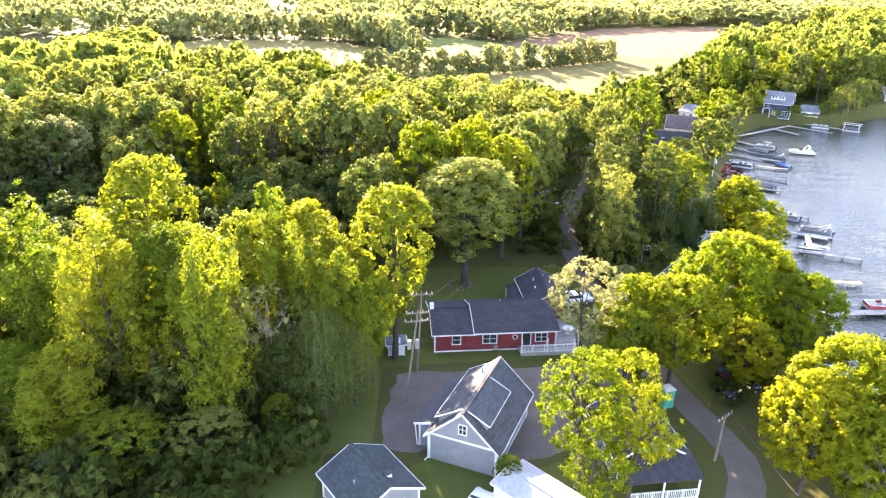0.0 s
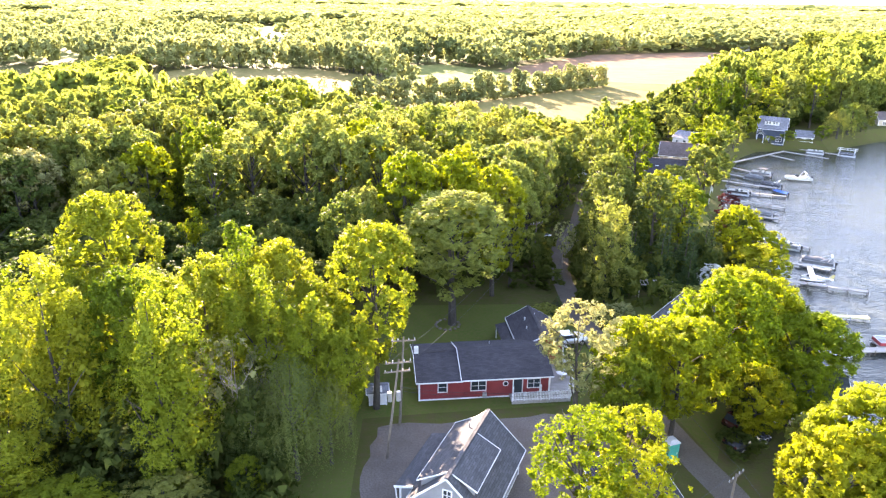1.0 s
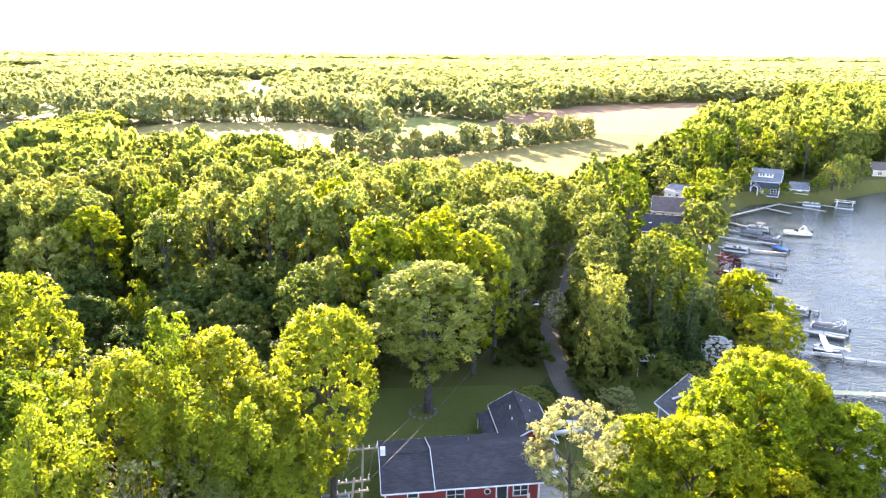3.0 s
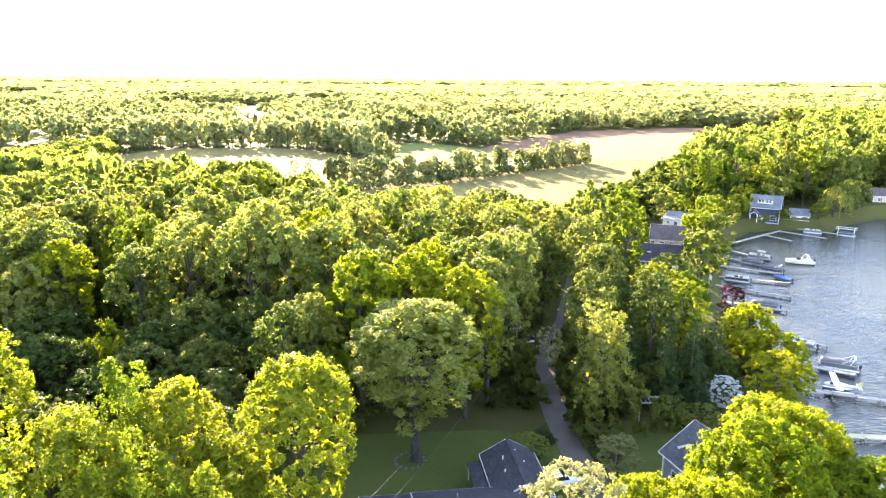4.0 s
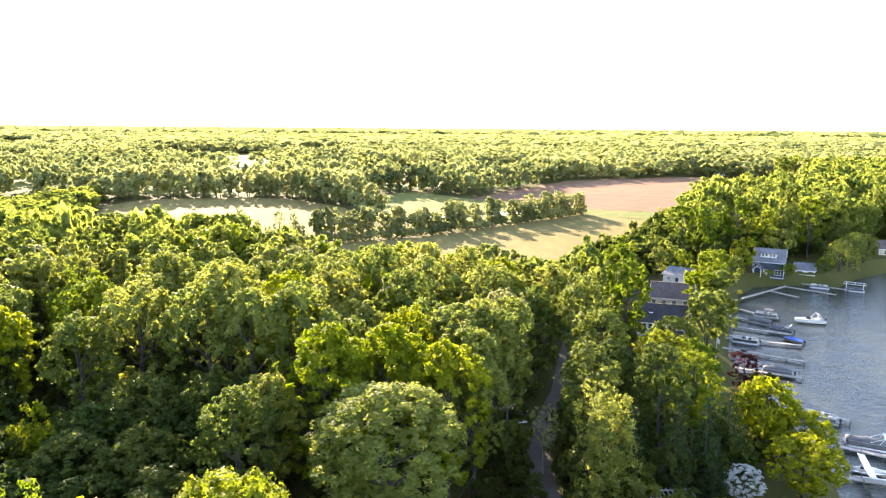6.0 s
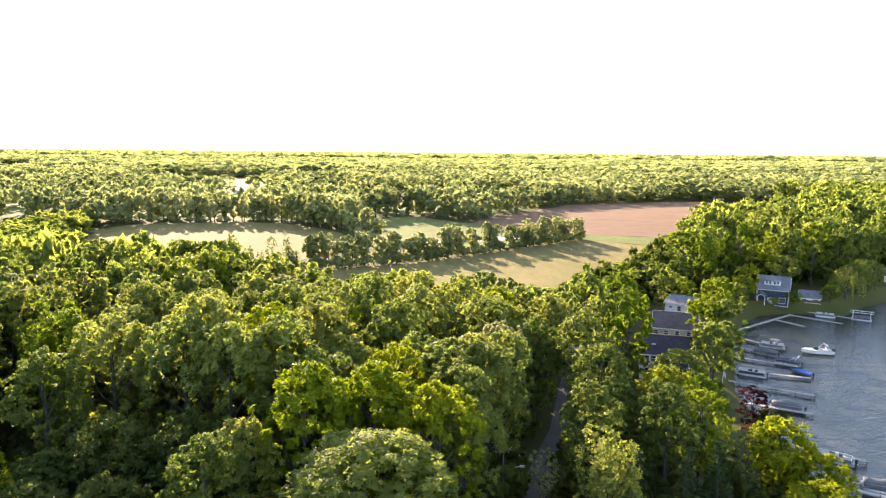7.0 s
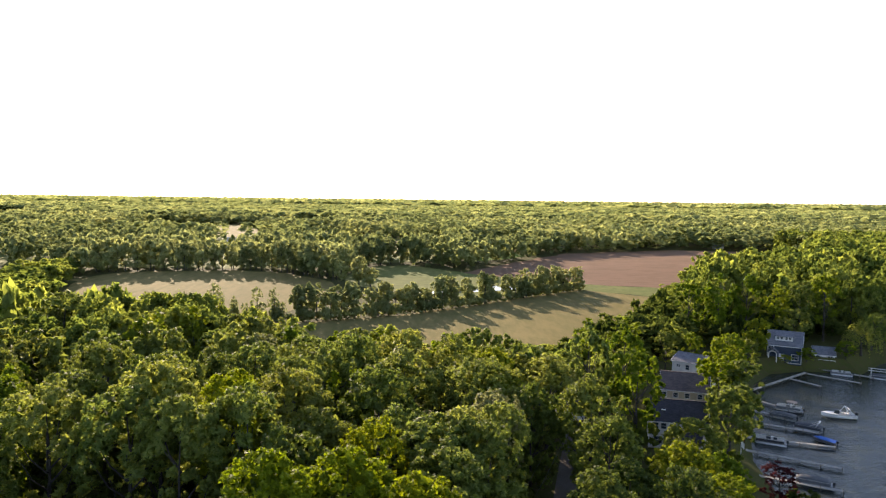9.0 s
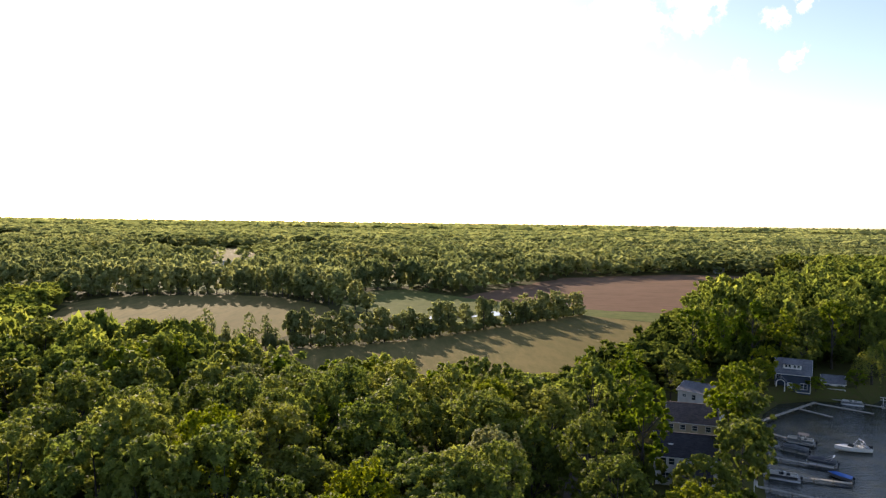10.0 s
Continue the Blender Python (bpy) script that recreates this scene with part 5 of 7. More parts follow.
# ---- the grey house with dormers ----
def grey_house():
    L, W, e, r = 9.3, 6.0, 2.7, 5.5
    ang = 67.6
    fx, fy = 1.95, 47.7
    ax = Vector((math.cos(radians(ang)), math.sin(radians(ang))))
    h = thing("house", pose(fx + ax.x * L / 2, fy + ax.y * L / 2, LAND, 0, 0, ang), "grey-sided house with grey shingle roof, shed dormers and white trim", "house")
    gable_walls(h, -L / 2, L / 2, W, e, r, GREY, WHITE)
    gable_roof(h, -L / 2, L / 2, W, e, r, 0.45, SLATE, WHITE, rake=0.35)
    bm = bmesh.new()
    box(bm, -L / 2 - 0.05, -L / 2 + 0.02, -W / 2, W / 2, e - 0.15, e + 0.03)
    part("band_board", bm, WHITE, h, "white board across the gable")
    window(h, face_pose("W", 0.0, 3.85, L, W), 0.62, 0.85, 2)
    window(h, face_pose("N", 2.0, 1.5, L, W), 1.2, 1.1, 2)
    window(h, face_pose("S", -1.5, 1.5, L, W), 1.2, 1.1, 2)
    for s, x0, x1, out, drop in ((-1, -L / 2 + 0.7, L / 2 - 3.4, 1.9, 1.05), (1, -L / 2 + 0.8, L / 2 - 0.6, 2.5, 1.55)):
        yo, zi, zo = s * out, r - 0.1, r - drop
        bm = bmesh.new()
        slab(bm, [(x0 - 0.2, s * 0.15, zi + 0.12), (x1 + 0.2, s * 0.15, zi + 0.12), (x1 + 0.2, yo + s * 0.3, zo + 0.05), (x0 - 0.2, yo + s * 0.3, zo + 0.05)], 0.12)
        d = part("dormer_roof", bm, SLATE, h)
        bm = bmesh.new()
        prof = [(s * 0.3, zi - 0.1), (yo, zo - 0.06), (yo, r - 0.95 * out - 0.1), (s * 0.3, r - 0.5)]
        a = [bm.verts.new((x0, y, z)) for y, z in prof]
        b = [bm.verts.new((x1, y, z)) for y, z in prof]
        bm.faces.new(a)
        bm.faces.new(b[::-1])
        for i in range(4):
            j = (i + 1) % 4
            bm.faces.new((a[j], a[i], b[i], b[j]))
        part("dormer_wall", bm, GREY, h)
        bm = bmesh.new()
        for x in (x0 - 0.24, x1 + 0.24):
            bar(bm, (x, s * 0.2, zi + 0.08), (x, yo + s * 0.32, zo + 0.0), 0.04, 0.11)
        bar(bm, (x0 - 0.2, yo + s * 0.33, zo - 0.02), (x1 + 0.2, yo + s * 0.33, zo - 0.02), 0.04, 0.1)
        part("dormer_trim", bm, WHITE, h, "white dormer trim")
    # low wing on the west side
    bm = bmesh.new()
    box(bm, -L / 2 + 1.3, L / 2 - 0.8, W / 2, W / 2 + 1.55, -0.3, 2.4)
    part("wing_wall", bm, GREY, h)
    bm = bmesh.new()
    slab(bm, [(-L / 2 + 1.0, W / 2 - 0.1, 3.0), (L / 2 - 0.6, W / 2 - 0.1, 3.0), (L / 2 - 0.6, W / 2 + 1.95, 2.45), (-L / 2 + 1.0, W / 2 + 1.95, 2.45)], 0.12)
    part("wing_roof", bm, SLATE, h)
    bm = bmesh.new()
    bar(bm, (-L / 2 + 0.97, W / 2 + 0.3, 2.82), (-L / 2 + 0.97, W / 2 + 1.97, 2.37), 0.06, 0.2)
    box(bm, -L / 2 + 1.23, -L / 2 + 1.37, W / 2 + 1.45, W / 2 + 1.62, 0, 2.35)
    tube(bm, (-L / 2 + 1.0, W / 2 + 1.85, 2.3), (-L / 2 + 1.15, W / 2 + 1.7, 0.1), 0.06, 0.06, 6)
    part("wing_trim", bm, WHITE, h, "white corner board and downpipe")
    for y in (W / 2 + 0.1, -W / 2 - 0.1):
        bm = bmesh.new()
        tube(bm, (-L / 2 - 0.1, y, 2.4), (-L / 2 - 0.1, y, 0.15), 0.06, 0.06, 6)
        tube(bm, (-L / 2 - 0.1, y, 0.15), (-L / 2 - 0.5, y * 1.05, 0.02), 0.06, 0.06, 6)
        part("downpipe", bm, WHITE, h)
    vent_pipe(h, 2.6, 0.9, 5.0, 0.6, 0.06, STEEL)


grey_house()

# ---- the other houses by the lane ----
g = house("small grey house with slate-green shingle roof and white trim", -5.35, 43.15, LAND, -54, 5.6, 5.4, 2.35, 3.7, GREY, GREEN_ROOF, WHITE, 0.4, [("E", 0.9, 1.4, 0.9, 1.0, 2), ("E", -0.9, 1.4, 0.7, 0.9, 1)], [("E", -2.0, 0.8, WHITE)])
bm = bmesh.new()
box(bm, 1.3, 1.75, 0.55, 0.95, 3.2, 3.75)
bm2 = bmesh.new()
box(bm2, 1.25, 1.8, 0.5, 1.0, 3.76, 3.82)
part("roof_vent", bm, WHITE, g, "white boxed roof vent")
part("vent_lid", bm2, BLACK, g)
vent_pipe(g, 0.4, -1.6, 2.9, 0.5, 0.06, STEEL)
house("low shed with a white metal roof", 7.7, 42.4, LAND, -45, 5.6, 3.5, 2.2, 2.6, WHITE_S, TIN, WHITE, 0.25, [("S", 0.5, 1.3, 0.9, 0.6, 2)], (), "shed", "shed")
h = house("blue-grey house with charcoal roof and white trim beside the lane", 17.2, 50, LAND, 98, 7.0, 5.8, 2.5, 4.2, GREY, CHARCOAL, WHITE, 0.4, [("W", 0.8, 1.4, 1.3, 1.1, 2), ("W", -1.4, 1.4, 0.8, 1.1, 1), ("S", 1.2, 1.4, 1.0, 1.0, 2)], [("S", -1.5, 0.9, WHITE)])
bm = bmesh.new()
slab(bm, [(-6.3, -3.2, 2.25), (-3.3, -3.2, 2.85), (-3.3, 3.2, 2.85), (-6.3, 3.2, 2.25)], 0.13)
part("porch_roof", bm, CHARCOAL, h)
for y in (-3.0, 0.0, 3.0):
    bm = bmesh.new()
    box(bm, -6.15, -6.03, y - 0.06, y + 0.06, 0, 2.14)
    part("porch_post", bm, WHITE, h)
railing(h, (-6.09, -3.0, 0.1), (-6.09, 3.0, 0.1))
house("small white garden shed among the trees", -5.0, 66.6, LAND, 8, 1.7, 1.5, 1.4, 1.9, WHITE_S, PALE_ROOF, WHITE, 0.15, (), [("S", 0, 0.7, WHITE)], "shed", "shed")

house("lakeside house with a dark green-grey shingle roof", 38.4, 65.6, LAND, -14, 6.4, 6.2, 2.6, 4.4, TAN, GREEN_ROOF, WHITE, 0.4, [("S", -1.6, 1.4, 1.2, 1.1, 2), ("S", 1.5, 1.4, 1.2, 1.1, 2), ("E", 0, 1.5, 1.6, 1.2, 2)], [("S", 0, 0.9, WHITE)])


def lake_cottage():
    h = house("grey-sided two-storey house with a windowed dormer", 32.0, 77.3, LAND, -73.7, 8.2, 7.0, 3.5, 6.0, GREY, SLATE, WHITE, 0.4, [("S", -2.0, 1.6, 1.2, 1.2, 2), ("E", 0, 1.6, 1.4, 1.2, 2), ("E", 0, 4.2, 0.9, 1.0, 2)], [("S", 2.6, 2.2, WHITE)])
    # gabled dormer on the west roof
    bm = bmesh.new()
    prof = [(-1.2, 3.6), (1.2, 3.6), (1.2, 4.9), (0, 5.8), (-1.2, 4.9)]
    a = [bm.verts.new((x - 0.9, -2.85, z)) for x, z in prof]
    b = [bm.verts.new((x - 0.9, -0.4, z)) for x, z in prof]
    bm.faces.new(a)
    bm.faces.new(b[::-1])
    for i in range(5):
        j = (i + 1) % 5
        bm.faces.new((a[j], a[i], b[i], b[j]))
    part("dormer_wall", bm, GREY, h)
    for s in (-1, 1):
        bm = bmesh.new()
        slab(bm, [(-0.9 + s * 1.55, -3.2, 4.76), (-0.9 + s * 1.55, -0.3, 4.76), (-0.9, -0.3, 5.95), (-0.9, -3.2, 5.95)], 0.12)
        part("dormer_roof", bm, SLATE, h)
        bm = bmesh.new()
        bar(bm, (-0.9 + s * 1.57, -3.23, 4.68), (-0.9, -3.23, 5.87), 0.06, 0.2)
        part("dormer_trim", bm, WHITE, h)
    window(h, pose(-0.9, -2.86, 4.45), 1.0, 1.0, 2)


lake_cottage()


def white_front_house():
    h = house("white-walled house with black shingle roof by the lake", 50.9, 152.0, LAND, -17, 8.8, 7.2, 4.6, 7.0, WHITE_S, CHARCOAL, WHITE, 0.4,
              [("S", -3.4, 3.7, 0.8, 0.9, 1), ("S", -2.2, 3.7, 0.8, 0.9, 1), ("S", 1.5, 3.7, 1.4, 0.9, 2), ("S", -3.0, 1.4, 1.2, 1.1, 2), ("W", 0, 3.8, 1.0, 1.0, 2)], [("S", 0.8, 1.0, WHITE)])
    bm = bmesh.new()
    box(bm, -2.6, -1.9, -2.4, -1.7, 6.0, 6.1)
    sk = part("skylight", bm, WHITE, h, "small roof window")
    sk.matrix_basis = pose(0, 0.2, -0.18)
    bm = bmesh.new()
    box(bm, -1.0, 3.2, -6.6, -3.8, -0.3, 2.5)
    part("porch_wall", bm, TAN, h, "low front wing with tan walls")
    bm = bmesh.new()
    slab(bm, [(-1.3, -3.8, 3.3), (3.5, -3.8, 3.3), (3.5, -6.95, 2.6), (-1.3, -6.95, 2.6)], 0.14)
    part("porch_roof", bm, CHARCOAL, h)
    for u in (-0.3, 0.8, 1.9):
        window(h, pose(u, -6.6, 1.4), 0.5, 1.2, 1)


white_front_house()
house("tan house with brown shingle roof between lakeside trees", 58.8, 169.0, LAND + 0.3, -20, 8.2, 7.6, 4.6, 6.9, TAN, BROWN_ROOF, WHITE, 0.4, [("S", u, 3.6, 0.8, 0.8, 1) for u in (-3.6, -1.6, 0.4, 2.6)] + [("S", -2.4, 1.4, 1.3, 1.0, 2), ("S", 1.4, 1.4, 1.3, 1.0, 2)], [("S", 3.4, 0.9, WHITE)])
house("tall white house with a low grey roof", 68.8, 186.6, LAND + 0.5, -46, 8.6, 6.6, 4.9, 6.1, WHITE_S, PALE_ROOF, WHITE, 0.35, [("S", -3.0, 3.9, 0.7, 0.5, 2), ("S", -1.0, 3.8, 0.8, 1.0, 1), ("S", 2.2, 3.8, 0.8, 1.0, 1), ("S", 0.5, 1.4, 1.4, 1.1, 2), ("W", 0, 3.8, 0.9, 1.0, 1)], ())


def blue_house():
    h = house("dark blue two-storey lake house with pale roof and white dormer", 101.4, 211.8, LAND - 0.4, -31, 7.6, 6.4, 4.5, 7.4, BLUE, PALE_ROOF, WHITE, 0.4,
              [("E", -1.4, 1.6, 1.1, 1.4, 2), ("E", 1.4, 1.6, 1.1, 1.4, 2), ("E", 0, 4.6, 1.6, 1.3, 2), ("S", 2.4, 1.6, 1.4, 1.3, 2), ("S", -3.0, 3.6, 1.0, 0.9, 2)], [("S", -0.6, 1.0, WHITE)])
    bm = bmesh.new()
    slab(bm, [(-2.4, -0.2, 7.5), (2.0, -0.2, 7.5), (2.0, -2.7, 6.6), (-2.4, -2.7, 6.6)], 0.14)
    part("dormer_roof", bm, PALE_ROOF, h)
    bm = bmesh.new()
    box(bm, -2.2, 1.8, -2.4, -0.6, 4.8, 6.5)
    part("dormer_wall", bm, WHITE_S, h)
    for u in (-1.55, -0.75, 0.35, 1.15):
        window(h, pose(u, -2.4, 6.05), 0.5, 0.6, 1)
    # arched white porch
    bm = bmesh.new()
    for x in (-3.4, -1.6):
        box(bm, x - 0.12, x + 0.12, -5.2, -4.96, -0.3, 2.3)
    for i in range(8):
        a0, a1 = math.pi * i / 8, math.pi * (i + 1) / 8
        bar(bm, (-2.5 - math.cos(a0) * 0.9, -5.08, 2.3 + math.sin(a0) * 0.8), (-2.5 - math.cos(a1) * 0.9, -5.08, 2.3 + math.sin(a1) * 0.8), 0.2, 0.2)
    part("porch_arch", bm, WHITE, h, "white arched porch front")
    for s in (-1, 1):
        bm = bmesh.new()
        slab(bm, [(-2.5 + s * 1.4, -5.4, 2.7), (-2.5 + s * 1.4, -3.5, 2.7), (-2.5, -3.5, 3.9), (-2.5, -5.4, 3.9)], 0.12)
        part("porch_roof", bm, PALE_ROOF, h)


blue_house()
g = house("small lakeside cottage with grey roof and white porch", 111.2, 211.6, LAND - 0.6, -24, 4.6, 4.2, 2.2, 3.7, GREY, PALE_ROOF, WHITE, 0.35, [("S", -1.4, 1.4, 1.0, 1.0, 2), ("S", 1.4, 1.4, 1.0, 1.0, 2)], [("S", 0, 0.9, WHITE)], "cottage", "house")
railing(g, (-2.3, -3.2, 0.1), (2.3, -3.2, 0.1))
bm = bmesh.new()
box(bm, -2.3, 2.3, -3.3, -2.1, -0.3, 0.1)
part("porch_deck", bm, PLANK, g)
house("brown-roofed house near the far shore", 152, 236, LAND + 0.8, -12, 9, 6.5, 2.6, 4.6, TAN, BROWN_ROOF, WHITE, 0.4, [("S", -2.5, 1.4, 1.3, 1.0, 2), ("S", 2.2, 1.4, 1.3, 1.0, 2)], [("S", 0, 0.9, WHITE)])
house("little white-gabled garage beside the lane", 36.4, 164.2, LAND + 0.2, 8, 5.2, 3.6, 2.2, 3.4, WHITE_S, SLATE, WHITE, 0.3, [("W", 0, 1.4, 0.7, 0.7, 1)], (), "garage", "garage")
# the farm beyond the fields
house("white farmhouse among dark trees beyond the fields", -126, 548, 6, 12, 7.5, 6, 3.4, 5.4, WHITE_S, TIN, None, 0.4, [("S", u, 2.0, 1.0, 1.4, 1) for u in (-2.6, 0, 2.6)], ())
house("low farm shed with a bright metal roof", -119, 492, 6, 5, 9, 6, 3.0, 4.2, WHITE_S, TIN, None, 0.4, (), (), "shed", "shed")
house("grey barn with a pale roof beyond the fields", -110, 527, 6, -10, 10, 8, 4, 6.5, GREY, PALE_ROOF, None, 0.4, (), (), "barn", "barn")
house("far white farmhouse at a wood's edge", 236, 556, 6, -10, 7, 5, 2.4, 3.8, WHITE_S, PALE_ROOF, None, 0.4, (), (), "house", "house")

# ---- docks ----
def dock(a, b, w=1.1, z=0.5, mat=None, label="narrow weathered dock on posts"):
    a, b = Vector((*a, 0)), Vector((*b, 0))
    d = b - a
    ln = d.length
    o = thing("dock", pose(a.x, a.y, 0, 0, 0, math.degrees(math.atan2(d.y, d.x))), label, "dock", "docks")
    n = max(1, round(ln / 2.9))
    for i in range(n):
        bm = bmesh.new()
        x0, x1 = ln * i / n + 0.02, ln * (i + 1) / n - 0.02
        box(bm, x0, x1, -w / 2, w / 2, z - 0.06, z)
        for s in (-1, 1):
            box(bm, x0, x1, s * w / 2 - 0.04, s * w / 2 + 0.04, z - 0.13, z + 0.012)
        part("deck_section", bm, mat or PLANK, o)
    for i in range(n + 1):
        for s in (-1, 1):
            bm = bmesh.new()
            x = min(ln * i / n, ln - 0.1)
            tube(bm, (x, s * (w / 2 + 0.1), -1.3), (x, s * (w / 2 + 0.1), z + 0.22), 0.06, 0.055, 6)
            part("post", bm, POLE_WOOD if not mat else STEEL, o)
    return o


YELLOWED = two_scale("sunlit_planks", (0.45, 0.40, 0.22), (0.52, 0.47, 0.30), (0.34, 0.30, 0.18), 0.5, 5, 0.8)
dock((53, 105.2), (66.0, 100.2), 0.85)
dock((50, 92.4), (60.8, 91.1), 0.9, 0.5, YELLOWED, "dock with yellowed planks on posts")
dock((44.5, 81.2), (64.0, 82.2), 1.1)
dock((60.3, 124.5), (67.1, 119.6), 0.8)
dock((57.8, 113.7), (65.0, 108.8), 0.8)
for a, b in (((77, 184.0), (83.9, 172.5)), ((74.2, 175.0), (79.0, 169.5)), ((69, 168.4), (80.4, 160.7)), ((66.2, 158.9), (79.0, 153.9)), ((62, 153.4), (74.4, 144.6)), ((56.5, 144.1), (69.4, 136.4)), ((102.1, 203.2), (110.0, 194.4)), ((95.2, 198.8), (99.0, 191.7)), ((108, 207.4), (116.3, 199.4))):
    dock(a, b, 0.7)
dock((80.5, 187.4), (102.0, 203.2), 0.6, 0.7, None, "long low boardwalk along the shore")


# ---- boats ----
def outboard(parent, x, mat=None):
    bm = bmesh.new()
    box(bm, x - 0.35, x + 0.1, -0.18, 0.18, 0.55, 1.15)
    box(bm, x - 0.2, x - 0.02, -0.07, 0.07, -0.4, 0.55)
    bmesh.ops.bevel(bm, geom=bm.edges[:], offset=0.05, segments=1, affect="EDGES")
    part("outboard_motor", bm, mat or BLACK, parent)


def pontoon_boat(x, y, rot, ln=6.2, panel=None, cover=None, label="grey pontoon boat with cream seats moored at a dock", bimini=None, arms=False):
    k = ln / 6.2
    o = thing("pontoon_boat", pose(x, y, 0, 0, 0, rot) @ Matrix.Diagonal((k, k, k, 1)), label, "boat", "boats on the lake")
    W, ln = 2.4, 6.2
    for s in (-1, 1):
        bm = bmesh.new()
        tube(bm, (-ln / 2, s * 0.85, 0.12), (ln / 2 - 0.7, s * 0.85, 0.12), 0.32, 0.32, 10)
        tube(bm, (ln / 2 - 0.7, s * 0.85, 0.12), (ln / 2 + 0.1, s * 0.85, 0.25), 0.32, 0.06, 10)
        part("pontoon", bm, STEEL, o)
    bm = bmesh.new()
    box(bm, -ln / 2, ln / 2, -W / 2, W / 2, 0.45, 0.56)
    part("deck", bm, GREY_HULL, o)
    for a in ((-ln / 2 + 0.5, ln / 2 - 0.3, -W / 2 + 0.03, -W / 2 + 0.09), (-ln / 2 + 0.5, ln / 2 - 0.3, W / 2 - 0.09, W / 2 - 0.03), (ln / 2 - 0.36, ln / 2 - 0.3, -W / 2 + 0.09, W / 2 - 0.09), (-ln / 2 + 0.5, -ln / 2 + 0.56, -W / 2 + 0.09, W / 2 - 0.09)):
        bm = bmesh.new()
        box(bm, *a, 0.6, 1.12)
        pn = part("side_panel", bm, panel or GREY_HULL, o)
        bm = bmesh.new()
        box(bm, a[0] - 0.01, a[1] + 0.01, a[2] - 0.015, a[3] + 0.015, 1.125, 1.175)
        part("top_rail", bm, STEEL, pn)
    if cover:
        bm = bmesh.new()
        n = 8
        rows = []
        for i in range(n + 1):
            f = i / n
            xx = -ln / 2 + 0.35 + f * (ln - 0.6)
            hgt = 1.2 + 0.42 * math.sin(math.pi * f) ** 0.6 + (0.12 if i % 3 == 1 else 0)
            rows.append([bm.verts.new((xx, yy, zz)) for yy, zz in ((-W / 2 - 0.04, 0.75), (-W / 2 + 0.05, 1.2), (-0.45, hgt * 0.97), (0, hgt), (0.45, hgt * 0.97), (W / 2 - 0.05, 1.2), (W / 2 + 0.04, 0.75))])
        for i in range(n):
            for j in range(6):
                bm.faces.new((rows[i][j], rows[i + 1][j], rows[i + 1][j + 1], rows[i][j + 1]))
        bm.faces.new(rows[0])
        bm.faces.new(rows[-1][::-1])
        part("cover", bm, cover, o, "stretched canvas cover", True)
    else:
        for a in ((-ln / 2 + 0.6, -ln / 2 + 1.9, 0.35, 1.1), (-ln / 2 + 0.6, -ln / 2 + 1.9, -1.1, -0.35), (ln / 2 - 2.2, ln / 2 - 0.45, -1.1, -0.5), (ln / 2 - 2.2, ln / 2 - 0.45, 0.5, 1.1)):
            bm = bmesh.new()
            box(bm, *a, 0.56, 0.95)
            back = a[3] - 0.16 if a[2] > 0 else a[2]
            box(bm, a[0], a[1], back, back + 0.16, 0.95, 1.3)
            bmesh.ops.bevel(bm, geom=bm.edges[:], offset=0.04, segments=1, affect="EDGES")
            part("seat", bm, VINYL, o, "cream vinyl bench seat")
        bm = bmesh.new()
        box(bm, -0.5, 0.0, -1.0, -0.45, 0.56, 1.35)
        part("console", bm, WHITE, o)
    if bimini:
        for xx in (-1.3, 0.3):
            for s in (-1, 1):
                bm = bmesh.new()
                tube(bm, (-0.5, s * 1.1, 1.1), (xx, s * 1.1, 2.25), 0.03, 0.03, 5)
                part("bimini_pole", bm, STEEL, o)
        bm = bmesh.new()
        slab(bm, [(-1.7, -1.2, 2.3), (0.7, -1.2, 2.3), (0.7, 1.2, 2.3), (-1.7, 1.2, 2.3)], 0.06)
        part("bimini_top", bm, bimini, o)
    if arms:
        bm = bmesh.new()
        for s in (-1, 1):
            tube(bm, (-1.6, s * 1.1, 1.15), (-2.3, s * 1.1, 2.3), 0.045, 0.045, 5)
            tube(bm, (-0.4, s * 1.1, 1.3), (-2.3, s * 1.1, 2.3), 0.045, 0.045, 5)
        bar(bm, (-2.3, -1.1, 2.3), (-2.3, 1.1, 2.3), 0.3, 0.08)
        part("folded_bimini", bm, WHITE, o, "folded white bimini top")
    outboard(o, -ln / 2 - 0.05)
    return o


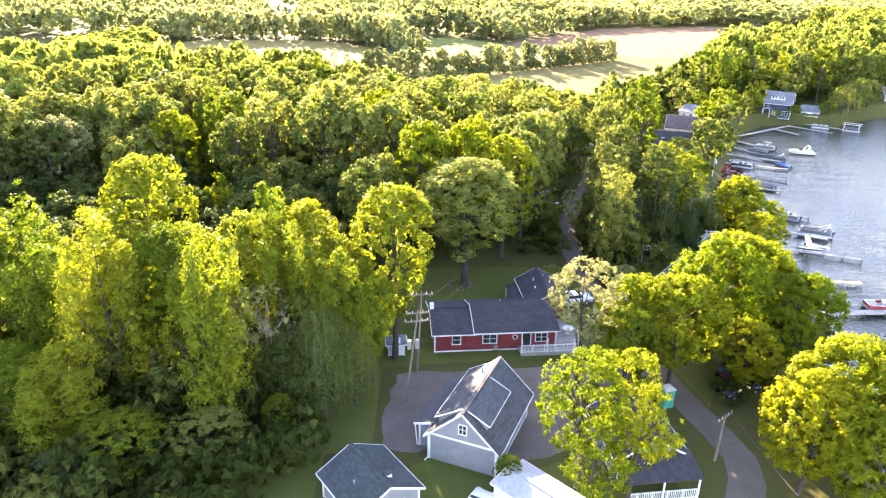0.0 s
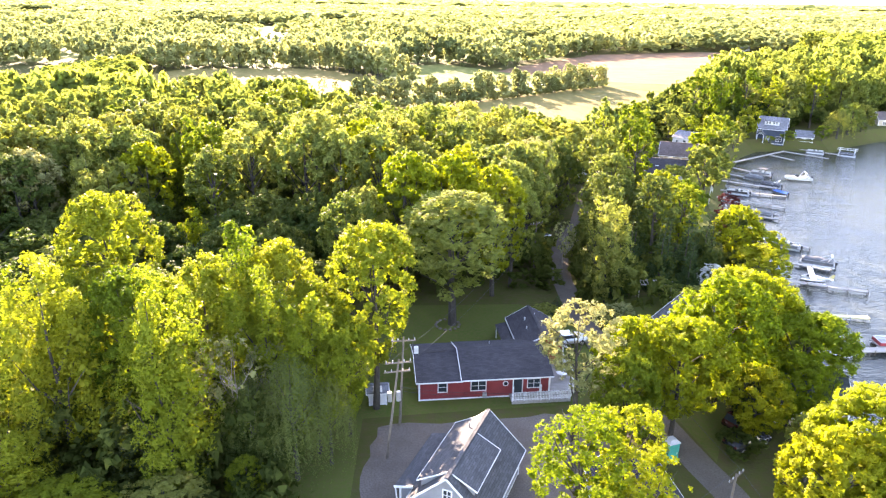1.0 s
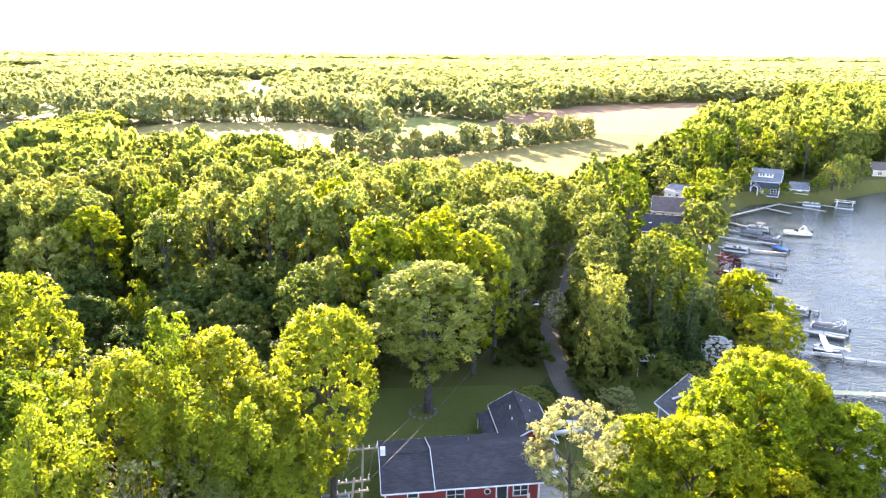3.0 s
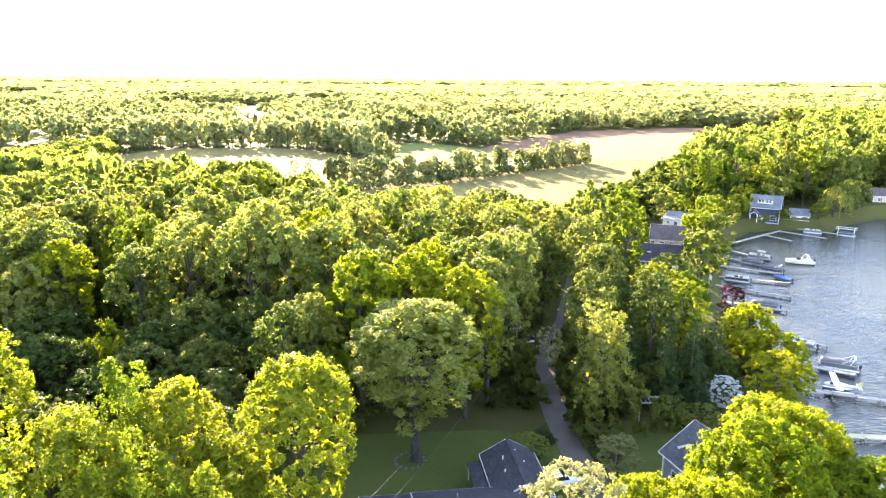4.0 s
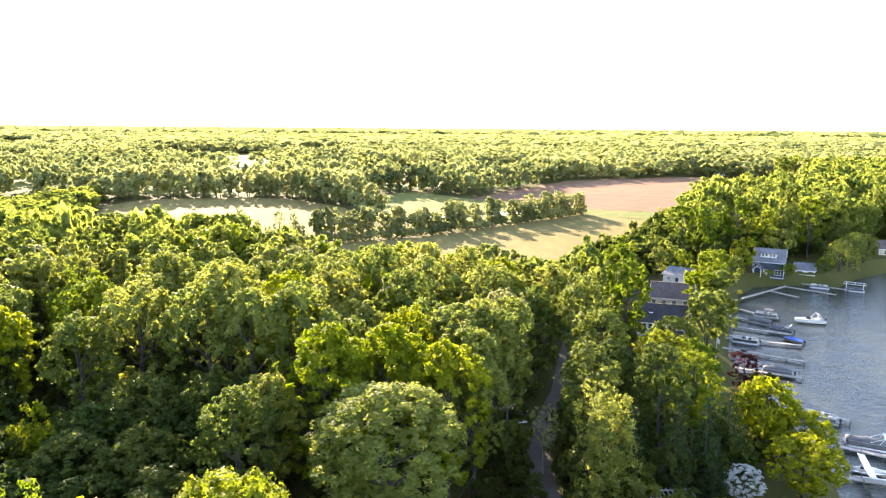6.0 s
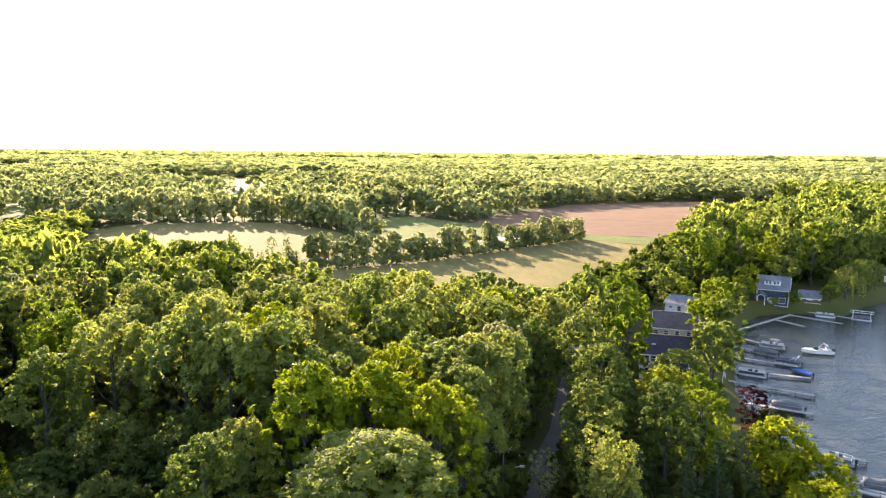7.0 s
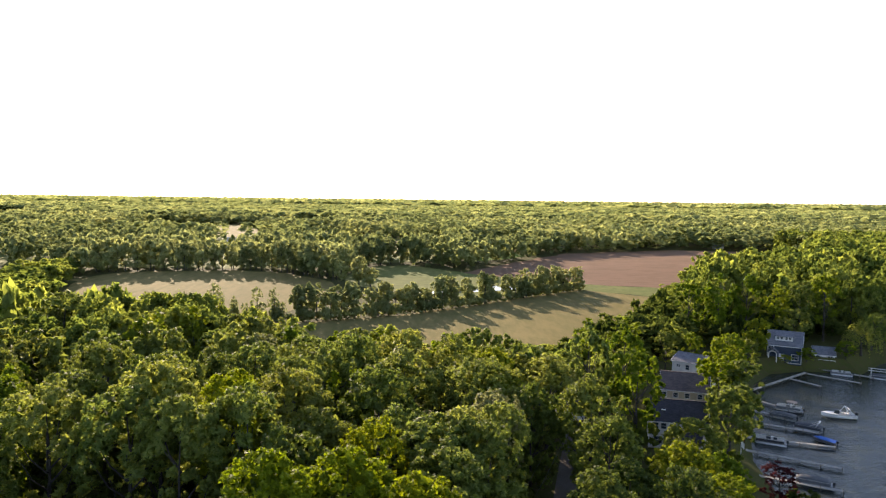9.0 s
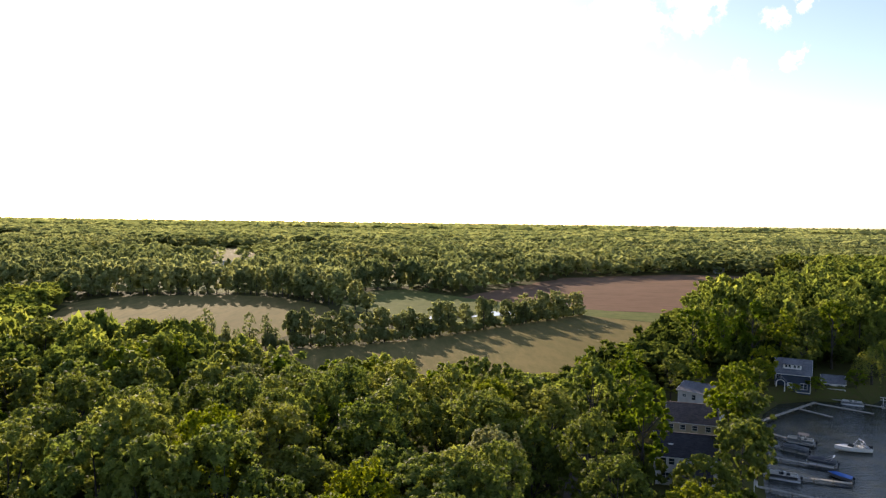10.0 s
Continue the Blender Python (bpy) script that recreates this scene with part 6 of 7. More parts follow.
def speed_boat(x, y, rot, ln=6.0, hull=None, label="white motorboat with open cockpit on the lake", cover=None):
    k = ln / 6.0
    o = thing("motorboat", pose(x, y, 0, 0, 0, rot) @ Matrix.Diagonal((k, k, k, 1)), label, "boat", "boats on the lake")
    ln = 6.0
    bm = bmesh.new()
    rows = []
    n = 9
    for i in range(n + 1):
        f = i / n
        xx = -ln / 2 + ln * f
        w = 1.15 * (1 - max(0, (f - 0.45) / 0.55) ** 2.2)
        keel = -0.25 + 0.75 * max(0, (f - 0.6) / 0.4) ** 2
        gun = 0.75 + 0.25 * f
        rows.append([bm.verts.new(p) for p in ((xx, -w - 0.001, gun), (xx, -w * 0.86, 0.15 + 0.3 * f * f), (xx, 0, keel), (xx, w * 0.86, 0.15 + 0.3 * f * f), (xx, w + 0.001, gun))])
    for i in range(n):
        for j in range(4):
            bm.faces.new((rows[i][j], rows[i][j + 1], rows[i + 1][j + 1], rows[i + 1][j]))
        if i >= 5:
            bm.faces.new((rows[i][4], rows[i][0], rows[i + 1][0], rows[i + 1][4]))
    bm.faces.new(rows[0])
    part("hull", bm, hull or WHITE, o)
    bm = bmesh.new()
    box(bm, -ln / 2 + 0.1, 0.3, -0.95, 0.95, 0.35, 0.42)
    part("cockpit_floor", bm, GREY_HULL, o)
    if cover:
        bm = bmesh.new()
        slab(bm, [(-ln / 2 + 0.1, -1.15, 0.85), (0.9, -1.15, 1.0), (0.9, 0, 1.5), (-ln / 2 + 0.1, 0, 1.3)], 0.05)
        slab(bm, [(-ln / 2 + 0.1, 0, 1.3), (0.9, 0, 1.5), (0.9, 1.15, 1.0), (-ln / 2 + 0.1, 1.15, 0.85)], 0.05)
        slab(bm, [(0.9, -1.15, 1.0), (ln / 2 - 0.2, 0, 1.05), (0.9, 0, 1.5)], 0.05)
        slab(bm, [(0.9, 0, 1.5), (ln / 2 - 0.2, 0, 1.05), (0.9, 1.15, 1.0)], 0.05)
        part("cover", bm, cover, o, "peaked canvas cover")
    else:
        bm = bmesh.new()
        for s in (-1, 1):
            slab(bm, [(0.3, s * 0.95, 0.95), (0.9, s * 0.2, 0.95), (0.6, s * 0.2, 1.45), (0.05, s * 0.9, 1.4)], 0.03)
        part("windscreen", bm, GLASS, o)
        for a in ((-1.9, -1.3, -0.85, 0.85), (-0.6, 0.0, -0.8, -0.2), (-0.6, 0.0, 0.2, 0.8)):
            bm = bmesh.new()
            box(bm, *a, 0.42, 0.85)
            box(bm, a[0], a[0] + 0.15, a[2], a[3], 0.85, 1.2)
            part("seat", bm, VINYL, o)
        bm = bmesh.new()
        for s in (-1, 1):
            tube(bm, (-0.6, s * 1.05, 0.85), (-1.5, s * 1.0, 2.0), 0.045, 0.045, 5)
            tube(bm, (-2.2, s * 1.05, 0.85), (-1.5, s * 1.0, 2.0), 0.045, 0.045, 5)
        bar(bm, (-1.5, -1.0, 2.0), (-1.5, 1.0, 2.0), 0.12, 0.12)
        part("tower", bm, WHITE, o)
    outboard(o, -ln / 2 - 0.05)
    return o


pontoon_boat(82.8, 175.4, 143, 5.0, None, None, "pontoon boat with a raised dark canopy at a dock", CANVAS)
pontoon_boat(78.9, 170.5, 135, 4.8, GREY_HULL, GREY_CANVAS, "pontoon boat under a pale grey cover at a dock")
pontoon_boat(80.1, 164.0, 141, 4.8, BLACK, CANVAS, "pontoon boat under a dark canvas cover at a dock", None, True)
pontoon_boat(69.4, 157.0, 150, 5.0, BLACK, None, "dark-sided pontoon boat with cream seats at a dock")
speed_boat(79.2, 157.4, 128, 4.0, GREY_HULL, "motorboat under a bright blue cover at a dock", BLUE_CANVAS)
speed_boat(90.0, 171.0, 170, 6.2)
pontoon_boat(66.9, 139.8, 148, 5.0, GREY_HULL, GREY_CANVAS, "pontoon boat under a grey humped cover at a dock")
pontoon_boat(63.3, 120.9, 142, 4.9, GREY_HULL, None, "grey pontoon boat with pale seats at a dock")
pontoon_boat(64.6, 112.4, 152, 5.2, GREY_HULL, GREY_CANVAS, "covered grey pontoon boat with folded white top", None, True)
pontoon_boat(59.6, 83.6, 178, 5.2, RED_HULL, None, "red pontoon boat with cream seats at a dock")
pontoon_boat(111.0, 203.4, 150, 4.6, GREY_HULL, None, "pontoon boat moored off the cottage")
pontoon_boat(118.2, 199.8, 145, 4.6, BLACK, CANVAS, "dark covered pontoon boat under a boat lift")


def boat_lift():
    o = thing("boat_lift", pose(118.2, 199.8, 0, 0, 0, 145) @ Matrix.Diagonal((0.8, 0.8, 0.8, 1)), "white steel boat lift frame over a covered boat", "boat lift")
    for x in (-2.4, 2.4):
        for s in (-1, 1):
            bm = bmesh.new()
            tube(bm, (x, s * 1.7, -1.2), (x, s * 1.7, 2.6), 0.07, 0.07, 6)
            part("leg", bm, WHITE, o)
    for s in (-1, 1):
        bm = bmesh.new()
        bar(bm, (-3.2, s * 1.7, 2.6), (3.2, s * 1.7, 2.6), 0.12, 0.14)
        part("side_beam", bm, WHITE, o)
    for x in (-2.4, 0, 2.4):
        bm = bmesh.new()
        bar(bm, (x, -1.7, 2.67), (x, 1.7, 2.67), 0.08, 0.1)
        part("crossbar", bm, WHITE, o)


boat_lift()


def seaplane():
    o = thing("seaplane", pose(59.9, 104.5, 0, 0, 0, 159) @ Matrix.Diagonal((0.6, 0.6, 0.6, 1)), "small white high-winged seaplane on floats beside a dock", "seaplane")
    bm = bmesh.new()
    st = [(3.0, 0.25, 0.3, 1.5), (2.4, 0.42, 0.5, 1.5), (1.2, 0.5, 0.68, 1.6), (-0.3, 0.48, 0.66, 1.62), (-2.0, 0.28, 0.36, 1.62), (-4.3, 0.08, 0.14, 1.72)]
    rings = [[bm.verts.new((x, w * math.cos(a), zc + h * math.sin(a))) for a in [2 * math.pi * i / 12 for i in range(12)]] for x, w, h, zc in st]
    for r0, r1 in zip(rings[:-1], rings[1:]):
        for i in range(12):
            bm.faces.new((r0[i], r0[(i + 1) % 12], r1[(i + 1) % 12], r1[i]))
    bm.faces.new(rings[0])
    bm.faces.new(rings[-1][::-1])
    part("fuselage", bm, WHITE, o, "", True)
    for s in (-1, 1):
        bm = bmesh.new()
        prof = [(-0.75, 0.0), (-0.3, 0.10), (0.45, 0.12), (0.75, 0.02), (0.45, -0.04)]
        a = [bm.verts.new((0.7 + px, 0, 2.35 + pz)) for px, pz in prof]
        b = [bm.verts.new((0.7 + px * 0.86, s * 5.2, 2.47 + pz * 0.8)) for px, pz in prof]
        bm.faces.new(a)
        bm.faces.new(b[::-1])
        for i in range(5):
            j = (i + 1) % 5
            bm.faces.new((a[j], a[i], b[i], b[j]))
        part("wing", bm, WHITE, o)
        bm = bmesh.new()
        tube(bm, (0.7, s * 0.5, 1.2), (0.7, s * 2.6, 2.38), 0.05, 0.05, 6)
        for x in (1.6, -0.6):
            tube(bm, (x, s * 0.4, 1.1), (x, s * 1.05, 0.4), 0.05, 0.05, 6)
        part("strut", bm, STEEL, o)
        bm = bmesh.new()
        fl = [(3.0, 0.05, 0.3), (2.4, 0.25, 0.22), (1.0, 0.32, 0.2), (-1.0, 0.3, 0.22), (-3.0, 0.1, 0.36)]
        rg = [[bm.verts.new((x, s * 1.1 + dx * w, z)) for dx, z in ((-1, zc + 0.22), (1, zc + 0.22), (1, zc), (0, zc - 0.3), (-1, zc))] for x, w, zc in fl]
        for r0, r1 in zip(rg[:-1], rg[1:]):
            for i in range(5):
                bm.faces.new((r0[i], r0[(i + 1) % 5], r1[(i + 1) % 5], r1[i]))
        bm.faces.new(rg[0])
        bm.faces.new(rg[-1][::-1])
        part("float", bm, STEEL, o)
        bm = bmesh.new()
        slab(bm, [(-4.4, 0, 1.8), (-3.5, 0, 1.8), (-3.7, s * 1.6, 1.82), (-4.4, s * 1.6, 1.82)], 0.06)
        part("tailplane", bm, WHITE, o)
    bm = bmesh.new()
    pts = [(-4.5, 1.75), (-3.3, 1.75), (-4.0, 2.9), (-4.6, 2.95)]
    a = [bm.verts.new((x, -0.03, z)) for x, z in pts]
    b = [bm.verts.new((x, 0.03, z)) for x, z in pts]
    bm.faces.new(a)
    bm.faces.new(b[::-1])
    for i in range(4):
        j = (i + 1) % 4
        bm.faces.new((a[j], a[i], b[i], b[j]))
    part("fin", bm, two_scale("faded_gold_paint", (0.45, 0.38, 0.16), (0.5, 0.42, 0.2), (0.4, 0.33, 0.13), 1, 8, 0.5), o, "faded gold tail fin")
    bm = bmesh.new()
    bar(bm, (3.08, -0.9, 1.3), (3.08, 0.9, 1.7), 0.05, 0.14)
    part("propeller", bm, BLACK, o)
    bm = bmesh.new()
    box(bm, 0.9, 1.9, -0.46, 0.46, 1.75, 2.25)
    part("cabin_glass", bm, GLASS, o)


seaplane()


# ---- poles and wires ----
def wire(a, b, sag=0.5, r=0.018):
    cu = bpy.data.curves.new("wire", "CURVE")
    cu.dimensions, cu.bevel_depth, cu.bevel_resolution = "3D", r, 0
    sp = cu.splines.new("POLY")
    sp.points.add(12)
    a, b = Vector(a), Vector(b)
    for i in range(13):
        f = i / 12
        p = a.lerp(b, f)
        sp.points[i].co = (p.x, p.y, p.z - 4 * sag * f * (1 - f), 1)
    ob = new("wire", cu)
    ob.data.materials.append(BLACK)
    return tagged(ob, "thin dark overhead wire between poles", "wire", "overhead wires")


def utility_pole(base, top, arms=(0.35, 1.2), arm_rot=20, lamp=None, cans=0, label="weathered wooden utility pole with crossarms"):
    b, t = Vector(base), Vector(top)
    o = thing("utility_pole", Matrix.Translation(b), label, "utility pole", "utility poles")
    d = t - b
    bm = bmesh.new()
    tube(bm, (0, 0, -0.5), d, 0.14, 0.085, 9)
    part("pole", bm, POLE_WOOD, o)
    u = Vector((math.cos(radians(arm_rot)), math.sin(radians(arm_rot)), 0))
    for drop in arms:
        p = d * (1 - drop / d.length)
        bm = bmesh.new()
        bar(bm, p - u * 1.15, p + u * 1.15, 0.11, 0.13)
        ar = part("crossarm", bm, POLE_WOOD, o)
        for k in (-1.05, -0.5, 0.5, 1.05):
            bm = bmesh.new()
            q = p + u * k
            tube(bm, q + Vector((0, 0, 0.06)), q + Vector((0, 0, 0.26)), 0.05, 0.035, 6)
            part("insulator", bm, STEEL, ar)
    for k in range(cans):
        q = d * (1 - 3.6 / d.length) + u * (0.38 if k else -0.38)
        bm = bmesh.new()
        tube(bm, q - Vector((0, 0, 0.45)), q + Vector((0, 0, 0.45)), 0.2, 0.2, 10)
        part("transformer", bm, STEEL, o, "grey transformer can")
    if lamp:
        z, ln = lamp
        bm = bmesh.new()
        q = Vector((0, 0, z))
        tube(bm, q, q + Vector((ln, 0, 0.3)), 0.035, 0.03, 6)
        box(bm, ln - 0.1, ln + 0.4, -0.12, 0.12, z + 0.22, z + 0.38)
        part("lamp_arm", bm, STEEL, o, "street lamp on a short arm")
    return o


utility_pole((-3.42, 57.2, LAND), (-2.22, 57.6, 11.9), (0.3, 1.15), 12, None, 2, "leaning wooden utility pole with two crossarms and transformers")
utility_pole((-2.5, 62.4, LAND), (-2.05, 62.4, 11.6), (0.4,), 8)
utility_pole((15.95, 104.2, LAND), (15.95, 104.4, 9.6), (0.35,), 30, (5.2, 1.9), 0, "wooden utility pole with a street lamp beside the lane")
utility_pole((24.2, 49.2, LAND), (24.4, 49.3, 6.8), (0.3,), 40, None, 0, "short wooden utility pole beside the lane")
utility_pole((40.6, 167.6, ground_z(0, 167)), (40.5, 167.4, 11.4), (0.35, 1.3), 15)
for k in (-1, 1):
    wire((-2.2 + 0.9 * k, 57.5, 11.6), (-2.0 + 0.9 * k, 62.3, 11.9), 0.15)
    wire((-2.2 + 0.9 * k, 57.6, 11.6), (15.95 + 0.8 * k, 104.3, 9.5), 1.4)
    wire((15.95 + 0.8 * k, 104.3, 9.5), (40.5 + 0.9 * k, 167.4, 11.1), 1.6)
for z in (4.9, 5.3):
    wire((-2.4, 62.3, z + 1.0), (20.5, 63.5, z + 1.4), 1.1)
wire((24.4, 49.2, 7.4), (20.3, 47.8, 4.9), 0.25)
wire((24.4, 49.2, 7.5), (22.4, 66, 7.2), 0.5)
wire((24.4, 49.2, 7.5), (27, 30, 7.6), 0.5)
utility_pole((22.6, 66.2, LAND), (22.6, 66.2, 7.6), (0.4,), 40, None, 0, "short wooden utility pole half hidden by maples")


# ---- cars and yard things ----
def car(x, y, rot, paint, label, suv=True):
    o = thing("car", pose(x, y, LAND + 0.02, 0, 0, rot), label, "car", "parked cars")
    L, W = 4.5, 1.8
    bm = bmesh.new()
    prof = [(-2.2, 0.35), (2.2, 0.35), (2.25, 0.7), (2.1, 0.92), (1.0, 1.02), (-2.15, 1.0), (-2.25, 0.7)]
    a = [bm.verts.new((px, -W / 2, pz)) for px, pz in prof]
    b = [bm.verts.new((px, W / 2, pz)) for px, pz in prof]
    bm.faces.new(a)
    bm.faces.new(b[::-1])
    for i in range(7):
        j = (i + 1) % 7
        bm.faces.new((a[j], a[i], b[i], b[j]))
    bmesh.ops.bevel(bm, geom=bm.edges[:], offset=0.07, segments=2, affect="EDGES")
    part("body", bm, paint, o, "", True)
    top = 1.68 if suv else 1.42
    bm = bmesh.new()
    back = -2.0 if suv else -1.5
    lo = [(back, 0.98), (1.05, 0.98)]
    hi = [(back + 0.25, top), (0.25, top)]
    v0 = [bm.verts.new(p) for p in ((lo[0][0], -0.84, lo[0][1]), (lo[1][0], -0.84, lo[1][1]), (lo[1][0], 0.84, lo[1][1]), (lo[0][0], 0.84, lo[0][1]))]
    v1 = [bm.verts.new(p) for p in ((hi[0][0], -0.68, top - 0.06), (hi[1][0], -0.68, top - 0.06), (hi[1][0], 0.68, top - 0.06), (hi[0][0], 0.68, top - 0.06))]
    for i in range(4):
        j = (i + 1) % 4
        bm.faces.new((v0[i], v0[j], v1[j], v1[i]))
    bm.faces.new(v1)
    part("cabin_glass", bm, GLASS, o, "dark tinted glass")
    bm = bmesh.new()
    box(bm, hi[0][0] - 0.03, hi[1][0] + 0.03, -0.71, 0.71, top - 0.06, top)
    bmesh.ops.bevel(bm, geom=bm.edges[:], offset=0.025, segments=1, affect="EDGES")
    part("roof_panel", bm, paint, o)
    for px in (-1.4, 1.4):
        for s in (-1, 1):
            bm = bmesh.new()
            tube(bm, (px, s * 0.72, 0.34), (px, s * 0.93, 0.34), 0.34, 0.34, 14)
            w = part("wheel", bm, BLACK, o)
            bm = bmesh.new()
            tube(bm, (px, s * 0.91, 0.34), (px, s * 0.945, 0.34), 0.2, 0.19, 10)
            part("rim", bm, STEEL, w)
    for s in (-1, 1):
        bm = bmesh.new()
        box(bm, 2.12, 2.27, s * 0.65 - 0.18, s * 0.65 + 0.18, 0.66, 0.82)
        part("headlight", bm, VINYL, o)
        bm = bmesh.new()
        box(bm, -2.27, -2.14, s * 0.7 - 0.12, s * 0.7 + 0.12, 0.72, 0.92)
        part("tail_light", bm, CAR_RED, o)
    return o


car(18.2, 118.6, 8, CAR_DARK, "dark sport utility car parked beside the lane")
car(2.9, 42.0, 62, CAR_WHITE, "pale silver car parked on the lawn", False)
car(17.0, 79.8, 12, CAR_WHITE, "white car parked beside the red garage", False)
car(31.2, 63.0, 35, CAR_RED, "dark red car parked under maples")
car(30.2, 59.6, 25, CAR_DARK, "black car parked under maples", False)
car(34.6, 158.4, 70, CAR_DARK, "dark car parked near the white-gabled garage")


def portable_toilet():
    o = thing("portable_toilet", pose(22.2, 57.3, LAND, 0, 0, 20), "teal plastic portable toilet beside the lane", "portable toilet")
    bm = bmesh.new()
    box(bm, -0.56, 0.56, -0.56, 0.56, 0.12, 2.1)
    bmesh.ops.bevel(bm, geom=[e for e in bm.edges if abs(e.verts[0].co.z - e.verts[1].co.z) > 1], offset=0.06, segments=1, affect="EDGES")
    part("cabin", bm, TEAL, o)
    bm = bmesh.new()
    v = [bm.verts.new(p) for p in ((-0.62, -0.62, 2.1), (0.62, -0.62, 2.1), (0.62, 0.62, 2.1), (-0.62, 0.62, 2.1), (-0.3, -0.3, 2.36), (0.3, -0.3, 2.36), (0.3, 0.3, 2.36), (-0.3, 0.3, 2.36))]
    for f in ((3, 2, 1, 0), (4, 5, 6, 7), (0, 1, 5, 4), (1, 2, 6, 5), (2, 3, 7, 6), (3, 0, 4, 7)):
        bm.faces.new([v[i] for i in f])
    part("roof", bm, VINYL, o, "translucent white roof")
    bm = bmesh.new()
    box(bm, -0.4, 0.4, -0.585, -0.555, 0.2, 1.95)
    dr = part("door", bm, TEAL, o)
    bm = bmesh.new()
    box(bm, 0.25, 0.33, -0.61, -0.585, 1.0, 1.2)
    part("latch", bm, WHITE, dr)
    bm = bmesh.new()
    box(bm, -0.6, 0.6, -0.6, 0.6, 0.0, 0.12)
    part("skid", bm, BLACK, o)


portable_toilet()


def pergola():
    o = thing("pergola", pose(31.2, 93.4, LAND, 0, 0, -2), "pale open timber pergola frame on the shaded lawn", "pergola")
    bm = bmesh.new()
    for s in (-1, 1):
        bar(bm, (-2.6, s * 0.8, 2.4), (2.6, s * 0.8, 2.4), 0.09, 0.16)
    part("beams", bm, PLANK, o)
    for i in range(11):
        bm = bmesh.new()
        x = -2.5 + 0.5 * i
        bar(bm, (x, -0.95, 2.52), (x, 0.95, 2.52), 0.06, 0.09)
        part("slat", bm, PLANK, o)
    for x in (-2.2, 2.2):
        for s in (-1, 1):
            bm = bmesh.new()
            box(bm, x - 0.06, x + 0.06, s * 0.8 - 0.06, s * 0.8 + 0.06, -0.2, 2.32)
            part("post", bm, PLANK, o)


pergola()


def flagpole():
    o = thing("flagpole", pose(57.2, 142.6, 1.2), "slim white flagpole with furled flags on the lakeside lawn", "flagpole")
    bm = bmesh.new()
    tube(bm, (0, 0, -0.3), (0, 0, 6.2), 0.06, 0.035, 8)
    part("pole", bm, WHITE, o)
    for z, m in ((4.7, CAR_RED), (3.6, WHITE)):
        bm = bmesh.new()
        v = [[bm.verts.new((0.06 + 0.09 * i, 0.05 * math.sin(i * 1.7 + j), z + 0.9 * j - 0.12 * i)) for j in (0, 1)] for i in range(6)]
        for i in range(5):
            bm.faces.new((v[i][0], v[i + 1][0], v[i + 1][1], v[i][1]))
        bmesh.ops.solidify(bm, geom=bm.faces[:], thickness=0.02)
        part("flag", bm, m, o)


flagpole()


def bench_ring():
    """A low ring of stones round the oak's foot."""
    for i in range(14):
        a = 2 * math.pi * i / 14
        bm = bmesh.new()
        bmesh.ops.create_icosphere(bm, subdivisions=1, radius=0.22, matrix=pose(0, 0, 0.08, 0, 0, 40 * i) @ Matrix.Diagonal((1.2, 0.9, 0.7, 1)))
        ob = part("stone", bm, GRAVEL)
        ob.matrix_basis = pose(2.4 + math.cos(a) * 1.5, 84.4 + math.sin(a) * 1.5, LAND)
        tagged(ob, "pale grey border stone round an oak's foot", "stone", "stones round the oak")


bench_ring()


def bare_tree(x, y, H, R, lean=0):
    rng = np.random.default_rng(int(x * 7 + y + 900))
    o = thing("tree", pose(x, y, LAND, lean, 0, 0), "bare grey tree with dead branches", "tree", "bare trees")
    bm = trunk_bm(rng, "round", H, R, True, 0.55)
    part("trunk", bm, TWIG, o)
    c = new("crown", fast_mesh("crown", *crown_arrays(rng, "sparse", H, R * 0.9, 900, 0.12), LEAF["pale"]))
    c.parent = o


for k in ((-15.6, 55.5, 14.5, 3.2, 8), (-13.2, 56.4, 12, 2.6, -6), (-18.4, 54.8, 13, 2.8, 4), (-12, 61.5, 15, 3, 0), (20.0, 102.5, 9, 2.2, 3)):
    bare_tree(*k)

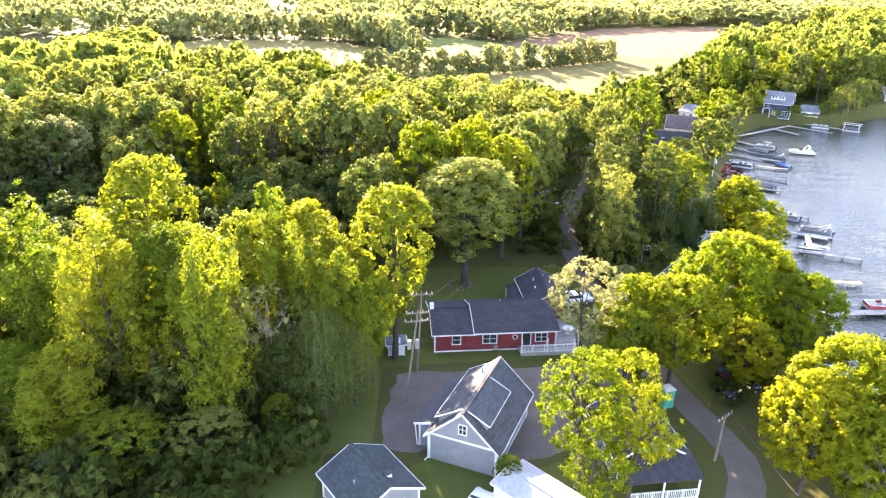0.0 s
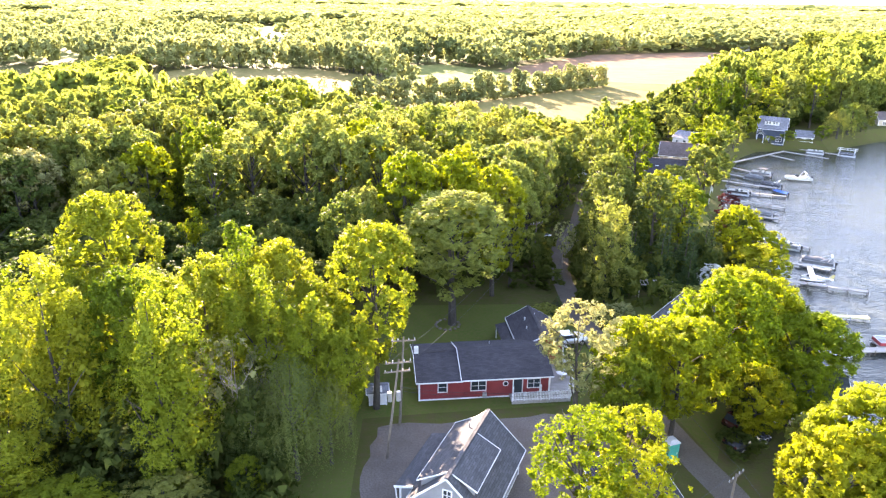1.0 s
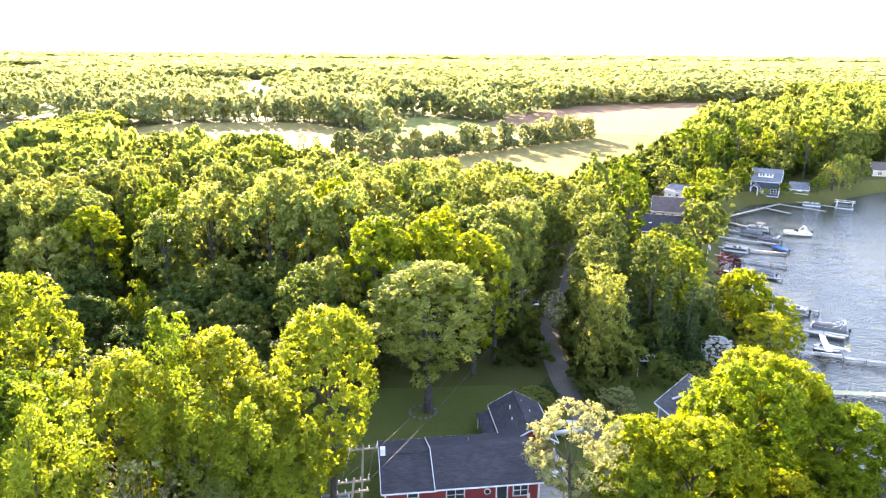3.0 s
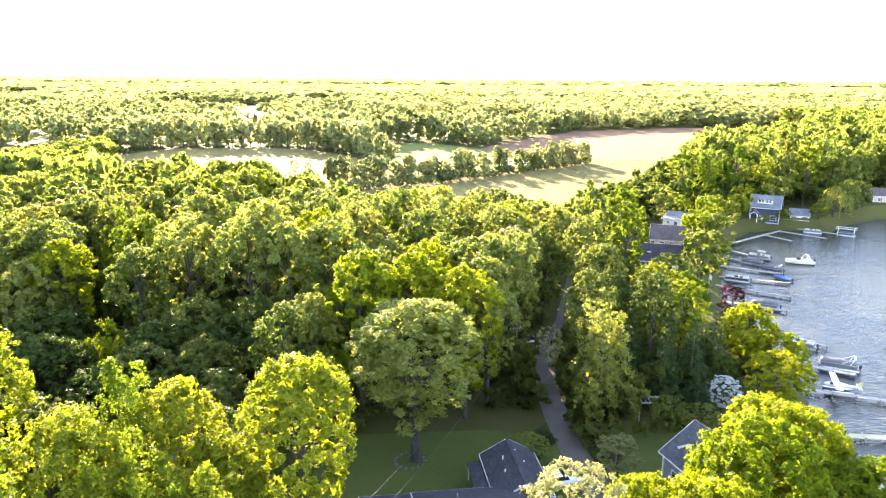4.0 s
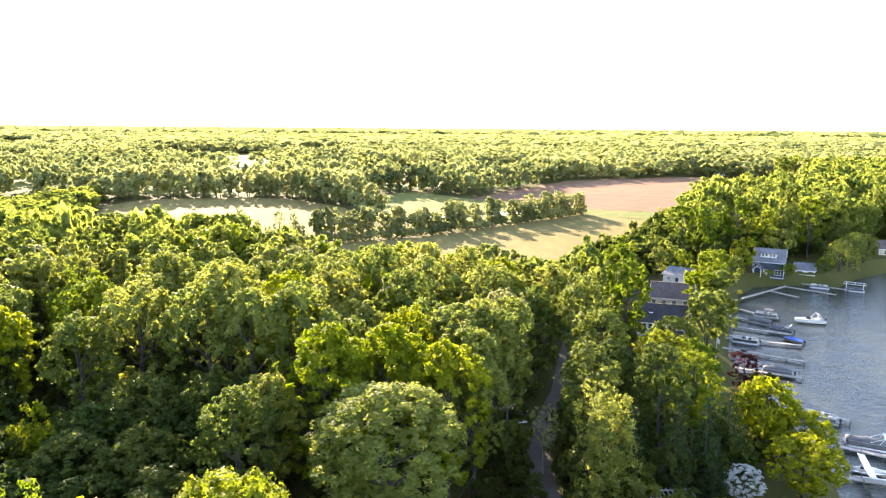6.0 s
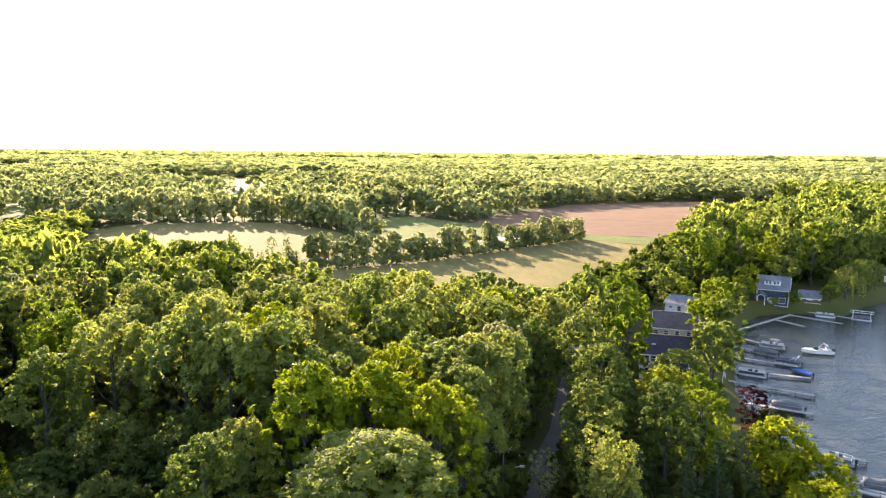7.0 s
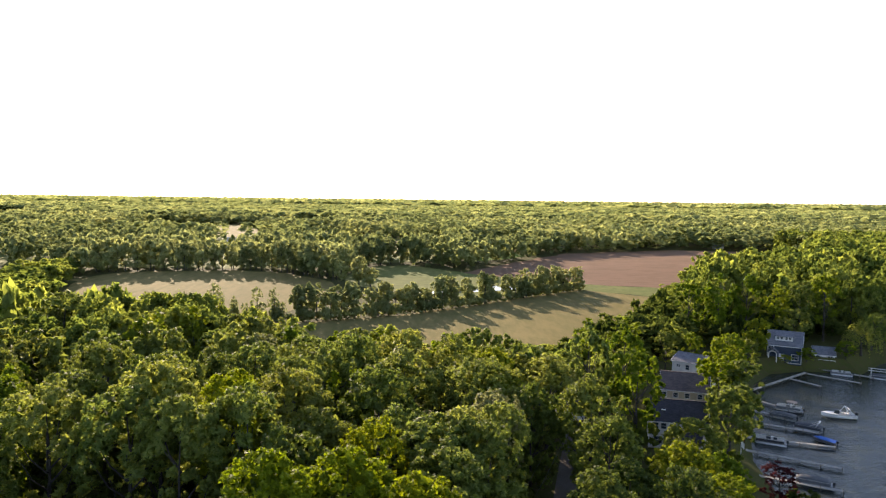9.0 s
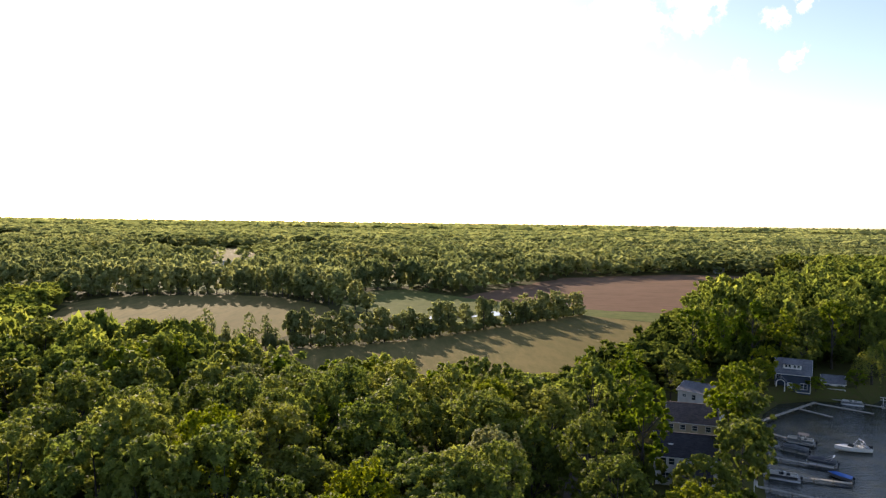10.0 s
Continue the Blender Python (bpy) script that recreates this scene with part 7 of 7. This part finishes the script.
# undergrowth on the wood's floor
under = scatter(np.random.default_rng(77), -80, 60, 50, 150, 4.4)
uk = inside(under, NEARWOOD) & ~inside(under, YARD) & ~near_line(under, ROAD, 2.6)
under = under[uk & (np.abs(under[:, 0] - 4) < 30 + 0.7 * under[:, 1])]
front = scatter(np.random.default_rng(79), -62, -11, 36, 55, 2.9)
front = front[(front[:, 0] < -11 - 0.9 * np.maximum(46 - front[:, 1], 0))]
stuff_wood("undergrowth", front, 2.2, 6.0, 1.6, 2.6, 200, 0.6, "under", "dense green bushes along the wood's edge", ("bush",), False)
young = scatter(np.random.default_rng(80), -64, -9, 52, 76, 3.8)
young = young[~inside(young, YARD) & (young[:, 0] < -11)]
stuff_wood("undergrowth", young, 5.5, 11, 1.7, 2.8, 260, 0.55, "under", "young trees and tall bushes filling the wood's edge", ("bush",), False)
stuff_wood("undergrowth", under, 2.5, 6.5, 1.8, 3.0, 110, 0.8, "under", "green undergrowth beneath the trees, canopy shade put into its leaf colour", ("bush",), False)
east_under = scatter(np.random.default_rng(78), 40, 240, 160, 300, 6.0)
east_under = east_under[inside(east_under, EASTWOOD) & ~inside(east_under, LAKESIDE) & ~near_line(east_under, ROAD, 3) & (east_under[:, 1] < 255 + 0.1 * east_under[:, 0])]
for hx, hy, hr in HOUSES:
    east_under = east_under[np.hypot(east_under[:, 0] - hx, east_under[:, 1] - hy) > hr]
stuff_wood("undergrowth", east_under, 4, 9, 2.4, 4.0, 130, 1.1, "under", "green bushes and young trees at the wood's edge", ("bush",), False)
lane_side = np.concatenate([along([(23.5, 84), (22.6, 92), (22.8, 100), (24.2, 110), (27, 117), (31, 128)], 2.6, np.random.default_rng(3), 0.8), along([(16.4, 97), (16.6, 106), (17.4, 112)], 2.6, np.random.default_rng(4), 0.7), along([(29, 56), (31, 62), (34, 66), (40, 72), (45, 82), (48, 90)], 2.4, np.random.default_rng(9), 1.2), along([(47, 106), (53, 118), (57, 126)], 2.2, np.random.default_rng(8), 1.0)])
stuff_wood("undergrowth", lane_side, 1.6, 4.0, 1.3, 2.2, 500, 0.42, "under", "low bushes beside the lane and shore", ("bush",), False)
